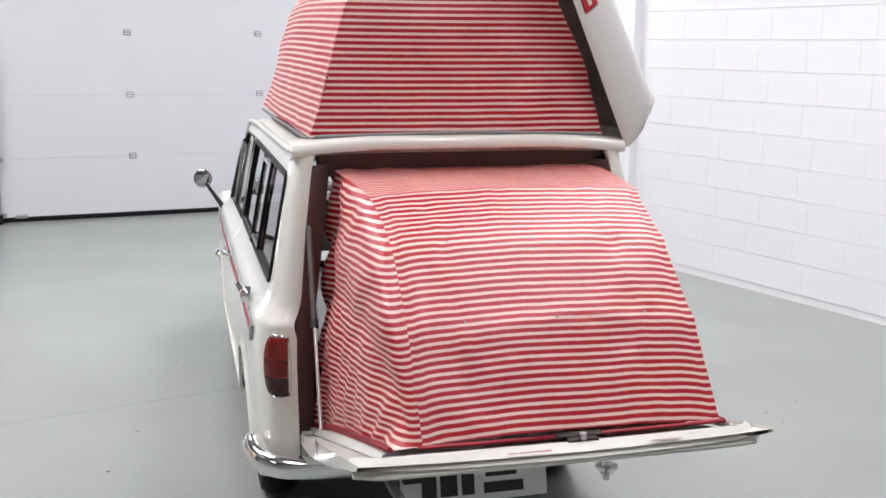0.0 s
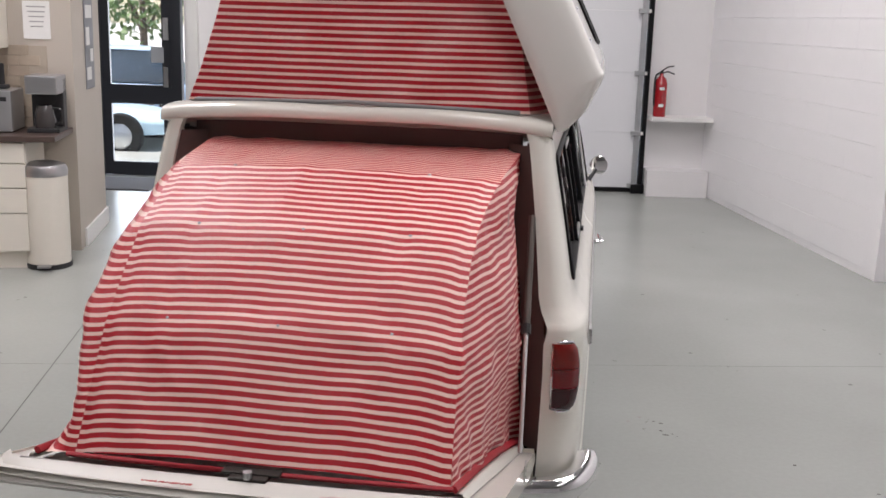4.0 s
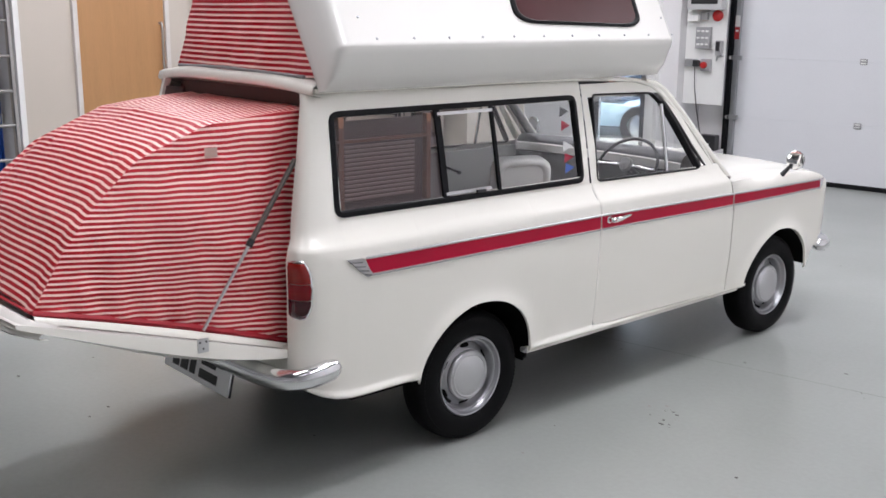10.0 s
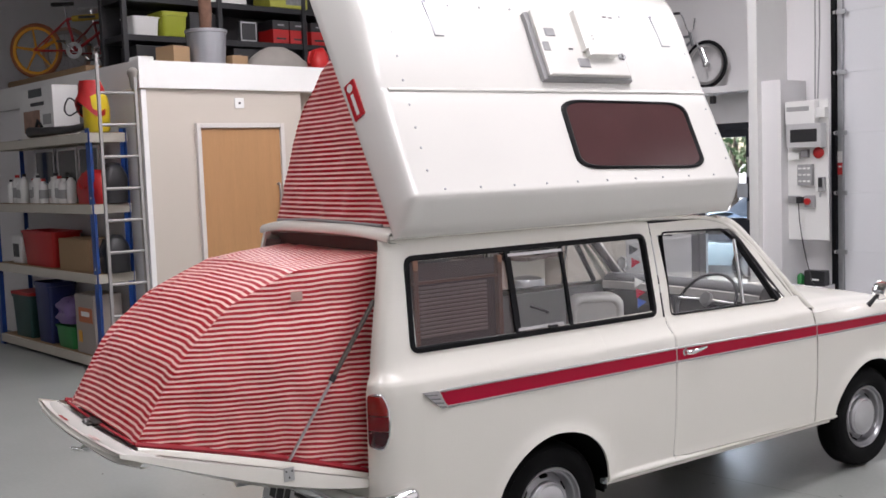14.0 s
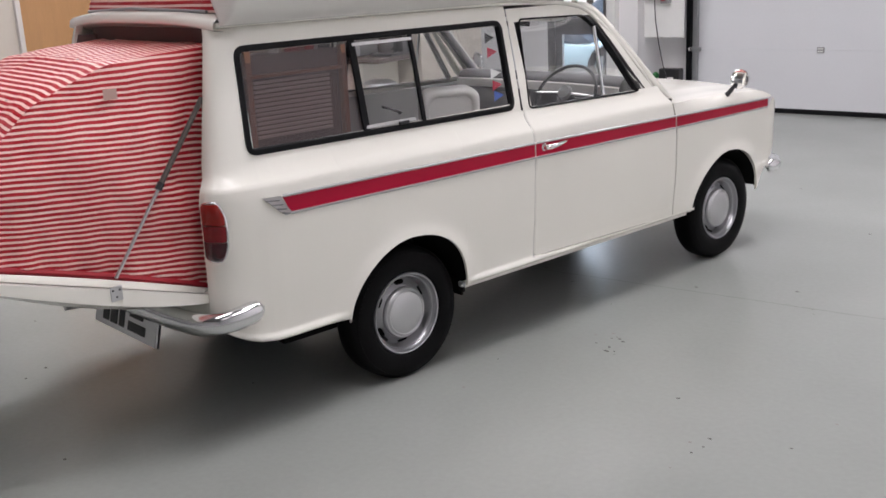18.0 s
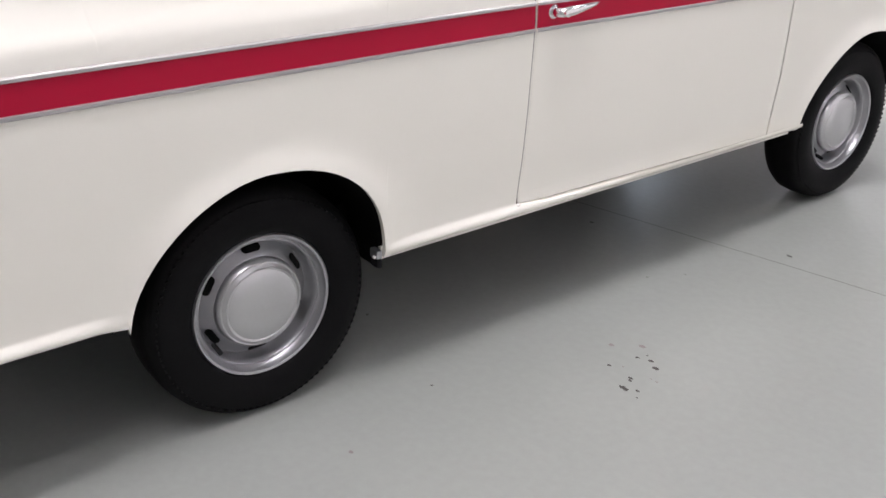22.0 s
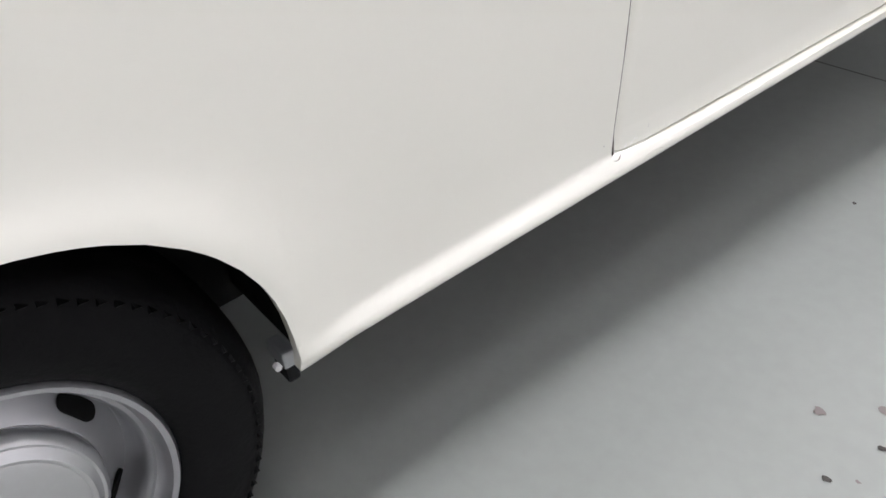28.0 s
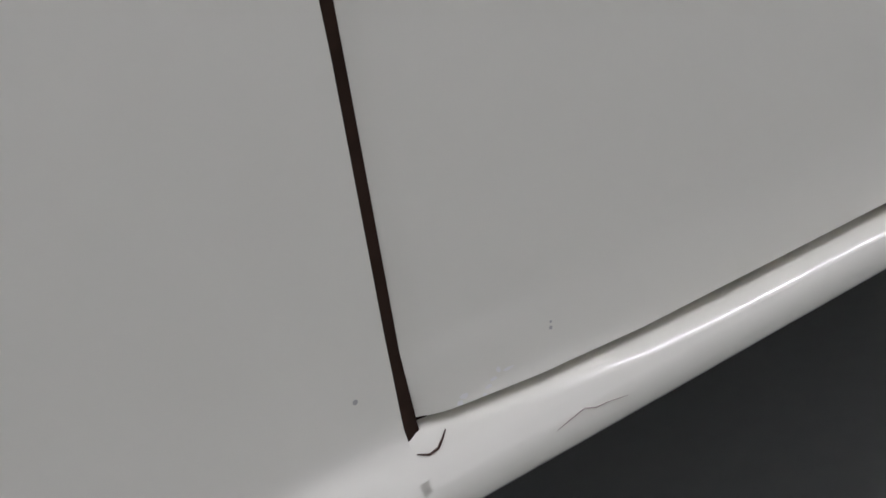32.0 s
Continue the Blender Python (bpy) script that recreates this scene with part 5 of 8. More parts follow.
# press studs on the canvas
for l0, ys in ((-1.083, 1.411), (-1.345, 1.302), (-1.55, 1.118)):
    for x in (-0.23, 0.035, 0.30):
        part("press_stud", lathe([(0.0038, 0.0), (0.0032, 0.002), (0.0, 0.003)], 8, Matrix.Translation((x, l0 - 0.010, ys + 0.004)) @ Vector((0, -0.6, 0.8)).to_track_quat("Z", "Y").to_matrix().to_4x4()), STEEL, van)
part("care_tag", loft([[(0.512, y, z) for y in (-1.115, -1.065)] for z in (1.29, 1.325)]), material("grey_label", (0.55, 0.36, 0.31), 0.6), van, "small faded grey label")

# tailgate, let down to the rear
def gate(x, y):
    return 0.555 + (-(y) - 0.83) * 0.292


HANDLE = (0.10, -1.79, 0.775)
rows_top = []
for f in np.linspace(0, 1, 13):
    y = -0.845 + (-1.805 + 0.845) * f
    w = 0.602 + (0.574 - 0.602) * f
    rows_top.append([(x * w, y - 0.03 * f * (1 - x * x), gate(x, y) - 0.004) for x in np.linspace(-1, 1, 21)])
top = loft(rows_top)
# top and lip are greyer than the gate's outer skin
GATE_GREY = material("grey_gate_top", (0.63, 0.61, 0.565), 0.42, vary=0.06, scale=9, fine=0.02)
tailgate = part("tailgate", top, GATE_GREY, van, "white tailgate let down as the tent's floor", 50)
skin_rows = []
for f in np.linspace(0, 1, 17):
    y = -0.845 + (-1.815 + 0.845) * f
    w = 0.606 + (0.576 - 0.606) * f
    deep = 0.012 + 0.085 * max(0.0, math.sin(math.pi * min(1.0, 0.06 + 0.94 * f))) ** 0.8 * (1.25 - 0.8 * f)
    ring = []
    for x in np.linspace(-1, 1, 25):
        e = 1 - abs(x) ** 8
        ring.append((x * w, y - 0.035 * f * (1 - x * x), gate(x, y) - 0.006 - deep * (0.55 + 0.45 * e)))
    ring = [(-w * 0.995, y, gate(0, y) + 0.002)] + ring + [(w * 0.995, y, gate(0, y) + 0.002)]
    skin_rows.append(ring)
part("outer_skin", loft(skin_rows), PAINT, tailgate, smooth=40)
rows = []
for x in np.linspace(-1, 1, 25):
    y = -1.765 - 0.03 * (1 - x * x) + 0.07 * max(0.0, (abs(x) - 0.88) / 0.12) ** 2
    z = gate(0, y)
    rows.append([(x * 0.574, y + 0.022, z + 0.004), (x * 0.574, y, z + 0.005), (x * 0.576, y - 0.046, z - 0.013), (x * 0.576, y - 0.054, z - 0.020), (x * 0.574, y - 0.050, z - 0.028), (x * 0.570, y - 0.02, z - 0.034)])
part("gate_lip", loft(rows), GATE_GREY, tailgate, smooth=40)
part("gate_seal", tube([(x * 0.50, -1.752 - 0.02 * (1 - x * x), gate(0, -1.752) + 0.006) for x in np.linspace(-1, 1, 12)], 0.006, 6), material("grey_seal", (0.30, 0.28, 0.27), 0.6), tailgate)
latch = part("latch", box(0.085, 0.05, 0.012, 0.035, -1.760, 0.842, 0.003), material("worn_latch_metal", (0.022, 0.018, 0.015), 0.5, metal=0.3, vary=0.3, scale=40), tailgate, "worn brown metal latch")
part("latch_pin", lathe([(0.010, 0), (0.010, 0.016), (0.0, 0.017)], 12, pose(0.035, -1.777, 0.846)), STEEL, tailgate)
part("latch_tab", box(0.13, 0.03, 0.006, 0.035, -1.748, 0.848, 0.002), latch.data.materials[0], tailgate)
part("gate_handle", lathe([(0.0, -0.030), (0.018, -0.028), (0.020, -0.018), (0.030, -0.012), (0.030, -0.004), (0.016, 0.0), (0.013, 0.03), (0.013, 0.045)], 18, pose(HANDLE[0], HANDLE[1], HANDLE[2])), CHROME, tailgate, "chrome tailgate handle", 50)
part("handle_bar", tube(smooth_path([(HANDLE[0] - 0.027, HANDLE[1] - 0.060, HANDLE[2] - 0.010), (HANDLE[0], HANDLE[1], HANDLE[2] - 0.020), (HANDLE[0] + 0.027, HANDLE[1] + 0.060, HANDLE[2] - 0.010)], 4), 0.009, 8), CHROME, tailgate, smooth=60)
word = bpy.data.curves.new("warning", "FONT")
word.body, word.size, word.align_x, word.extrude, word.offset = "WARNING", 0.024, "CENTER", 0.0006, 0.0004
tmp = new("warning_tmp", word)
mesh = bpy.data.meshes.new_from_object(tmp.evaluated_get(bpy.context.evaluated_depsgraph_get()))
bpy.data.objects.remove(tmp)
mesh.materials.append(INK_RED)
text = new("warning_text", mesh)
text.parent = tailgate
text.matrix_basis = pose(-0.128, -1.831, gate(0, -1.831) - 0.0026, -16.3, 0, 0)
tagged(text, "red printed warning")
STICKER = material("faded_sticker", (0.60, 0.42, 0.40), 0.6, vary=0.3, scale=30)
for x0, x1, ya, yb in ((0.205, 0.305, -1.823, -1.812), (0.220, 0.300, -1.808, -1.798)):
    part("worn_sticker", loft([[(x, y, gate(x, y) - 0.0030) for x in (x0, x1)] for y in (ya, yb)]), STICKER, tailgate, "faded pink sticker")
# stays
for side in (1, -1):
    a, b = Vector((side * 0.556, -0.775, 1.262)), Vector((side * 0.578, -1.185, 0.700))
    stay = part("stay", tube([a, a.lerp(b, 0.5)], 0.010, 8), material("dull_stay_tube", (0.11, 0.095, 0.085), 0.5, metal=0.4, vary=0.3), van, "thin telescopic tailgate stay", 60)
    part("stay_rod", tube([a.lerp(b, 0.48), b], 0.006, 8), ALLOY, stay, smooth=60)
    part("stay_collar", tube([a.lerp(b, 0.48), a.lerp(b, 0.52)], 0.013, 8), BLACK, stay)
    part("stay_bracket", box(0.004, 0.042, 0.052, side * 0.594, -1.197, 0.652, 0.001), ALLOY, tailgate, "small screwed metal bracket")
    for dy, dz in ((-0.012, 0.012), (0.012, 0.012), (0, -0.012)):
        part("screw", lathe([(0.004, 0), (0.0, 0.002)], 8, pose(side * 0.596, -1.197 + dy, 0.652 + dz, 0, 90 * side, 0)), BLACK, tailgate)

# ---- inside the van ----
def seat(x, y, turn, label):
    """A seat back with a rolled rim round a sunken panel, and its cushion."""
    def oval(w, h, r, z):
        return [(a, b, z) for a, b in rounded(w, h, r, 6)]

    m = pose(x, y, 0.925, 0, 0, turn) @ pose(0, 0, 0, 94, 0, 0)
    rings = [oval(0.25, 0.46, 0.05, -0.09), oval(0.262, 0.475, 0.06, -0.07), oval(0.262, 0.475, 0.06, -0.01), oval(0.245, 0.458, 0.055, 0.006), oval(0.222, 0.435, 0.05, 0.010), oval(0.200, 0.412, 0.045, 0.004), oval(0.190, 0.402, 0.04, -0.008)]
    s = part("seat", merge(None, loft(rings, closed=True, caps=True), m), WHITE_VINYL, van, label, 60)
    part("cushion", merge(None, box(0.30, 0.24, 0.12, 0, 0.16, 0, 0.035, 3), pose(x, y, 0.70, 0, 0, turn)), WHITE_VINYL, s, smooth=50)


seat(0.555, 0.415, 65, "white vinyl seat back with a rolled rim")
def dash_run(profile):
    """A strip of the dashboard from side to side, bent with the windscreen."""
    return loft([[(x, y - 0.055 * abs(x / 0.59) ** 3, z) for y, z in profile] for x in np.linspace(-0.59, 0.59, 19)])


dash = part("dashboard", dash_run([(1.64, 0.80), (1.60, 0.86), (1.590, 0.93), (1.592, 1.046), (1.605, 1.070), (1.635, 1.084), (1.685, 1.082), (1.74, 1.05), (1.79, 0.98)]), material("dark_dash_vinyl", (0.075, 0.075, 0.08), 0.5), van, "dark grey vinyl dashboard with a cream band", 50)
part("dash_strip", dash_run([(1.592, 0.992), (1.583, 0.996), (1.582, 1.036), (1.593, 1.042)]), WHITE_VINYL, dash, smooth=50)
wheel = part("steering_wheel", tube([(0.31 + 0.190 * math.cos(a), 1.44 + 0.095 * math.sin(a), 0.995 + 0.145 * math.sin(a)) for a in np.linspace(0, 2 * math.pi, 33)], 0.009, 8), BLACK, van, "thin black steering wheel", 60)
part("column", tube([(0.31, 1.60, 0.90), (0.31, 1.44, 1.005)], 0.022, 8), BLACK, wheel)
part("wheel_hub", lathe([(0.04, 0), (0.035, 0.02), (0.0, 0.025)], 16, pose(0.31, 1.445, 1.01, 62, 0, 0)), GREY, wheel, smooth=50)
for s in (-1, 1):
    part("spoke", tube([(0.31, 1.445, 1.012), (0.31 + s * 0.19, 1.435, 1.005)], 0.006, 6), ALLOY, wheel)
for side in (1, -1):
    part("door_card", box(0.012, 1.0, 0.46, side * 0.655, 1.25, 0.78, 0.004), GREY_TRIM, van)
    # tubes added inside the cab; their dark grey stands for its shade
    run = smooth_path([(side * 0.555, 1.19, 1.447), (side * 0.562, 1.32, 1.410), (side * 0.585, 1.48, 1.265), (side * 0.610, 1.67, 1.08), (side * 0.630, 1.84, 0.93)], 5)
    part("pillar_trim", tube(run, 0.024, 8), PILLAR_GREY, van, "dark grey tube inside the windscreen pillar", 60)
    part("roof_trim", tube([(side * 0.565, -0.60, 1.465), (side * 0.575, 0.4, 1.465), (side * 0.560, 1.17, 1.452)], 0.020, 8), PILLAR_GREY, van, smooth=60)
    part("door_pull", tube(smooth_path([(side * 0.645, 1.0, 0.93), (side * 0.61, 1.02, 0.92), (side * 0.61, 1.10, 0.89), (side * 0.645, 1.12, 0.88)], 3), 0.008, 8), BLACK, van)
    part("quarter_trim", box(0.012, 1.3, 0.36, side * 0.648, 0.02, 0.835, 0.004), GREY_TRIM, van)
    part("window_ledge", box(0.05, 1.35, 0.02, side * 0.640, 0.02, 1.030, 0.004), WOOD_DARK, van)
# cupboard with ribbed door behind the rear side windows
cup = part("cupboard", box(0.30, 0.42, 0.39, 0.46, -0.47, 0.855, 0.006), WOOD_DARK, van, "dark wooden cupboard")
part("cupboard_frame", box(0.03, 0.025, 0.40, 0.600, -0.610, 1.22, 0.004), material("warm_wood", (0.30, 0.14, 0.09), 0.4, vary=0.2), cup)
for k in range(13):
    part("rib", box(0.012, 0.34, 0.011, 0.600, -0.42, 1.095 + 0.0165 * k, 0.004), material("pale_ribbed_panel", (0.45, 0.36, 0.34), 0.4) if k == 0 else bpy.data.materials["pale_ribbed_panel"], cup)
part("shelf_rail", box(0.03, 0.46, 0.012, 0.598, -0.40, 1.315, 0.003), bpy.data.materials["warm_wood"], cup)
part("cupboard_frame", box(0.03, 0.022, 0.34, 0.600, -0.185, 1.23, 0.004), bpy.data.materials["warm_wood"], cup)
part("rib_backing", box(0.006, 0.46, 0.34, 0.585, -0.40, 1.22), material("brown_backing", (0.15, 0.10, 0.095), 0.5), cup)
part("headlining", box(1.08, 1.85, 0.012, 0, 0.28, 1.47), material("pale_headlining", (0.55, 0.54, 0.50), 0.6), van)
# pennants stuck to the windscreen pillar side window
for k, (z, mt) in enumerate(((1.36, BLACK), (1.30, RED), (1.21, WHITE), (1.16, RED), (1.115, material("blue_ink", (0.02, 0.10, 0.45), 0.5)))):
    x = flank(0.63, z) - 0.012
    bm = bmesh.new()
    bm.faces.new([bm.verts.new(p) for p in ((x, 0.575, z + 0.024), (x, 0.575, z - 0.024), (x, 0.635, z))])
    part("pennant", bm, mt, van, "small triangular pennant sticker")
part("sun_visor", box(0.42, 0.10, 0.015, 0.30, 1.17, 1.40, 0.005), WHITE_VINYL, van)
part("interior_mirror", box(0.18, 0.02, 0.05, 0.0, 1.42, 1.37, 0.01), BLACK, van)
part("fuel_cap", lathe([(0.030, 0.0), (0.030, 0.018), (0.022, 0.028), (0.0, 0.030)], 18, pose(-0.738, -0.43, 0.955, 0, -75, 0)), CHROME, van, "chrome fuel filler cap", 50)
part("cap_lever", tube([(-0.765, -0.45, 0.975), (-0.775, -0.40, 0.99)], 0.007, 8), CHROME, van)


# ---- the office box, the kitchen corner and the front of the building ----
OAK = material("oak_veneer", (0.42, 0.225, 0.10), 0.42, vary=0.10, scale=3, fine=0.08, fine_scale=30, stretch=(6, 6, 0.5))
CREAM_DOOR = material("cream_unit_front", (0.76, 0.72, 0.64), 0.35, vary=0.02)
WORKTOP = material("dark_worktop", (0.075, 0.050, 0.042), 0.35, vary=0.25, scale=5, stretch=(1, 8, 8))
TILE = material("beige_wall_tile", (0.45, 0.375, 0.295), 0.4, vary=0.14, scale=14, each=0.15)
GROUT = material("pale_grout", (0.44, 0.38, 0.31), 0.8)
RED_GLOSS = material("red_enamel", (0.33, 0.008, 0.014), 0.16, coat=0.6, vary=0.05)
STAINLESS = material("stainless_steel", (0.45, 0.45, 0.46), 0.3, metal=0.9, vary=0.05, stretch=(1, 1, 10))
SILVER = material("silver_appliance", (0.36, 0.365, 0.37), 0.35, metal=0.5, vary=0.04)
LEAF = material("plant_leaf", (0.05, 0.12, 0.03), 0.4, vary=0.3, scale=30)
CARD = material("brown_cardboard", (0.30, 0.19, 0.10), 0.7, vary=0.08)
BLUE_STEEL = material("blue_rack_steel", (0.012, 0.06, 0.26), 0.4, vary=0.08)
BEAM = material("cream_rack_beam", (0.52, 0.49, 0.42), 0.5, vary=0.05)
DARK_FRAME = material("anthracite_frame", (0.022, 0.025, 0.032), 0.4)
YELLOW = material("yellow_plastic", (0.62, 0.30, 0.02), 0.4)
LIME = material("lime_plastic", (0.36, 0.40, 0.03), 0.45)
GREEN = material("green_plastic", (0.02, 0.20, 0.05), 0.4)
NAVY = material("navy_plastic", (0.012, 0.02, 0.10), 0.4)
SCARLET = material("red_plastic", (0.42, 0.012, 0.012), 0.45)
CLOTH = material("grey_cloth", (0.24, 0.22, 0.20), 0.9, vary=0.15)


def put(u, v, z, turn=0.0):
    return ROOM @ pose(u, v, z, 0, 0, turn)


# box room: walls, fascia and door
room_box("wall_box_room", -5.28, -5.10, 0.98, 1.489, 0, 2.60, MAGNOLIA, "pale magnolia partition wall", "wall")
room_box("wall_box_room_side", -5.28, -5.10, 2.464, 2.70, 0, 2.60, MAGNOLIA, "pale magnolia partition wall", "wall")
room_box("wall_box_room_head", -5.28, -5.10, 1.489, 2.464, 2.256, 2.60, MAGNOLIA, "pale magnolia partition wall", "wall")
room_box("wall_box_room_flank", -10.5, -5.28, 0.98, 1.12, 0, 2.60, WALL_MAT, "white partition wall behind the shelves", "wall")
room_box("deck_box_room", -10.5, -5.10, 0.98, 5.6, 2.60, 2.76, WALL_MAT, "white roof deck of the box room", "deck")
room_box("trim_fascia", -5.10, -5.06, 0.94, 5.6, 2.575, 2.822, WHITE, "white fascia board", "trim")
room_box("trim_fascia_side", -10.5, -5.10, 0.94, 0.98, 2.575, 2.822, WHITE, "white fascia board", "trim")
room_box("trim_corner", -5.115, -5.075, 0.955, 1.005, 0, 2.56, WHITE, "white corner trim", "trim")
FRAME_PAINT = material("off_white_frame_paint", (0.60, 0.57, 0.54), 0.45)
door_b = thing("door_1", "closed oak veneer door in an off-white frame", "door", ROOM, kind="structure")
part("door_leaf", box(0.045, 0.887, 2.205, -5.108, 1.976, 1.1065, 0.003), OAK, door_b)
for v in (1.511, 2.442):
    part("jamb", box(0.22, 0.044, 2.256, -5.17, v, 1.128, 0.004), FRAME_PAINT, door_b)
part("head_frame", box(0.22, 0.886, 0.044, -5.17, 1.9765, 2.234, 0.004), FRAME_PAINT, door_b)
part("pull_handle", tube(smooth_path([(-5.09, 2.37, 1.14), (-5.045, 2.37, 1.15), (-5.045, 2.37, 1.40), (-5.045, 2.37, 1.64), (-5.09, 2.37, 1.65)], 3), 0.011, 8), STAINLESS, door_b, "steel pull handle", 60)
part("lock", lathe([(0.028, 0), (0.028, 0.008), (0.0, 0.010)], 16, pose(-5.092, 2.37, 1.03, 0, 90, 0)), STAINLESS, door_b, smooth=40)
sw = thing("wall_sensor", "small square white sensor plate", "sensor", put(-5.10, 1.98, 2.45))
part("plate", box(0.012, 0.10, 0.10, 0.006, 0, 0, 0.003), WHITE, sw)
part("eye", box(0.008, 0.02, 0.02, 0.014, 0, 0, 0.002), BLACK, sw)

# kitchen: x runs along the units, y into the wall
KIT = ROOM @ pose(-5.08, 2.86, 0, 0, 0, 9)
solid("wall_kitchen", box(3.02, 0.14, 2.6, 1.09, 0.68, 1.3), MAGNOLIA, "magnolia wall behind the kitchen", "wall", KIT, kind="structure")
solid("wall_kitchen_side", box(0.07, 0.75, 2.6, -0.37, 0.235, 1.3), MAGNOLIA, "magnolia wall at the end of the kitchen", "wall", KIT, kind="structure")
solid("wall_return", box(0.14, 0.98, 2.6, 2.53, 1.24, 1.3), MAGNOLIA, "magnolia return wall", "wall", KIT, kind="structure")
solid("skirting_return", box(0.018, 0.98, 0.14, 2.612, 1.24, 0.07, 0.003), WHITE, "white skirting board", "skirting", KIT, kind="structure")


def bar_handle(parent, x, y, z, tall=0.22, flat=False):
    d = (tall / 2, 0, 0) if flat else (0, 0, tall / 2)
    a, b = Vector((x, y, z)) - Vector(d), Vector((x, y, z)) + Vector(d)
    out = Vector((0, -0.03, 0))
    h = part("handle", tube([a + out, b + out], 0.006, 8), STAINLESS, parent, "steel bar handle")
    bm = tube([a.lerp(b, 0.15), a.lerp(b, 0.15) + out], 0.004, 6)
    tube([a.lerp(b, 0.85), a.lerp(b, 0.85) + out], 0.004, 6, bm)
    part("post", bm, STAINLESS, parent)


base = thing("base_cabinet", "cream kitchen base unit with two doors", "cabinet", KIT)
part("carcass", box(1.235, 0.55, 0.77, 0.285, 0.30, 0.515), CREAM_DOOR, base)
for x in (-0.022, 0.597):
    part("door", box(0.612, 0.02, 0.765, x, 0.010, 0.515, 0.003), CREAM_DOOR, base)
drawers = thing("drawer_unit", "cream kitchen unit with four drawers", "cabinet", KIT)
part("carcass", box(0.68, 0.55, 0.77, 2.03, 0.30, 0.515), CREAM_DOOR, drawers)
for z, h in ((0.825, 0.14), (0.665, 0.165), (0.49, 0.17), (0.265, 0.265)):
    d = part("drawer_front", box(0.672, 0.02, h, 2.03, 0.010, z, 0.003), CREAM_DOOR, drawers)
    bar_handle(drawers, 2.03, 0.0, z + 0.02, 0.20, True)
solid("plinth", box(2.70, 0.02, 0.13, 1.03, 0.06, 0.065), CREAM_DOOR, "cream kickboard under the kitchen units", "plinth", KIT, kind="structure")
fridge = thing("fridge", "silver under-counter fridge with a black top panel", "fridge", KIT)
part("body", box(0.69, 0.54, 0.80, 1.25, 0.30, 0.46), BLACK, fridge)
part("door", box(0.65, 0.045, 0.70, 1.247, 0.005, 0.44, 0.008), SILVER, fridge)
part("top_panel", box(0.65, 0.05, 0.085, 1.247, 0.0, 0.835, 0.008), BLACK, fridge)
part("grip", box(0.60, 0.02, 0.015, 1.247, -0.028, 0.80, 0.004), SILVER, fridge)
label = part("energy_label", box(0.13, 0.003, 0.10, 1.21, -0.019, 0.70), BLACK, fridge, "black label with lettering blocked out")
for z, w in ((0.725, 0.04), (0.70, 0.09), (0.68, 0.07)):
    part("label_bar", box(w, 0.002, 0.008, 1.21, -0.0215, z), PAPER, label)
top = thing("worktop", "long dark brown laminate worktop", "worktop", KIT)
part("slab", box(2.91, 0.63, 0.04, 1.125, 0.285, 0.925, 0.006), WORKTOP, top)
part("sink_bowl", box(0.48, 0.36, 0.012, 0.66, 0.26, 0.948, 0.004), STAINLESS, top, "steel inset sink")
tap = part("tap", tube(smooth_path([(0.42, 0.42, 0.95), (0.42, 0.42, 1.12), (0.42, 0.36, 1.17), (0.42, 0.30, 1.14)], 4), 0.012, 10), CHROME, top, "chrome mixer tap", 60)
part("tap_base", box(0.16, 0.04, 0.03, 0.42, 0.42, 0.965, 0.008), CHROME, top)
for x in (0.35, 0.49):
    part("tap_lever", tube([(x, 0.42, 0.98), (x + (x - 0.42) * 0.4, 0.40, 1.02)], 0.010, 8), CHROME, top)
# wall units
for k, (x, wide) in enumerate(((-0.02, 0.59), (0.575, 0.60), (1.20, 0.65), (1.84, 0.63))):
    unit = thing("wall_cabinet", "cream kitchen wall cabinet with a steel bar handle", "cabinet", KIT, "kitchen wall cabinets")
    part("carcass", box(wide, 0.30, 0.72, x, 0.455, 1.88), CREAM_DOOR, unit)
    part("door", box(wide - 0.006, 0.02, 0.715, x, 0.295, 1.88, 0.003), CREAM_DOOR, unit)
    bar_handle(unit, x + (wide / 2 - 0.055) * (1 if k % 2 == 0 else -1), 0.285, 1.66, 0.22)
    part("light_pelmet", box(wide, 0.02, 0.02, x, 0.33, 1.515), CREAM_DOOR, unit)
# tiles
solid("tile_bed", box(2.75, 0.008, 0.60, 1.045, 0.606, 1.235), GROUT, "pale grout behind the tiles", "grout", KIT, kind="structure")
side_bed = solid("tile_bed_side", box(0.008, 0.60, 0.60, -0.331, 0.30, 1.235), GROUT, "pale grout behind the tiles", "grout", KIT, kind="structure")
notice_spots = [(2.36, 1.72, 0.19, 0.27)]
for x, z, w, h in notice_spots:
    n = thing("wall_notice", "white printed notice on the kitchen wall", "notice", KIT @ pose(x, 0.606, z))
    part("sheet", box(w, 0.003, h, 0, -0.0035, 0), PAPER, n)
    for k in range(5):
        part("print_line", box(w * (0.7 - 0.06 * k), 0.002, 0.008, 0, -0.006, h * (0.35 - 0.13 * k)), GREY, n)
poster = thing("poster", "grey poster with pale pictures on the return wall", "poster", KIT @ pose(2.600, 1.25, 1.55))
part("sheet", box(0.003, 0.36, 0.72, 0.003, 0, 0), material("poster_grey", (0.20, 0.21, 0.23), 0.4, vary=0.3, scale=8), poster)
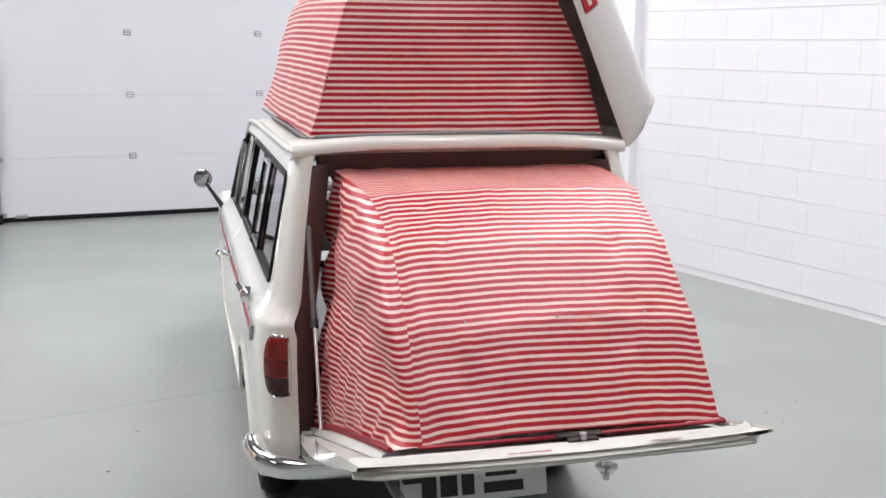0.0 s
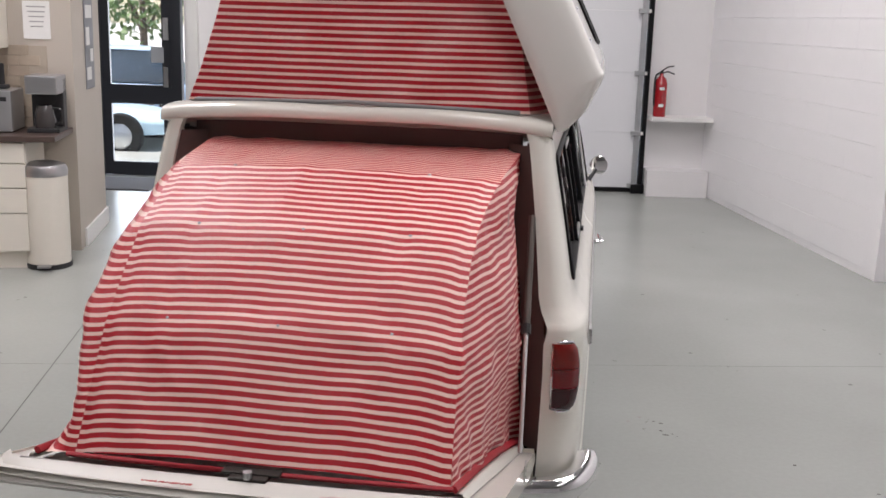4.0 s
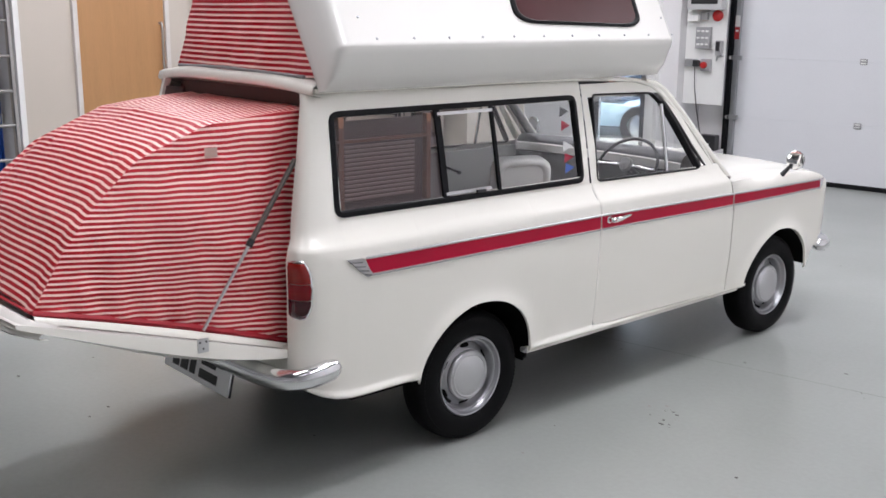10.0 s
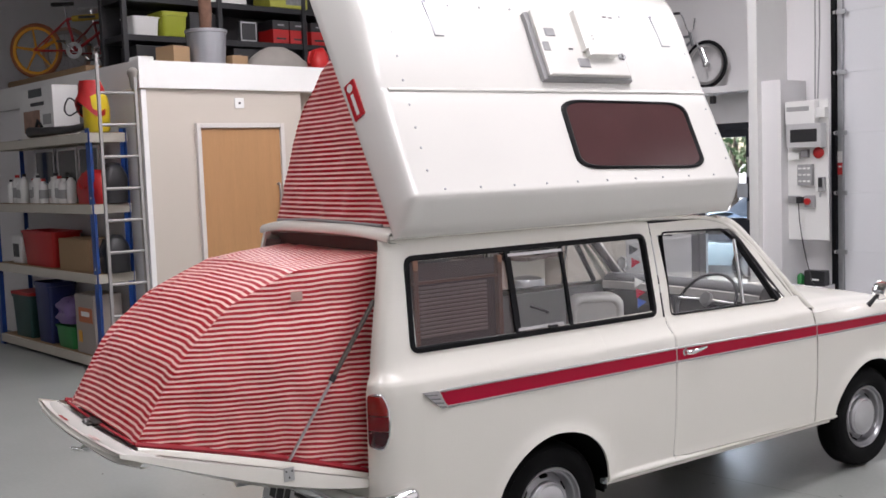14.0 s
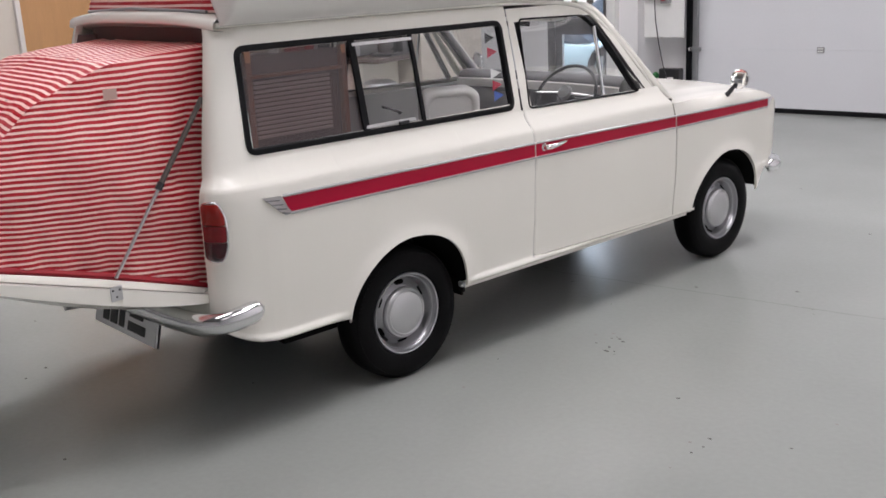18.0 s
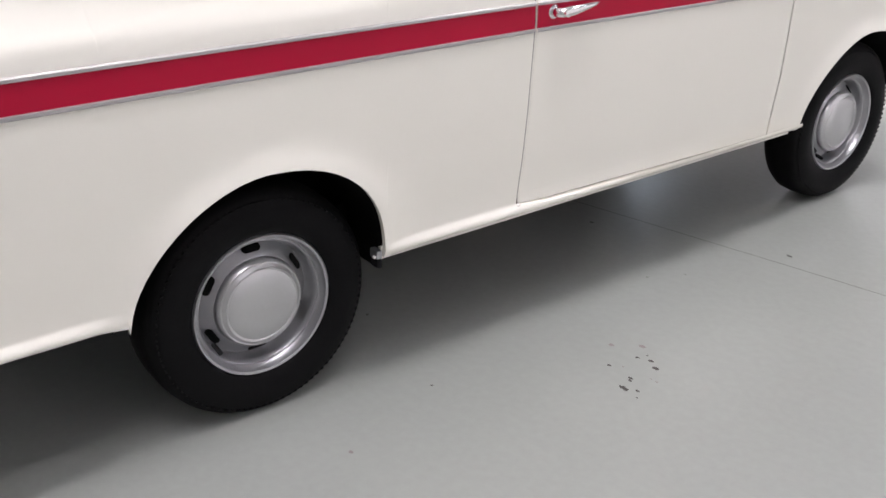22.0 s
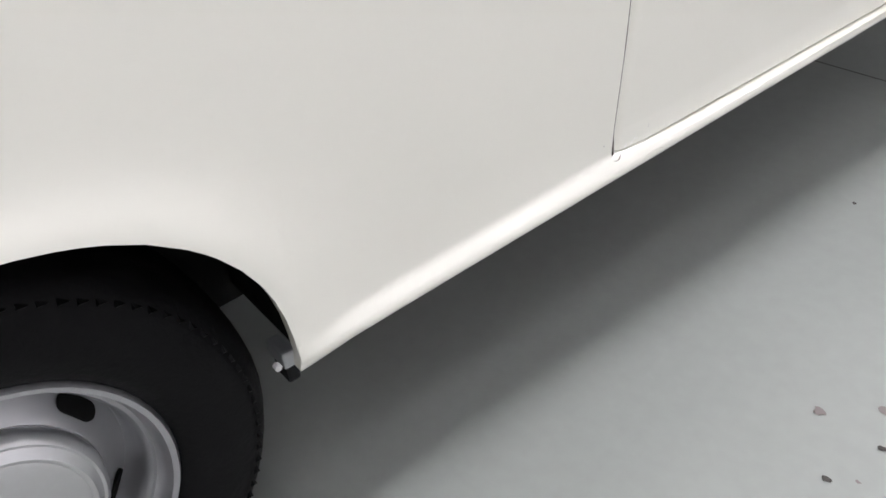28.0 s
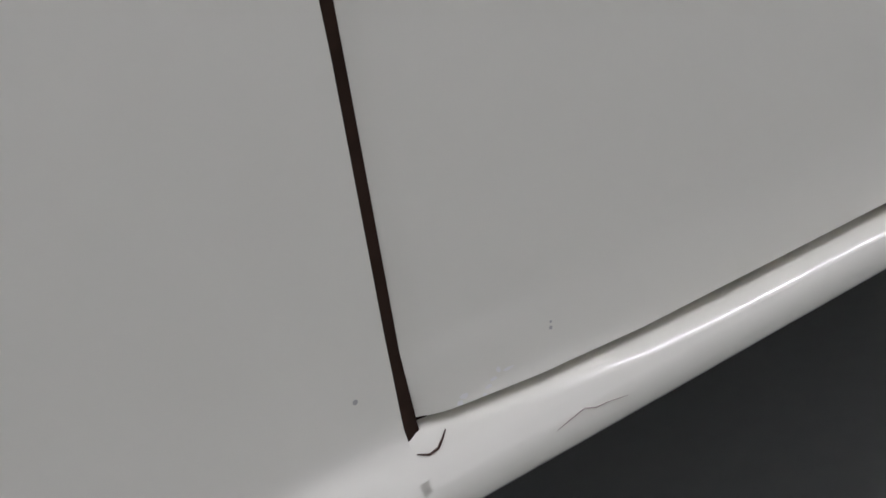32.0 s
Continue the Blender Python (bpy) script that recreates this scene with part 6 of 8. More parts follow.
for dy, dz, w, h in ((0.0, 0.24, 0.26, 0.10), (-0.06, 0.05, 0.14, 0.14), (0.08, -0.1, 0.12, 0.1), (-0.05, -0.24, 0.18, 0.1)):
    part("picture", box(0.002, w, h, 0.006, dy, dz), PAPER, poster)


# things on the worktop
def plant(m, label, size=1.0, pot_mat=WHITE, leaves=60, seed=1, pot=1.0):
    rng = random.Random(seed)
    p = thing("potted_plant", label, "plant", m)
    part("pot", lathe([(r * pot, h * pot) for r, h in ((0.0, 0.0), (0.050, 0.0), (0.068, 0.12), (0.070, 0.13), (0.062, 0.13), (0.058, 0.11), (0.0, 0.11))], 24), pot_mat, p, smooth=40)
    bm = bmesh.new()
    for k in range(leaves):
        a, lean, ln = rng.uniform(0, 6.28), rng.uniform(0.15, 1.7), rng.uniform(0.10, 0.24) * size
        d = Vector((math.cos(a) * lean, math.sin(a) * lean, 1.0)).normalized()
        w = Vector((-math.sin(a), math.cos(a), 0)) * 0.024 * size
        p0 = Vector((math.cos(a), math.sin(a), 0)) * 0.02 * size + Vector((0, 0, 0.11 * pot + rng.uniform(0, 0.05)))
        pts = []
        for s, f in ((0, 0.15), (0.35, 0.8), (0.65, 1.0), (0.85, 0.6), (1.0, 0.05)):
            c = p0 + d * ln * s - Vector((0, 0, 0.35 * lean * ln * s * s)) + Vector((math.cos(a), math.sin(a), 0)) * 0.15 * ln * s * s
            pts.append([c - w * f, c + w * f])
        loft(pts, bm=bm)
    tagged(part("foliage", bm, LEAF, p), kind="stuff")
    return p


plant(KIT @ pose(1.02, 0.50, 0.945), "green leafy plant in a white pot", 1.25, WHITE, 85, pot=0.95)
KETTLE_RED = material("dark_red_enamel", (0.17, 0.006, 0.012), 0.14, coat=0.6, vary=0.05)
kettle = thing("kettle", "shiny red enamel kettle with a black handle", "kettle", KIT @ pose(1.36, 0.38, 0.945))
part("body", lathe([(0.0, 0.0), (0.095, 0.0), (0.100, 0.02), (0.094, 0.08), (0.075, 0.15), (0.055, 0.19), (0.03, 0.205), (0.0, 0.21)], 28), KETTLE_RED, kettle, smooth=50)
part("handle", tube(smooth_path([(-0.05, 0, 0.19), (-0.02, 0, 0.245), (0.04, 0, 0.25), (0.09, 0, 0.20)], 4), 0.011, 8), BLACK, kettle, smooth=60)
part("spout", tube([(-0.07, 0, 0.13), (-0.12, 0, 0.185)], [0.02, 0.012], 10), KETTLE_RED, kettle)
part("knob", lathe([(0.012, 0), (0.016, 0.012), (0.0, 0.02)], 12, pose(0, 0, 0.207)), BLACK, kettle)
can = thing("storage_canister", "red enamel storage canister", "canister", KIT @ pose(1.50, 0.44, 0.945), "red canisters")
part("body", lathe([(0.0, 0), (0.048, 0), (0.050, 0.01), (0.048, 0.105)], 20), RED_GLOSS, can, smooth=40)
part("lid", lathe([(0.050, 0.105), (0.050, 0.12), (0.012, 0.125), (0.010, 0.14), (0.0, 0.14)], 20), RED_GLOSS, can, smooth=40)
for x, y in ((1.61, 0.44), (1.71, 0.46)):
    copy_thing(can, KIT @ pose(x, y, 0.945))
micro = thing("microwave", "silver microwave oven with a black glass door", "microwave", KIT @ pose(2.01, 0.34, 0.945))
part("case", box(0.50, 0.36, 0.285, 0, 0, 0.150, 0.008), SILVER, micro)
part("door_glass", box(0.29, 0.006, 0.19, -0.055, -0.181, 0.15, 0.002), BLACK, micro)
part("display", box(0.07, 0.006, 0.03, 0.185, -0.181, 0.235), BLACK, micro)
part("button", box(0.06, 0.006, 0.006, 0.185, -0.181, 0.17), GREY, micro)
phone = thing("cordless_phone", "black cordless phone in its cradle", "phone", KIT @ pose(2.15, 0.36, 1.238))
part("cradle", box(0.10, 0.09, 0.03, 0, 0, 0.015, 0.01), BLACK, phone)
part("handset", box(0.05, 0.03, 0.16, 0, 0.01, 0.10, 0.01), BLACK, phone)
coffee = thing("coffee_machine", "steel and black filter coffee machine with a glass jug", "coffee machine", KIT @ pose(2.46, 0.30, 0.945))
part("back_body", box(0.22, 0.12, 0.38, 0, 0.12, 0.19, 0.012), BLACK, coffee)
part("brew_head", box(0.22, 0.30, 0.13, 0, 0.03, 0.335, 0.012), STAINLESS, coffee)
part("hot_plate", box(0.22, 0.30, 0.03, 0, 0.03, 0.015, 0.006), BLACK, coffee)
part("jug", lathe([(0.0, 0.03), (0.07, 0.03), (0.078, 0.08), (0.06, 0.16), (0.05, 0.19), (0.0, 0.19)], 20, pose(0, -0.03, 0)), material("dark_coffee_glass", (0.05, 0.045, 0.045), 0.1, coat=0.5), coffee, smooth=50)
part("jug_handle", tube(smooth_path([(0.06, -0.06, 0.17), (0.12, -0.08, 0.16), (0.12, -0.08, 0.08), (0.07, -0.05, 0.06)], 4), 0.009, 8), BLACK, coffee)
toaster = thing("toaster", "red enamel toaster on the kitchen worktop", "toaster", KIT @ pose(-0.04, 0.30, 0.945))
part("shell", box(0.22, 0.16, 0.165, 0, 0, 0.0825, 0.03, 3), RED_GLOSS, toaster, smooth=60)
part("slots", box(0.16, 0.05, 0.01, 0, 0, 0.163), BLACK, toaster)
jug = thing("red_jug", "small red enamel jug", "jug", KIT @ pose(-0.255, 0.24, 0.945))
part("body", lathe([(0.0, 0), (0.055, 0), (0.065, 0.06), (0.055, 0.14), (0.05, 0.16), (0.0, 0.16)], 20), RED_GLOSS, jug, smooth=50)
part("handle", tube(smooth_path([(0.055, 0, 0.13), (0.10, 0, 0.12), (0.10, 0, 0.05), (0.06, 0, 0.04)], 3), 0.007, 8), RED_GLOSS, jug)
soap = thing("soap_bottle", "dark soap dispenser bottle", "bottle", KIT @ pose(0.06, 0.48, 0.945))
part("body", lathe([(0.0, 0), (0.03, 0), (0.032, 0.10), (0.012, 0.13), (0.012, 0.15), (0.0, 0.15)], 16), GREY, soap, smooth=40)
part("pump", tube([(0, 0, 0.15), (0, 0, 0.18), (0, -0.03, 0.18)], 0.005, 6), BLACK, soap)
towel_rows = []
for i in range(9):
    f = i / 8
    towel_rows.append([(0.22 + 0.24 * (s - 0.5) * (0.8 + 0.45 * f) + 0.02 * math.sin(7 * s + f), -0.016 - 0.014 * math.sin(14 * s + 2 * f) - 0.01 * f, 0.905 - (0.36 + 0.10 * s) * f) for s in np.linspace(0, 1, 19)])
solid("tea_towel", loft(towel_rows), material("pale_blue_towel", (0.36, 0.50, 0.55), 0.9, vary=0.12, scale=20), "pale blue tea towel hung over the unit door", "towel", KIT, smooth=70)
socket = thing("wall_socket", "white double wall socket on the tiles", "socket", KIT @ pose(1.40, 0.597, 1.23))
part("plate", box(0.15, 0.012, 0.09, 0, 0, 0, 0.003), WHITE, socket)
switch = thing("light_switch", "white light switch on the tiled wall", "switch", KIT @ pose(-0.324, 0.18, 1.20))
part("plate", box(0.012, 0.09, 0.09, 0, 0, 0, 0.003), WHITE, switch)
bin_ = thing("pedal_bin", "cream pedal bin with a steel lid", "bin", KIT @ pose(2.47, 0.12, 0))
part("body", lathe([(0.0, 0.02), (0.145, 0.02), (0.150, 0.05), (0.150, 0.66)], 32), CREAM_DOOR, bin_, smooth=40)
part("lid", lathe([(0.153, 0.66), (0.155, 0.70), (0.14, 0.735), (0.09, 0.755), (0.0, 0.762)], 32), STAINLESS, bin_, smooth=40)
part("foot_ring", lathe([(0.155, 0.0), (0.157, 0.03), (0.150, 0.035)], 32), BLACK, bin_)
part("pedal", box(0.09, 0.05, 0.015, 0, -0.17, 0.03, 0.004), STAINLESS, bin_)

# glazed door to the yard
gd = thing("door_2", "anthracite framed glazed door looking onto the yard", "door", ROOM @ pose(-0.115, 0, 0), kind="structure")
for u in (-3.60, -2.72):
    part("outer_jamb", box(0.11, 0.12, 2.15, u, 7.64, 1.075, 0.004), DARK_FRAME, gd)
part("outer_head", box(0.99, 0.12, 0.08, -3.16, 7.64, 2.11, 0.004), DARK_FRAME, gd)
for u in (-3.505, -2.83):
    part("stile", box(0.10, 0.05, 2.05, u, 7.63, 1.035, 0.004), DARK_FRAME, gd)
for z, h in ((0.08, 0.15), (0.905, 0.21), (2.03, 0.10)):
    part("rail", box(0.60, 0.05, h, -3.165, 7.63, z, 0.004), DARK_FRAME, gd)
for z0, z1 in ((0.155, 0.80), (1.01, 1.98)):
    part("pane", box(0.60, 0.008, z1 - z0, -3.165, 7.635, (z0 + z1) / 2), GLASS, gd).visible_shadow = False
part("lever_plate", box(0.05, 0.02, 0.22, -2.84, 7.59, 1.10, 0.004), STAINLESS, gd)
part("notice", box(0.14, 0.004, 0.17, -2.93, 7.60, 1.34), material("grey_notice", (0.4, 0.42, 0.44), 0.5), gd)
part("key_pad", box(0.06, 0.02, 0.24, -2.83, 7.595, 1.62, 0.004), GREY, gd)
solid("door_mat", box(0.75, 0.75, 0.014, -3.26, 6.98, 0.007, 0.004), material("grey_mat", (0.10, 0.10, 0.105), 0.95, fine=0.2), "dark grey door mat", "mat", ROOM)
# column, electrical board and ledges
room_box("column", -2.55, -2.44, 6.93, 7.58, 0, CEILING, WHITE, "white boxed steel column", "column")
room_box("column_casing", -2.44, -2.21, 7.02, 7.58, 0, 2.57, WALL_MAT, "white cable casing", "casing")
board = thing("electrical_board", "white board with meters, breakers and switches", "switchboard", ROOM @ pose(0.058, -0.092, 0))
part("backing", box(0.48, 0.02, 1.52, -2.04, 7.27, 1.57, 0.004), WHITE, board)
items = [(-2.07, 2.20, 0.34, 0.24, 0.11, WHITE), (-2.09, 2.24, 0.26, 0.05, 0.115, GREY), (-1.85, 2.19, 0.10, 0.11, 0.07, WHITE), (-2.02, 1.95, 0.40, 0.26, 0.12, material("pale_grey_case", (0.50, 0.50, 0.50), 0.4)), (-2.02, 1.95, 0.31, 0.14, 0.125, BLACK), (-2.17, 1.73, 0.13, 0.07, 0.07, WHITE), (-2.05, 1.755, 0.08, 0.08, 0.05, GREY), (-2.045, 1.525, 0.165, 0.23, 0.06, GREY), (-1.86, 1.42, 0.07, 0.16, 0.05, GREY), (-1.865, 1.44, 0.04, 0.10, 0.07, BLACK), (-2.18, 1.255, 0.14, 0.085, 0.04, STEEL), (-2.11, 1.25, 0.06, 0.07, 0.07, BLACK), (-2.00, 1.235, 0.11, 0.13, 0.05, material("switch_grey", (0.35, 0.35, 0.36), 0.4))]
for u, z, w, h, d, mt in items:
    part("unit", box(w, d, h, u, 7.26 - d / 2, z, 0.006), mt, board)
for r in range(3):
    for c in range(3):
        part("breaker", box(0.034, 0.012, 0.020, -2.095 + 0.05 * c, 7.197, 1.595 - 0.07 * r, 0.003), WHITE, board)
part("stop_button", lathe([(0.055, 0), (0.060, 0.03), (0.045, 0.045), (0.0, 0.05)], 20, pose(-1.90, 7.26, 1.76, 90, 0, 0)), SCARLET, board, "large red stop button", 40)
part("red_button", lathe([(0.035, 0), (0.035, 0.03), (0.0, 0.035)], 16, pose(-2.01, 7.21, 1.235, 90, 0, 0)), SCARLET, board, "", 40)
part("key_tag", box(0.012, 0.006, 0.05, -1.86, 7.19, 1.31), STEEL, board)
part("lead", tube(smooth_path([(-2.11, 7.19, 1.22), (-2.09, 7.18, 1.0), (-2.05, 7.2, 0.7), (-1.93, 7.15, 0.36), (-1.80, 7.2, 0.08)], 5), 0.006, 6), BLACK, board, "black hanging lead")
for du in (0.0, 0.05):
    part("riser", tube([(-1.94 + du * 0.6, 7.25, 2.34), (-1.96 + du, 7.3, 3.0), (-1.99 + du, 7.35, CEILING - 0.02)], 0.008, 6), GREY, board)
room_box("ledge_left", -2.21, -1.82, 7.12, 7.58, 0, 0.30, WALL_MAT, "low white ledge", "ledge")
kit = thing("tool_case", "black plastic tool case with pale lettering blocked out", "case", put(-1.93, 7.26, 0.30))
part("shell", box(0.24, 0.12, 0.17, 0, 0, 0.085, 0.012), BLACK, kit)
part("label_bar", box(0.09, 0.003, 0.02, 0.01, -0.062, 0.07), PAPER, kit)
solid("green_bottle", lathe([(0.0, 0.0), (0.04, 0.0), (0.04, 0.09), (0.015, 0.12), (0.0, 0.12)], 14), GREEN, "small green bottle lying by the ledge", "bottle", put(-2.14, 7.30, 0.30), smooth=40)
room_box("ledge_right", 2.34, 3.0, 7.28, 7.58, 0, 0.28, WALL_MAT, "low white ledge", "ledge")
room_box("shelf_right", 2.34, 3.0, 7.26, 7.58, 0.82, 0.86, WHITE, "white shelf in the wall recess", "shelf")
ext = thing("fire_extinguisher", "red fire extinguisher with a black handle", "extinguisher", put(2.44, 7.40, 0.86))
part("cylinder", lathe([(0.0, 0.0), (0.065, 0.0), (0.068, 0.02), (0.068, 0.34), (0.055, 0.40), (0.022, 0.43), (0.02, 0.46), (0.0, 0.46)], 24), RED_GLOSS, ext, smooth=45)
part("valve", tube([(0, 0, 0.45), (0, 0, 0.49)], 0.016, 8), BLACK, ext)
part("lever", tube([(-0.01, 0, 0.48), (0.06, -0.02, 0.53), (0.12, -0.02, 0.54)], 0.008, 6), BLACK, ext)
part("carry_handle", tube([(0.0, 0, 0.46), (0.06, -0.02, 0.48), (0.13, -0.02, 0.455)], 0.008, 6), BLACK, ext)
part("hose", tube(smooth_path([(-0.02, -0.02, 0.47), (-0.07, -0.03, 0.42), (-0.075, -0.03, 0.25), (-0.07, -0.03, 0.12)], 4), 0.011, 8), BLACK, ext)
for z in (0.12, 0.30):
    part("label_bar", box(0.05, 0.004, 0.03, 0.0, -0.068, z), PAPER, ext)
# ceiling light bodies
for u, v, share in LIGHTS:
    cl = thing("ceiling_light", "long white ceiling light with a pale diffuser", "ceiling light", put(u, v, CEILING), "ceiling lights")
    part("housing", box(0.56, 1.96, 0.06, 0, 0, -0.08, 0.01), WHITE, cl)
    for s in (-1, 1):
        part("hanger", box(0.02, 0.02, 0.06, 0, s * 0.8, -0.025), STEEL, cl)


# ---- storage racking beside the box room ----
rack = thing("storage_rack", "blue and cream steel storage rack filled with boxes", "shelf", ROOM)
LEVELS = (0.12, 0.90, 1.54, 2.19)
for u in (-7.95, -5.40):
    for v in (0.58, 0.93):
        bm = box(0.085 if v < 0.7 else 0.05, 0.006, 2.23, u, v - 0.008 if v < 0.7 else v, 1.115, 0.001)
        box(0.006, 0.045, 2.23, u + (0.022 if u < -6 else -0.022), v + (0.02 if v < 0.7 else -0.02), 1.115, bm=bm)
        up = part("upright", bm, BLUE_STEEL, rack, "blue steel upright")
        for z in (0.95, 1.6, 2.14, 2.18):
            part("slot", box(0.008, 0.004, 0.02, u, v - 0.012 if v < 0.7 else v + 0.004, z), PAPER, up)
for z in LEVELS:
    for v in (0.575, 0.935):
        part("beam", box(2.55, 0.03, 0.085, -6.66, v, z - 0.045, 0.004), BEAM, rack)
    for u in (-7.93, -5.40):
        part("end_beam", box(0.03, 0.33, 0.085, u, 0.755, z - 0.045, 0.004), BEAM, rack)
    part("shelf_board", box(2.52, 0.33, 0.014, -6.66, 0.755, z - 0.004), CARD, rack)


def carton(name, label, u, v, z, w, d, h, mat, turn=0.0, flaps=True):
    """A closed box with top flaps and a taped seam."""
    ob = thing(name, label, "box", put(u, v, z, turn))
    part("carton_body", box(w, d, h, 0, 0, h / 2, 0.006), mat, ob)
    if flaps:
        for s in (-1, 1):
            part("flap", box(w - 0.012, d / 2 - 0.004, 0.005, 0, s * d / 4, h + 0.003, 0.001), mat, ob)
        part("tape", box(w * 1.004, 0.045, 0.002, 0, 0, h + 0.0075), material("brown_tape", (0.34, 0.24, 0.14), 0.3), ob)
    return ob


def tub(name, label, u, v, z, w, d, h, mat, lid_mat=None, turn=0.0):
    """A plastic tub, wider at its rim, with an edge and perhaps a lid."""
    ob = thing(name, label, "box", put(u, v, z, turn))
    rings = []
    for f, hh in ((0.86, 0.0), (0.88, 0.01), (0.98, h * 0.93), (1.04, h * 0.935), (1.04, h), (0.98, h), (0.96, h * 0.96), (0.85, 0.02)):
        rings.append([(x * f, y * f, hh) for x, y in rounded(w, d, min(w, d) * 0.12, 3)])
    part("tub_body", loft(rings, closed=True, caps=True), mat, ob, smooth=40)
    if lid_mat:
        part("tub_lid", prism(rounded(w * 1.06, d * 1.06, min(w, d) * 0.12, 3), 0.03, pose(0, 0, h), bevel=0.006), lid_mat, ob)
    return ob


def bottle(u, v, z, r, h, mat, cap):
    ob = thing("bottle", "white plastic bottle standing on the rack shelf", "bottle", put(u, v, z), group="bottles on the rack")
    part("bottle_body", lathe([(0.0, 0.0), (r * 0.95, 0.0), (r, 0.01), (r, h * 0.70), (r * 0.9, h * 0.78), (r * 0.4, h * 0.88), (r * 0.38, h * 0.92)], 16), mat, ob, smooth=40)
    part("bottle_cap", lathe([(r * 0.45, h * 0.90), (r * 0.45, h), (0.0, h)], 12), cap, ob, smooth=40)
    part("bottle_label", lathe([(r * 1.01, h * 0.2), (r * 1.01, h * 0.55)], 16), PAPER if cap is BLACK else GREY, ob)


rnd = random.Random(4)
for k in range(13):
    bottle(-7.55 + 0.122 * k + rnd.uniform(-0.01, 0.01), 0.66 + rnd.uniform(-0.02, 0.05), LEVELS[2] + 0.004, rnd.uniform(0.042, 0.055), rnd.uniform(0.24, 0.31), WHITE, (BLACK, SCARLET, WHITE)[k % 3])


def soft_bag(name, label, u, v, z, w, d, h, mat, sag=0.12, seed=1):
    """A slumped cloth bag with creases."""
    ob = thing(name, label, "bag", put(u, v, z))
    rings = []
    for i in range(9):
        f = i / 8
        s = (1 - max(0, f - 0.55) ** 2 * 2.2) * (0.93 + 0.07 * math.sin(math.pi * f))
        ring = []
        for x, y in rounded(w, d, min(w, d) * 0.38, 5):
            c = 1 + sag * noise.noise(Vector((x * 6 + seed, y * 6, f * 4)))
            ring.append((x * s * c, y * s * c, h * f * (1 + 0.10 * noise.noise(Vector((x * 4, y * 4, seed))))))
        rings.append(ring)
    part("bag_body", loft(rings, closed=True, caps=True), mat, ob, smooth=70)
    part("bag_strap", tube(smooth_path([(-w * 0.25, -d * 0.3, h * 0.92), (-w * 0.15, -d * 0.5, h * 0.6), (w * 0.1, -d * 0.52, h * 0.45), (w * 0.25, -d * 0.3, h * 0.92)], 4), 0.010, 6, flat=0.4), mat, ob)
    return ob


soft_bag("holdall", "red cloth holdall on the rack shelf", -5.60, 0.74, LEVELS[2] + 0.004, 0.50, 0.30, 0.31, SCARLET, seed=3)
soft_bag("black_bag", "black bag pushed against the rack end", -5.40, 0.80, LEVELS[2] + 0.004, 0.16, 0.24, 0.36, BLACK, seed=9)
FRAME_DARK = material("dark_picture_glass", (0.02, 0.025, 0.02), 0.1, vary=0.4, scale=9)
for k, (u, w) in enumerate(((-7.2, 0.5), (-6.62, 0.46), (-6.1, 0.44))):
    pic = thing("framed_panel", "dark glazed panel in a thin pale frame leaning on the rack", "frame", put(u, 0.88, LEVELS[2] + 0.004), group="framed panels on the rack")
    part("glass_front", box(w, 0.008, 0.52, 0, 0, 0.27, 0.002), FRAME_DARK, pic)
    for s in (-1, 1):
        part("frame_side", box(0.03, 0.02, 0.55, s * w / 2, 0, 0.275, 0.003), ALLOY, pic)
        part("frame_rail", box(w - 0.03, 0.02, 0.025, 0, 0, 0.275 + s * 0.26, 0.003), ALLOY, pic)
# shelf below
jug = thing("jug", "white plastic jug with a dark label", "jug", put(-7.48, 0.72, LEVELS[1] + 0.004))
part("jug_body", box(0.26, 0.20, 0.30, 0, 0, 0.15, 0.03, 3), WHITE, jug, smooth=50)
part("jug_neck", lathe([(0.03, 0.29), (0.03, 0.34), (0.0, 0.34)], 12), BLACK, jug)
part("jug_label", box(0.16, 0.004, 0.14, 0, -0.101, 0.14), BLACK, jug)
part("jug_handle", tube(smooth_path([(0.05, 0, 0.29), (0.10, 0, 0.36), (0.12, 0, 0.28)], 4), 0.012, 8), WHITE, jug)
tub("storage_crate", "red plastic crate on the rack shelf", -6.84, 0.75, LEVELS[1] + 0.004, 0.84, 0.30, 0.36, SCARLET)
carton("cardboard_box", "brown cardboard box beside a red crate", -5.95, 0.75, LEVELS[1] + 0.004, 0.68, 0.30, 0.30, CARD)
soft_bag("black_bag", "black cloth bag beside the cardboard box", -5.43, 0.78, LEVELS[1] + 0.004, 0.22, 0.26, 0.34, BLACK, seed=5)
# bottom shelf
tub("storage_box", "dark green storage box with a red lid", -7.42, 0.75, LEVELS[0] + 0.004, 0.50, 0.30, 0.45, material("dark_green_plastic", (0.012, 0.05, 0.045), 0.4), SCARLET)
tub("storage_box", "tall navy blue storage box", -6.82, 0.75, LEVELS[0] + 0.004, 0.40, 0.30, 0.62, NAVY)
tub("storage_crate", "green plastic crate under a purple bag", -6.30, 0.74, LEVELS[0] + 0.004, 0.42, 0.28, 0.22, GREEN)
soft_bag("carrier_bag", "crumpled purple carrier bag on a green crate", -6.36, 0.74, LEVELS[0] + 0.236, 0.34, 0.26, 0.26, material("purple_film", (0.20, 0.13, 0.30), 0.35, vary=0.2), 0.4, seed=7)
c = carton("appliance_carton", "grey carton with orange and yellow labels", -5.78, 0.74, LEVELS[0] + 0.004, 0.42, 0.28, 0.56, material("grey_carton", (0.34, 0.30, 0.27), 0.6))
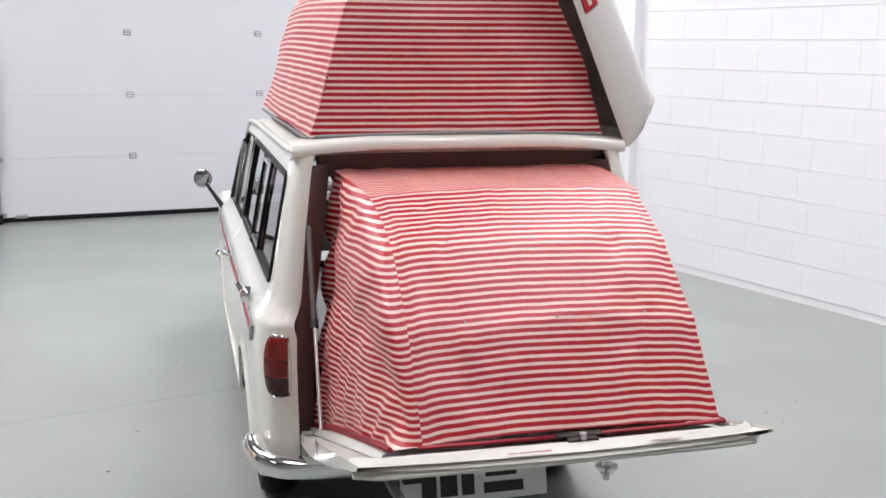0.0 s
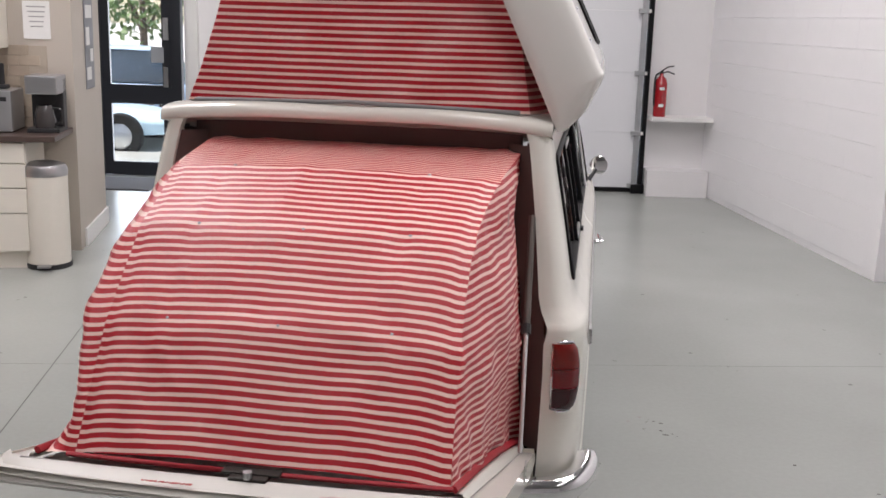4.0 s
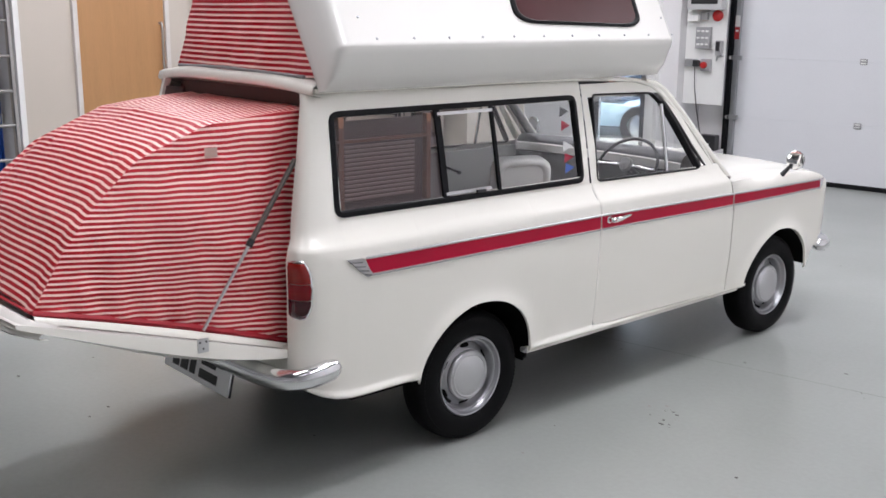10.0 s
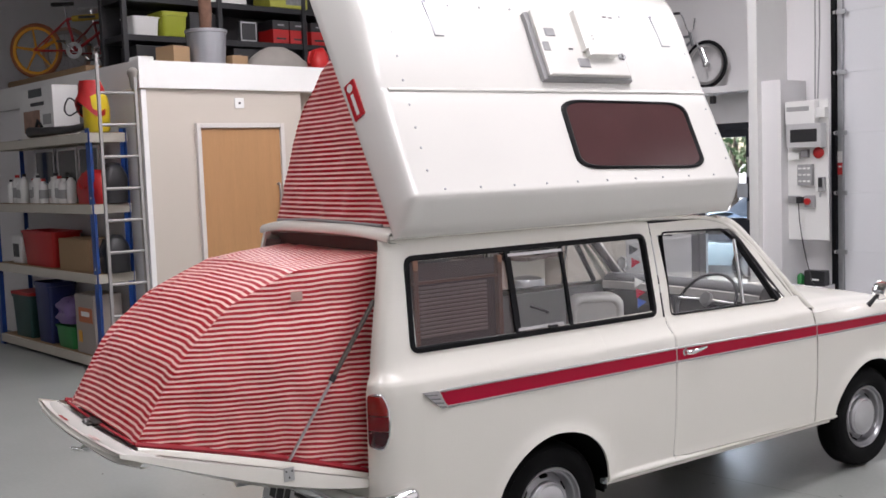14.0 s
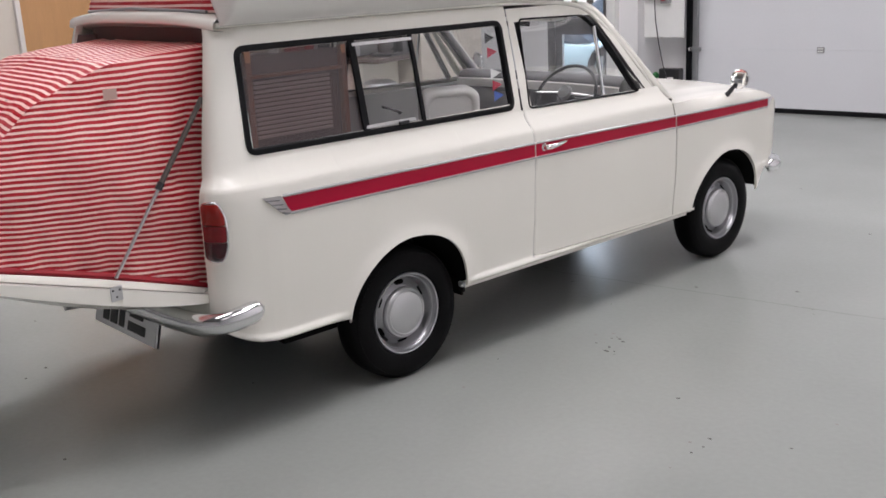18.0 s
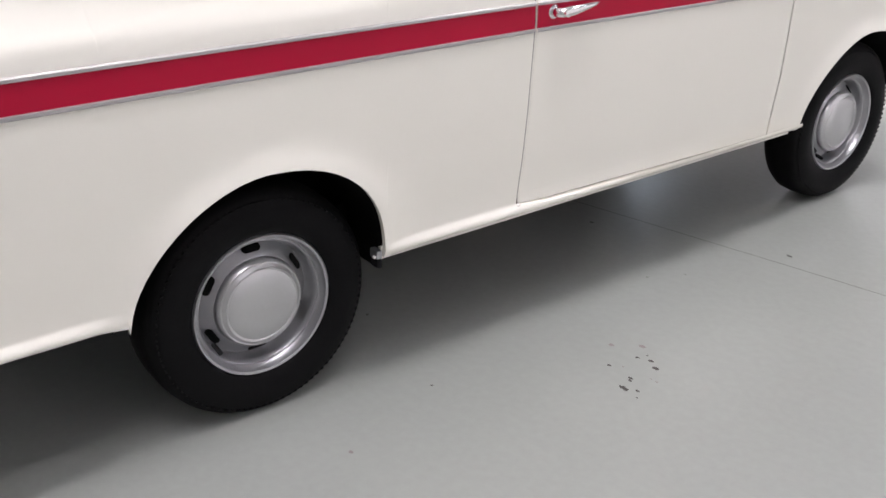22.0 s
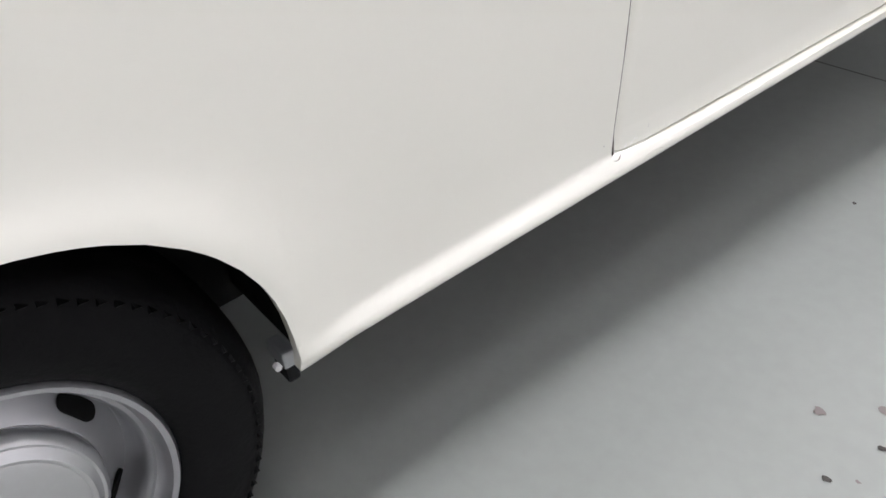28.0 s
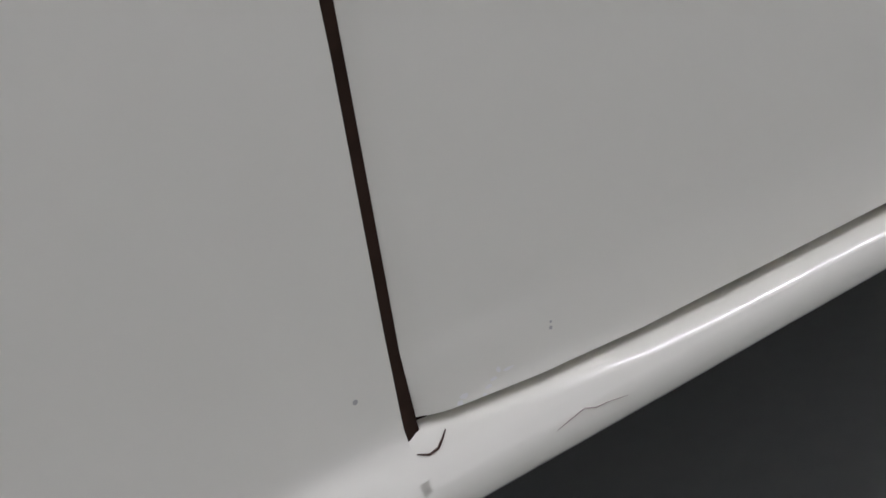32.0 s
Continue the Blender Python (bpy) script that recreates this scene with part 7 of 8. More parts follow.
part("orange_label", box(0.30, 0.003, 0.14, 0.02, -0.142, 0.37), material("orange_print", (0.45, 0.13, 0.05), 0.5), c)
part("yellow_label", box(0.08, 0.003, 0.11, -0.12, -0.142, 0.16), YELLOW, c)
part("label_bar", box(0.18, 0.002, 0.045, 0.02, -0.1445, 0.38), PAPER, c)
# top shelf
c = carton("machine_carton", "white printed carton standing on the rack", -6.75, 0.78, LEVELS[3] + 0.004, 0.86, 0.26, 0.50, WHITE)
part("printed_picture", box(0.42, 0.003, 0.22, -0.12, -0.132, 0.17), material("brown_print", (0.30, 0.17, 0.12), 0.5, vary=0.5, scale=14), c)
part("print_bar", box(0.34, 0.003, 0.035, 0.04, -0.132, 0.34), BLACK, c)
part("print_block", box(0.34, 0.003, 0.08, 0.0, -0.132, 0.45), material("dark_print", (0.06, 0.07, 0.07), 0.5, vary=0.6, scale=20), c)
part("print_bar", box(0.2, 0.003, 0.10, 0.27, -0.132, 0.18), GREY, c)
tool = thing("leaf_blower_tube", "long black plastic tube lying on the rack", "tool", put(-6.15, 0.64, LEVELS[3] + 0.052))
part("tool_tube", tube([(-0.75, 0, 0.02), (-0.4, 0, 0.01), (0.3, 0, 0), (0.62, 0, 0.02)], [0.055, 0.045, 0.038, 0.03], 12), BLACK, tool, smooth=50)
part("tool_grip", tube([(-0.6, 0, 0.06), (-0.55, 0, 0.13), (-0.45, 0, 0.06)], 0.015, 8), BLACK, tool)
spr = thing("sprayer_tank", "yellow plastic sprayer tank with a red jacket over it", "sprayer", put(-5.46, 0.70, LEVELS[3] + 0.004))
part("tank", lathe([(0.0, 0), (0.10, 0), (0.115, 0.02), (0.12, 0.22), (0.105, 0.32), (0.05, 0.37), (0.04, 0.42), (0.0, 0.42)], 20), material("bright_yellow_plastic", (0.66, 0.50, 0.02), 0.35), spr, smooth=50)
rings = []
for i in range(8):
    f = i / 7
    rings.append([((0.10 + 0.06 * f + 0.02 * noise.noise(Vector((math.cos(a) * 2, math.sin(a) * 2, f * 3)))) * math.cos(a) - 0.04, (0.09 + 0.05 * f + 0.02 * noise.noise(Vector((math.cos(a) * 2, math.sin(a) * 2, f * 3)))) * math.sin(a) - 0.02, 0.47 - 0.26 * f * (1 + 0.3 * math.cos(a * 2))) for a in (2 * math.pi * k / 18 for k in range(18))])
part("red_jacket", loft(rings, closed=True), SCARLET, spr, "red cloth draped over the tank", 70)
part("hose", tube(smooth_path([(-0.1, -0.1, 0.25), (-0.3, -0.12, 0.33), (-0.42, -0.12, 0.24), (-0.3, -0.13, 0.17), (-0.12, -0.12, 0.2)], 5), 0.008, 6), BLACK, spr)
part("nozzle", tube([(-0.2, -0.05, 0.2), (-0.08, -0.05, 0.26)], 0.035, 10), BLACK, spr)

# aluminium ladder against the end of the rack
DULL_ALLOY = material("dull_aluminium", (0.34, 0.33, 0.32), 0.55, metal=0.5, vary=0.12, scale=12)
ladder = thing("ladder", "aluminium ladder leaning at the end of the rack", "ladder", ROOM)
r1, r2 = [Vector((-4.93, 0.49, 0.0)), Vector((-5.06, 0.55, 2.86))], [Vector((-4.84, 0.80, 0.0)), Vector((-5.01, 0.87, 2.66))]
for a, b in (r1, r2):
    side = (r2[0] - r1[0]).normalized()
    bm = loft([[p + side * x + Vector((side.y, -side.x, 0)) * y for x, y in ((-0.012, -0.032), (0.012, -0.032), (0.012, 0.032), (-0.012, 0.032))] for p in (a, b)], closed=True, caps=True)
    part("rail", bm, DULL_ALLOY, ladder)
for k in range(9):
    z = 0.28 + 0.28 * k
    a, b = r1[0].lerp(r1[1], z / 2.86), r2[0].lerp(r2[1], z / 2.66)
    part("rung", tube([a, b], 0.014, 8), DULL_ALLOY, ladder, smooth=50)
glove = solid("work_glove", loft([[(0.045 * s * math.cos(a), 0.03 * s * math.sin(a), z) for a in (2 * math.pi * k / 10 for k in range(10))] for z, s in ((-0.16, 0.4), (-0.12, 0.9), (-0.05, 1.1), (0.0, 1.6), (0.03, 1.3), (0.05, 0.3))], closed=True, caps=True), CLOTH, "grey and black glove hung on the ladder", "glove", put(-5.03, 0.865, 2.70), smooth=60)

# ---- on top of the box room ----
TOP = 2.76


def wheel_mesh(parent, m, r, mag, rim_mat, tyre_mat):
    prof = [(r - 0.045, -0.014), (r - 0.03, -0.022), (r - 0.008, -0.016), (r, 0.0), (r - 0.008, 0.016), (r - 0.03, 0.022), (r - 0.045, 0.014), (r - 0.045, -0.014)]
    w = part("bicycle_wheel", lathe(prof, 36, m), tyre_mat, parent, "", 60)
    part("wheel_rim", lathe([(r - 0.044, -0.016), (r - 0.075, -0.014), (r - 0.078, 0.0), (r - 0.075, 0.014), (r - 0.044, 0.016)], 36, m), rim_mat, w, smooth=50)
    part("wheel_hub", lathe([(0.0, -0.04), (0.035, -0.03), (0.035, 0.03), (0.0, 0.04)], 14, m), rim_mat, w)
    n = 5 if mag else 14
    for k in range(n):
        a = 2 * math.pi * k / n + 0.3
        ends = [(0.03 * math.cos(a), 0.03 * math.sin(a), 0), ((r - 0.07) * math.cos(a + (0.12 if mag else 0)), (r - 0.07) * math.sin(a + (0.12 if mag else 0)), 0)]
        bm = tube(ends, [0.026, 0.018] if mag else 0.0015, 6, flat=0.5 if mag else 1.0)
        bmesh.ops.transform(bm, matrix=m, verts=bm.verts)
        part("spoke", bm, rim_mat, w)


def bicycle(label, m, r, base, frame_mat, rim_mat, tyre_mat, mag, pad=None, grip=BLACK):
    """x runs from the rear hub (0) to the front hub (base); z up."""
    bike = thing("bicycle", label, "bicycle", m)
    wheel_mesh(bike, pose(0, 0, r, 90, 0, 0), r, mag, rim_mat, tyre_mat)
    wheel_mesh(bike, pose(base, 0, r, 90, 0, 0), r, mag, rim_mat, tyre_mat)
    bb, st, head, hub = Vector((base * 0.40, 0, r - 0.02)), Vector((base * 0.33, 0, r + 0.34)), Vector((base * 0.80, 0, r + 0.36)), Vector((0, 0, r))
    for a, b, name in ((bb, st, "seat_tube"), (st, head, "top_tube"), (bb, head - Vector((0, 0, 0.07)), "down_tube")):
        part(name, tube([a, b], 0.017, 10), frame_mat, bike, smooth=50)
    for s in (-1, 1):
        o = Vector((0, 0.05 * s, 0))
        part("chain_stay", tube([hub + o, bb], 0.010, 8), frame_mat, bike)
        part("seat_stay", tube([hub + o, st], 0.008, 8), frame_mat, bike)
        part("fork_leg", tube([Vector((base, 0, r)) + o, Vector((base - 0.10, 0, r + 0.28)) + o * 0.7], 0.012, 8), CHROME, bike)
        part("crank", tube([bb + Vector((0, 0.06 * s, 0)), bb + Vector((0.12 * s, 0.07 * s, -0.10 * s))], 0.009, 8), CHROME, bike)
        part("pedal", box(0.09, 0.07, 0.02, bb.x + 0.12 * s, 0.11 * s, bb.z - 0.10 * s, 0.004), BLACK, bike)
        part("grip", tube([(head.x - 0.02, 0.20 * s, head.z + 0.26), (head.x - 0.06, 0.31 * s, head.z + 0.25)], 0.016, 8), grip, bike)
    part("head_tube", tube([head + Vector((0.03, 0, -0.12)), head + Vector((-0.01, 0, 0.05))], 0.021, 10), frame_mat, bike)
    part("handlebar", tube(smooth_path([(head.x - 0.06, -0.30, head.z + 0.25), (head.x - 0.02, -0.16, head.z + 0.25), (head.x, -0.06, head.z + 0.07), (head.x, 0.06, head.z + 0.07), (head.x - 0.02, 0.16, head.z + 0.25), (head.x - 0.06, 0.30, head.z + 0.25)], 4), 0.011, 8), CHROME, bike, smooth=60)
    part("seat_post", tube([st, st + Vector((-0.03, 0, 0.16))], 0.012, 8), CHROME, bike)
    part("saddle", loft([[(st.x - 0.03 + x, w * math.cos(a), st.z + 0.17 + 0.022 * math.sin(a)) for a in (2 * math.pi * k / 10 for k in range(10))] for x, w in ((-0.14, 0.03), (-0.11, 0.075), (-0.03, 0.065), (0.06, 0.03), (0.12, 0.015))], closed=True, caps=True), grip, bike, smooth=60)
    part("chain_ring", lathe([(0.05, -0.003), (0.095, -0.003), (0.095, 0.003), (0.05, 0.003), (0.05, -0.003)], 26, Matrix.Translation(bb + Vector((0, -0.05, 0))) @ pose(0, 0, 0, 90, 0, 0)), CHROME, bike)
    if pad:
        part("frame_pad", tube([st.lerp(head, 0.12), st.lerp(head, 0.78)], 0.035, 8), pad, bike, "yellow foam frame pad", 50)
        part("pad_bar", box(0.20, 0.004, 0.03, st.lerp(head, 0.45).x, -0.036, st.lerp(head, 0.45).z), BLACK, bike)
    return bike


RED_BIKE = material("red_bike_paint", (0.38, 0.01, 0.015), 0.3, coat=0.4)
MAG_YELLOW = material("yellow_mag_nylon", (0.60, 0.27, 0.02), 0.4)
GUM = material("gum_wall_tyre", (0.22, 0.07, 0.025), 0.6)
board = carton("flat_cartons", "flat cardboard boxes under the bicycles", -7.75, 1.75, TOP, 2.2, 1.2, 0.17, CARD)
turn = math.degrees(math.atan2(0.80, 0.85))
bicycle("red child's bicycle with yellow five-spoke wheels", put(-8.30, 1.30, TOP + 0.182, turn), 0.315, 1.17, RED_BIKE, MAG_YELLOW, GUM, True, material("yellow_pad", (0.62, 0.42, 0.06), 0.6))
bicycle("old red and white bicycle standing behind the first", put(-8.45, 1.72, TOP + 0.182, turn - 4), 0.315, 1.10, material("faded_red_paint", (0.30, 0.03, 0.03), 0.4), material("dull_rim", (0.30, 0.27, 0.26), 0.5), material("pale_tyre", (0.35, 0.22, 0.17), 0.7), False, None, WHITE)
# metal bucket with dry stalks
pail = thing("metal_bin", "grey galvanised metal bin on the box room roof", "bin", put(-5.40, 1.835, TOP))
part("bin_body", lathe([(0.0, 0.0), (0.168, 0.0), (0.172, 0.01), (0.192, 0.38), (0.205, 0.385), (0.205, 0.41), (0.192, 0.415), (0.185, 0.40), (0.165, 0.02), (0.0, 0.02)], 32), material("dull_zinc", (0.36, 0.37, 0.39), 0.4, metal=0.6, vary=0.08, stretch=(3, 3, 0.4)), pail, smooth=40)
part("bin_stalks", loft([[((0.06 + 0.025 * noise.noise(Vector((k, z * 6, 2)))) * math.cos(2 * math.pi * k / 14), (0.06 + 0.025 * noise.noise(Vector((k, z * 6, 5)))) * math.sin(2 * math.pi * k / 14), z) for k in range(14)] for z in (0.3, 0.45, 0.6, 0.75, 0.9)], closed=True, caps=True), material("dry_brown_bark", (0.17, 0.09, 0.06), 0.9, vary=0.4, scale=20), pail, smooth=60)
# black shelving with boxes
SHELF_BLACK = material("black_shelving", (0.012, 0.012, 0.014), 0.5)
shelving = thing("shelving_unit", "black shelving stacked with boxes above the box room", "shelf", ROOM)
for v in (1.34, 2.42, 3.50, 4.60):
    for u in (-6.60, -6.12):
        part("post", box(0.05, 0.05, 1.9, u, v, TOP + 0.95, 0.003), SHELF_BLACK, shelving)
SHELVES = (TOP + 0.08, 3.20, 3.59, 4.10)
for z in SHELVES:
    part("shelf_plate", box(0.50, 3.28, 0.06, -6.36, 2.97, z - 0.032, 0.004), SHELF_BLACK, shelving)
part("back_sheet", box(0.02, 3.30, 1.9, -6.64, 2.97, TOP + 0.95), SHELF_BLACK, shelving)
tub("storage_basket", "white plastic basket on black shelving", -6.30, 1.60, SHELVES[1] + 0.001, 0.30, 0.30, 0.19, WHITE)
tub("storage_tub", "lime green storage tub on black shelving", -6.26, 1.89, SHELVES[1] + 0.001, 0.34, 0.28, 0.22, LIME, LIME)
carton("stored_box", "black case on black shelving", -6.34, 2.24, SHELVES[1] + 0.001, 0.36, 0.30, 0.27, BLACK, flaps=False)
screen_ = thing("small_screen", "small black screen in a silver frame on black shelving", "screen", put(-6.16, 2.79, SHELVES[1] + 0.001))
part("panel", box(0.03, 0.19, 0.20, 0, 0, 0.105, 0.004), BLACK, screen_)
for d in (-0.095, 0.095):
    part("frame_side", box(0.036, 0.012, 0.21, 0, d, 0.105, 0.003), ALLOY, screen_)
for d in (0.008, 0.202):
    part("frame_rail", box(0.036, 0.178, 0.012, 0, 0, d, 0.003), ALLOY, screen_)
for v, w in ((3.20, 0.21), (3.44, 0.24), (3.72, 0.22)):
    b = carton("stored_box", "red boxed set with a black lid on black shelving", -6.28, v, SHELVES[1] + 0.001, 0.30, w, 0.15, SCARLET, flaps=False)
    part("black_lid", box(0.304, w + 0.004, 0.10, 0, 0, 0.201, 0.004), BLACK, b)
    part("label_bar", box(0.003, w * 0.4, 0.015, 0.153, 0, 0.20), GREY, b)
    part("label_bar", box(0.003, w * 0.6, 0.02, 0.152, 0, 0.05), BLACK, b)
carton("stored_box", "black case on black shelving", -6.34, 4.15, SHELVES[1] + 0.001, 0.36, 0.40, 0.28, BLACK, flaps=False)
b = carton("printed_carton", "yellow printed carton on the upper black shelf", -6.28, 3.31, SHELVES[2] + 0.001, 0.34, 0.50, 0.20, material("yellow_green_print", (0.40, 0.40, 0.06), 0.5, vary=0.2, scale=12), flaps=False)
part("printed_picture", box(0.003, 0.24, 0.13, 0.172, 0.08, 0.10), material("grey_picture_print", (0.20, 0.20, 0.21), 0.5, vary=0.6, scale=18), b)
carton("stored_box", "flat white box on the upper black shelf", -6.30, 2.50, SHELVES[2] + 0.001, 0.34, 0.55, 0.07, WHITE)
carton("stored_box", "black case on the upper black shelf", -6.34, 1.80, SHELVES[2] + 0.001, 0.36, 0.60, 0.24, BLACK, flaps=False)
for v, w, h in ((1.75, 0.55, 0.26), (2.9, 0.6, 0.28), (3.9, 0.5, 0.24)):
    carton("stored_box", "dark storage case on the lowest black shelf", -6.34, v, SHELVES[0] + 0.001, 0.36, w, h, NAVY if v > 3 else BLACK, flaps=False)
# low things along the roof's edge
carton("small_carton", "small pale carton at the roof edge", -5.72, 1.30, TOP, 0.20, 0.16, 0.16, PAPER)
carton("small_carton", "small open brown carton at the roof edge", -5.46, 1.50, TOP, 0.26, 0.20, 0.24, CARD, 12)
carton("small_carton", "flat brown carton beside the metal bin", -5.42, 2.13, TOP, 0.24, 0.20, 0.17, CARD, 8)
rings = []
for i in range(9):
    f = i / 8
    rings.append([(0.20 * math.cos(a) * (1 - f ** 3 * 0.8) * (1 + 0.12 * noise.noise(Vector((math.cos(a) * 3, math.sin(a) * 3, f * 5)))), 0.36 * math.sin(a) * (1 - f ** 3 * 0.75) * (1 + 0.12 * noise.noise(Vector((math.cos(a) * 3, math.sin(a) * 3, f * 5 + 9)))), 0.29 * f) for a in (2 * math.pi * k / 22 for k in range(22))])
solid("dust_sheet", loft(rings, closed=True, caps=True), CLOTH, "rounded heap under a grey cloth on the box room roof", "cloth", put(-5.40, 2.64, TOP), smooth=70)
soft_bag("canvas_bag", "red and pale canvas bag at the roof edge", -5.32, 3.10, TOP, 0.22, 0.20, 0.29, SCARLET, seed=11)

# bicycle standing on the ledge over the glazed door
room_box("ledge_over_door", -5.2, -2.55, 7.20, 7.58, 2.50, 2.575, WALL_MAT, "white ledge over the glazed door", "ledge")
bicycle("grey bicycle standing on the ledge over the door", put(-4.47, 7.42, 2.576, 2), 0.29, 1.04, material("grey_bike_paint", (0.20, 0.21, 0.22), 0.35, metal=0.4), ALLOY, RUBBER, False)
# small security camera: white cap, black body
spy = thing("alarm_sensor", "white and black security camera under the ledge", "sensor", put(-3.22, 7.27, 2.50))
part("cap", box(0.07, 0.09, 0.03, 0, 0, -0.0155, 0.006), WHITE, spy)
part("body", box(0.055, 0.07, 0.09, 0, 0, -0.076, 0.012), BLACK, spy)

# ---- the yard outside the glazed door ----
solid("ground", box(160, 140, 0.1, -10, 78.0, -0.16), material("yard_concrete", (0.42, 0.41, 0.39), 0.85, vary=0.1, scale=0.7, bump=0.2), "pale concrete yard outside", "ground", ROOM, kind="structure")


def estate_car(label, m, paint, low=1.0):
    """A small rounded saloon; x runs to its bonnet."""
    car = thing("car", label, "car", m)
    rings = []
    for x, w, lo, hi in ((-1.9, 0.55, 0.45, 0.62), (-1.82, 0.72, 0.32, 0.78), (-1.4, 0.78, 0.26, 0.84), (-0.6, 0.80, 0.24, 0.86), (0.5, 0.80, 0.24, 0.86), (1.2, 0.78, 0.26, 0.82), (1.75, 0.72, 0.30, 0.72), (1.9, 0.58, 0.42, 0.6)):
        rings.append([(x, w * y, lo + (hi * low - lo) * z) for y, z in ((-1, 0.1), (-1.0, 0.6), (-0.94, 0.9), (-0.7, 1.0), (0, 1.03), (0.7, 1.0), (0.94, 0.9), (1.0, 0.6), (1, 0.1), (0.7, 0), (-0.7, 0))])
    part("car_body", loft(rings, closed=True, caps=True), paint, car, smooth=40)
    rings = []
    for z, a, b, w in ((0.84, -1.35, 0.85, 0.70), (1.1, -1.15, 0.55, 0.64), (1.32, -0.9, 0.2, 0.56)):
        rings.append([(a + (b - a) * x, w * y, z * low) for x, y in ((0, -0.9), (0.08, -1), (0.92, -1), (1, -0.9), (1, 0.9), (0.92, 1), (0.08, 1), (0, 0.9))])
    part("cabin_glass", loft(rings, closed=True, caps=True), material("dark_car_glass_" + label[:4], (0.05, 0.07, 0.09), 0.08), car, smooth=30)
    part("car_roof", loft([[(x, 0.57 * y, 1.33 * low + 0.05 * (1 - y * y) - 0.04 * ((x + 0.35) / 0.6) ** 2) for y in np.linspace(-1, 1, 9)] for x in np.linspace(-0.95, 0.25, 9)]), paint, car, smooth=60)
    for x, y in ((-1.2, 0.78), (1.2, 0.78), (-1.2, -0.78), (1.2, -0.78)):
        w = part("car_tyre", lathe([(0.17, -0.08), (0.28, -0.08), (0.30, -0.05), (0.30, 0.05), (0.28, 0.08), (0.17, 0.08)], 28, pose(x, y, 0.30, 90, 0, 0)), TYRE, car, smooth=40)
        part("car_rim", lathe([(0.17, 0.05), (0.12, 0.06), (0.0, 0.065)], 20, pose(x, y, 0.30, 90 if y < 0 else -90, 0, 0)), ALLOY, w, smooth=40)
    for y in (-0.55, 0.55):
        part("headlamp", lathe([(0.0, 0.03), (0.06, 0.02), (0.08, 0.0)], 16, pose(1.84, y, 0.58 * low, 0, 90, 0)), CHROME, car)
        part("tail_light", box(0.03, 0.14, 0.12, -1.86, y, 0.6, 0.01), LENS_RED, car)
    part("car_bumper", box(0.06, 1.40, 0.10, 1.90, 0, 0.40, 0.03), CHROME, car)
    part("car_bumper", box(0.06, 1.40, 0.10, -1.90, 0, 0.40, 0.03), CHROME, car)
    return car


estate_car("pale blue small saloon parked in the yard", ROOM @ pose(-5.40, 10.35, -0.11, 0, 0, 4), material("pale_blue_car_paint", (0.58, 0.78, 0.87), 0.25, coat=0.6), 0.74)
estate_car("light blue saloon parked behind the first car", ROOM @ pose(-5.35, 12.75, -0.11, 0, 0, 185), material("light_blue_car_paint", (0.42, 0.60, 0.80), 0.25, coat=0.6))
# hedge of small trees behind the yard
rng = np.random.default_rng(8)
FOLIAGE = material("tree_foliage", (0.09, 0.16, 0.05), 0.6, vary=0.4, scale=2)
BARK = material("tree_bark", (0.10, 0.075, 0.055), 0.9, vary=0.2)
for k in range(6):
    tree = thing("tree", "leafy green tree behind the yard", "tree", ROOM @ pose(-13.3 + 2.6 * k, 24 + (k % 2) * 1.6, -0.11), group="trees behind the yard")
    part("trunk", tube([(0, 0, 0), (0.05, 0, 0.9), (0.0, 0.1, 2.0), (0.1, 0, 3.2)], [0.14, 0.11, 0.08, 0.03], 8), BARK, tree)
    for a in (0.4, 2.3, 4.4):
        part("limb", tube([(0.03, 0.02, 1.3), (0.6 * math.cos(a), 0.6 * math.sin(a), 2.2), (1.1 * math.cos(a), 1.1 * math.sin(a), 2.9)], [0.06, 0.04, 0.015], 6), BARK, tree)
    verts, faces = [], []
    for i in range(900):
        d = rng.normal(size=3)
        d /= np.linalg.norm(d)
        c = d * (0.55 + 0.45 * rng.random()) * np.array((1.5, 1.5, 1.5)) + np.array((0, 0, 2.6)) + rng.normal(size=3) * 0.12
        a, b = rng.normal(size=3), rng.normal(size=3)
        a, b = a / np.linalg.norm(a) * 0.13, b / np.linalg.norm(b) * 0.08
        n = len(verts)
        verts += [tuple(c - a), tuple(c + b), tuple(c + a), tuple(c - b)]
        faces.append((n, n + 1, n + 2, n + 3))
    mesh = bpy.data.meshes.new("crown")
    mesh.from_pydata(verts, [], faces)
    mesh.materials.append(FOLIAGE)
    crown = new("crown", mesh)
    crown.parent = tree
    tagged(crown, kind="stuff")


# ---- marks of use ----
SCAR = material("dark_floor_scar", (0.05, 0.045, 0.04), 0.7, vary=0.4, scale=80)
JOINT = material("floor_joint_filler", (0.10, 0.10, 0.095), 0.8)
CHIP = material("pale_chip", (0.85, 0.84, 0.82), 0.35)
PINK = material("reddish_floor_mark", (0.20, 0.17, 0.165), 0.5)


def decal(name, x, y, w, h, mat, seed, z=0.0012):
    """A thin ragged patch lying on the floor."""
    r = random.Random(seed)
    pts = []
    for k in range(11):
        a = 2 * math.pi * k / 11
        q = r.uniform(0.55, 1.0)
        pts.append((x + w * q * math.cos(a), y + h * q * math.sin(a)))
    bm = bmesh.new()
    bm.faces.new([bm.verts.new((px, py, z)) for px, py in pts])
    return solid(name, bm, mat, "small worn mark in the floor paint", "stain", kind="structure")


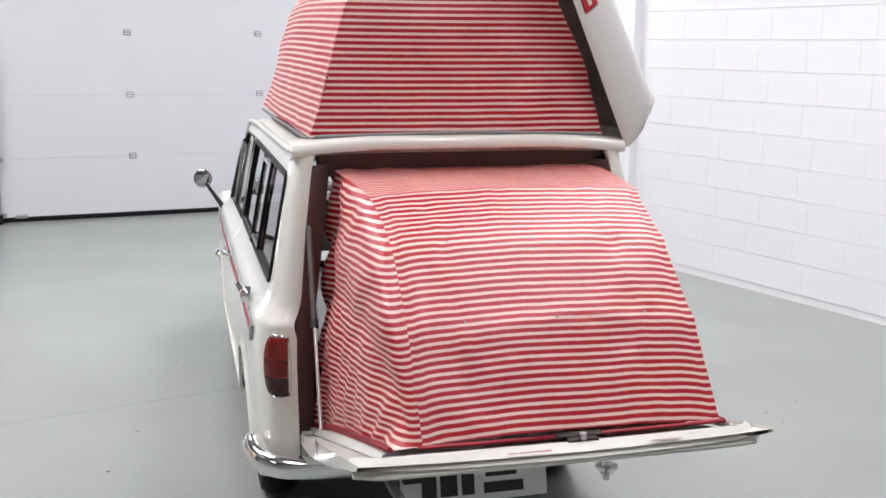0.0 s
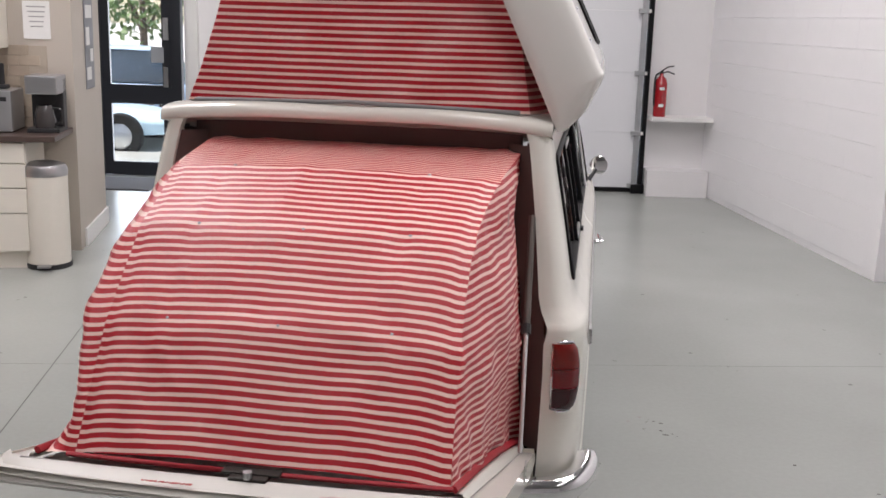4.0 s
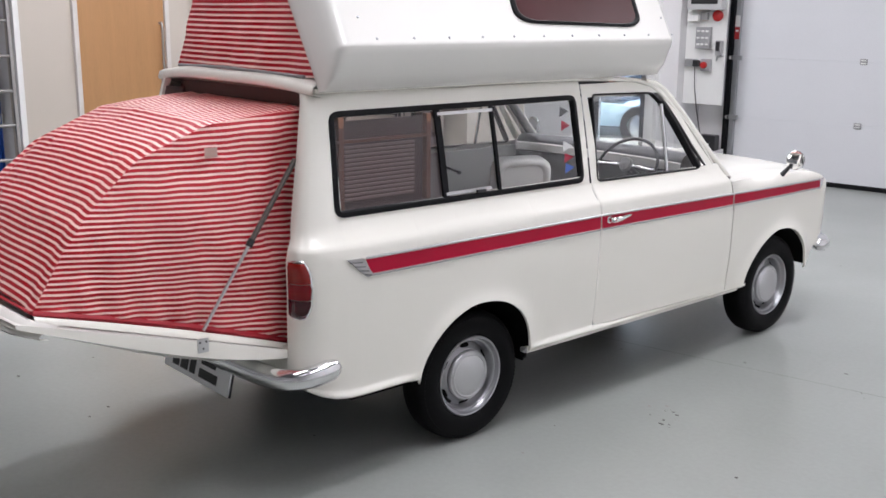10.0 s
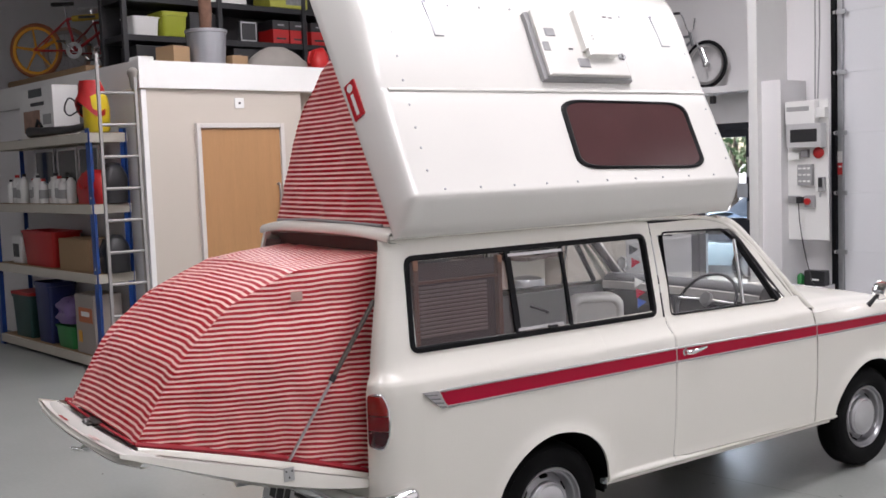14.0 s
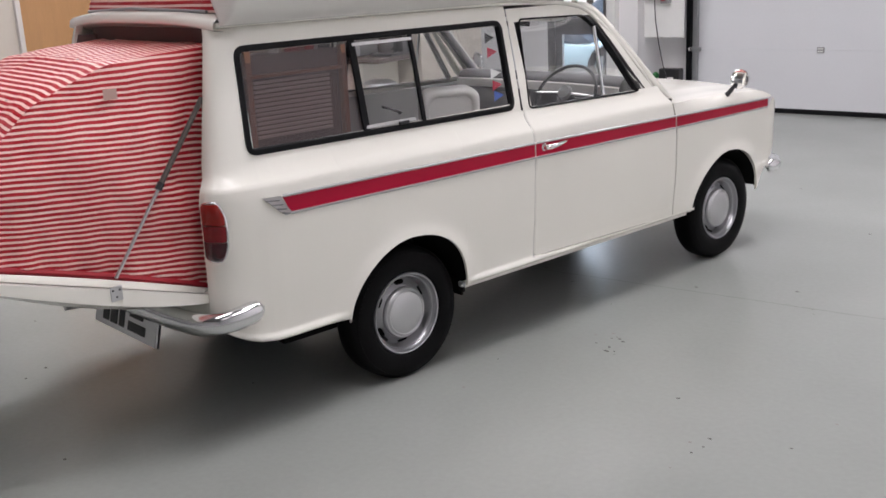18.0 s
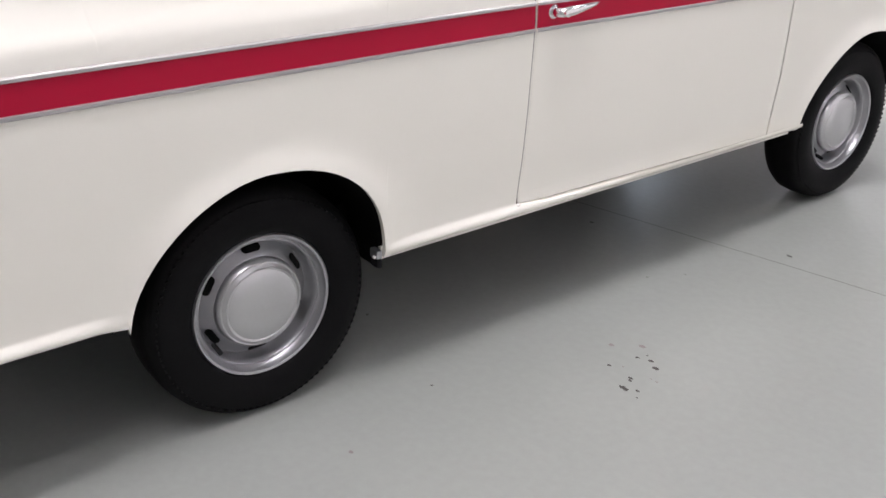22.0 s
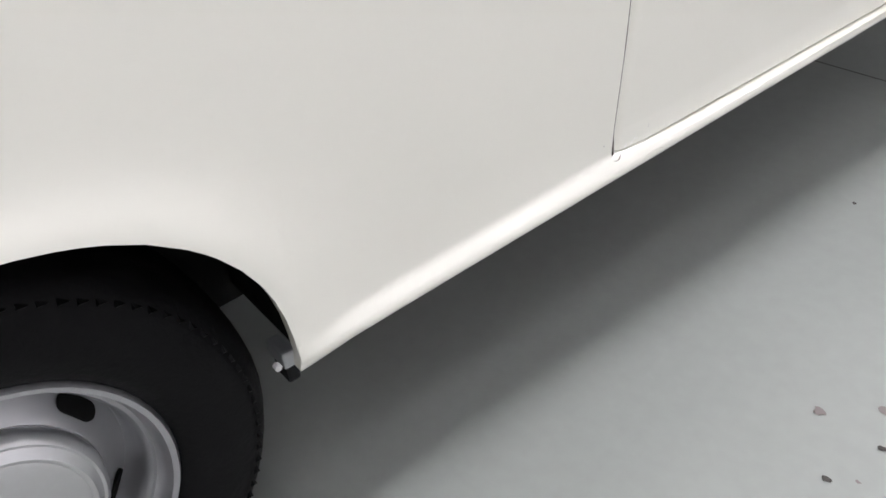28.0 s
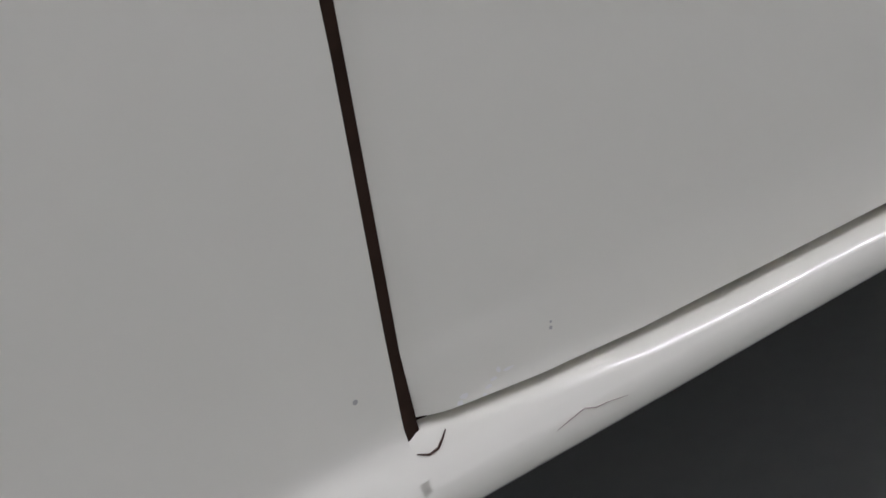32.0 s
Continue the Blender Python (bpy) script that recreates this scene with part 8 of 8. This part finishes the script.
def floor_line(points, wide):
    rows = []
    for i, p in enumerate(points):
        a, b = Vector(points[max(i - 1, 0)]), Vector(points[min(i + 1, len(points) - 1)])
        d = (b - a).normalized()
        nrm = Vector((-d.y, d.x)) * wide / 2
        rows.append([(p[0] - nrm.x, p[1] - nrm.y, 0.001), (p[0] + nrm.x, p[1] + nrm.y, 0.001)])
    solid("floor_joint", loft(rows), JOINT, "thin filled saw cut in the concrete floor", "joint", kind="structure")


floor_line([(-1.55, -0.65), (-1.83, 0.40), (-2.81, 3.99), (-3.6, 6.9)], 0.006)
floor_line([(-4.6, 0.4), (-1.75, 1.07), (-0.86, 1.30), (1.08, 1.73), (1.65, 1.85), (2.9, 2.15)], 0.0035)
spots = random.Random(12)
for x, y, n, spread in ((1.074, 0.879, 7, 0.06), (1.15, 0.796, 5, 0.05), (1.53, 1.77, 3, 0.04), (0.80, 1.335, 2, 0.03), (1.93, 0.28, 4, 0.05), (1.02, 0.95, 4, 0.04)):
    for k in range(n):
        s = spots.uniform(0.004, 0.015)
        decal("floor_mark", x + spots.gauss(0, spread), y + spots.gauss(0, spread), s, s * spots.uniform(0.5, 0.9), SCAR if spots.random() < 0.75 else PINK, spots.random(), 0.0012 + 0.0001 * k)
for k in range(90):
    x, y = spots.uniform(-3.6, 2.6), spots.uniform(-3.0, 6.5)
    s = spots.uniform(0.003, 0.010)
    decal("floor_mark", x, y, s * spots.uniform(1, 2.2), s, SCAR if k % 4 else PINK, k + 50, 0.0011)


def on_flank(y, z, out):
    base = flank(y, z) if not (y > 0.7125 and z < door_foot(y) - 0.003) else 0.7330 + bead(z)
    return (base + out, y, z)


# cracks and chips about the door's lower corner
CRACK = material("paint_crack", (0.07, 0.035, 0.025), 0.8, vary=0.3, scale=200)
FAINT = material("faint_crack", (0.42, 0.34, 0.32), 0.7)
SMUDGE = material("grey_smudge", (0.45, 0.44, 0.42), 0.4)
part("paint_crack", tube([on_flank(y, z, 0.0004) for y, z in ((0.7165, 0.3722), (0.7200, 0.3708), (0.7235, 0.3712), (0.7262, 0.3728), (0.7285, 0.3745))], [0.0002, 0.0004, 0.0005, 0.0004, 0.0002], 6), CRACK, van, "curled crack in the paint")
part("paint_crack", tube([on_flank(y, z, 0.0002) for y, z in ((0.762, 0.3600), (0.768, 0.3612), (0.774, 0.3622), (0.778, 0.3606), (0.783, 0.3602), (0.791, 0.3588))], [0.0001, 0.00015, 0.0002, 0.0002, 0.00015, 0.0001], 6), FAINT, van, "fine crack in the sill paint")
chips = random.Random(3)
for y, z, w, h in ((0.7385, 0.3805, 0.0022, 0.0012), (0.7365, 0.379, 0.0014, 0.0010), (0.7475, 0.3795, 0.0016, 0.0009), (0.7500, 0.3812, 0.0016, 0.0007), (0.7560, 0.3822, 0.0024, 0.0008), (0.7525, 0.3835, 0.0010, 0.0012), (0.7455, 0.3778, 0.0011, 0.0005)):
    bm = bmesh.new()
    bm.faces.new([bm.verts.new(on_flank(y + w * q * math.cos(a), z + h * q * math.sin(a), 0.0003)) for a, q in ((2 * math.pi * k / 9, chips.uniform(0.6, 1.0)) for k in range(9))])
    part("paint_chip", bm, CHIP, van)
for y, z, r in ((0.704, 0.396, 0.0009), (0.7745, 0.3885, 0.0007), (0.7750, 0.3905, 0.0005)):
    bm = bmesh.new()
    bm.faces.new([bm.verts.new(on_flank(y + r * math.cos(a), z + r * math.sin(a), 0.0003)) for a in (2 * math.pi * k / 9 for k in range(9))])
    part("paint_speck", bm, SMUDGE, van)

# ---- pieces: wall tiles of the kitchen and blocks of the right wall ----
def piece_mesh(name, w, d, h, e, mat):
    """A slab with a chamfered face towards -y."""
    verts = [(x * w / 2, d, z * h / 2) for x, z in ((-1, -1), (1, -1), (1, 1), (-1, 1))]
    verts += [(x * w / 2, e, z * h / 2) for x, z in ((-1, -1), (1, -1), (1, 1), (-1, 1))]
    verts += [(x * (w / 2 - (e if w < 0.3 else 0.0004)), 0, z * (h / 2 - e)) for x, z in ((-1, -1), (1, -1), (1, 1), (-1, 1))]
    faces = [(8, 9, 10, 11)]
    for k in range(4):
        n = (k + 1) % 4
        faces += [(k, n, 4 + n, 4 + k), (4 + k, 4 + n, 8 + n, 8 + k)]
    mesh = bpy.data.meshes.new(name)
    mesh.from_pydata(verts, [], faces)
    mesh.materials.append(mat)
    return mesh


def lay(name, mesh, parent, spots):
    for m in spots:
        ob = new(name, mesh)
        ob.parent = parent
        ob.matrix_basis = m


tile_mesh = piece_mesh("tile", 0.1475, 0.008, 0.0725, 0.002, TILE)
bed = bpy.data.objects["tile_bed"]
lay("tile", tile_mesh, bed, [pose(-0.255 + 0.15 * i + 0.075 * (k % 2), 0.5975, 0.9775 + 0.075 * k) for k in range(8) for i in range(18 - k % 2)])
lay("tile", tile_mesh, side_bed, [pose(-0.3235, 0.08 + 0.15 * i + 0.075 * (k % 2), 0.9775 + 0.075 * k, 0, 0, 90) for k in range(8) for i in range(4 - k % 2)])
COURSE, LONG = 0.2325, 0.45
block_mesh = piece_mesh("block", LONG - 0.0010, 0.010, COURSE - 0.0055, 0.0026, BLOCK_MAT)


def wall_blocks(parent, length, near, top, start=0.0):
    """Courses in stretcher bond; the ones near the floor and the start are single blocks, the others joined."""
    verts, faces, loose = [], [], []
    for c in range(int((CEILING - 0.06) / COURSE)):
        z = 0.0575 + COURSE * (c + 0.5)
        x = start + (LONG / 2 if c % 2 == 0 else LONG / 4)
        while x - LONG / 2 < length - 0.03:
            wide = min(LONG, length - x + LONG / 2)
            m = pose(x - (LONG - wide) / 2, -0.0023, z) @ Matrix.Diagonal((wide / LONG, 1, 1, 1))
            if x < near and z < top:
                loose.append(m)
            else:
                n = len(verts)
                verts += [tuple(m @ v.co) for v in block_mesh.vertices]
                faces += [tuple(n + i for i in p.vertices) for p in block_mesh.polygons]
            x += LONG
    lay("block", block_mesh, parent, loose)
    mesh = bpy.data.meshes.new("upper_blocks")
    mesh.from_pydata(verts, [], faces)
    mesh.materials.append(BLOCK_MAT)
    ob = new("upper_blocks", mesh)
    ob.parent = parent
    tagged(ob, kind="stuff")


wall_blocks(right_wall, 3.55, 3.6, 2.9)
wall_blocks(rear_wall_right, 12.8, 5.2, 2.6, 0.12)
part("pier_strip", box(0.20, 0.014, CEILING - 0.02, 3.62, 0.004, CEILING / 2, 0.004), BLOCK_MAT, right_wall)
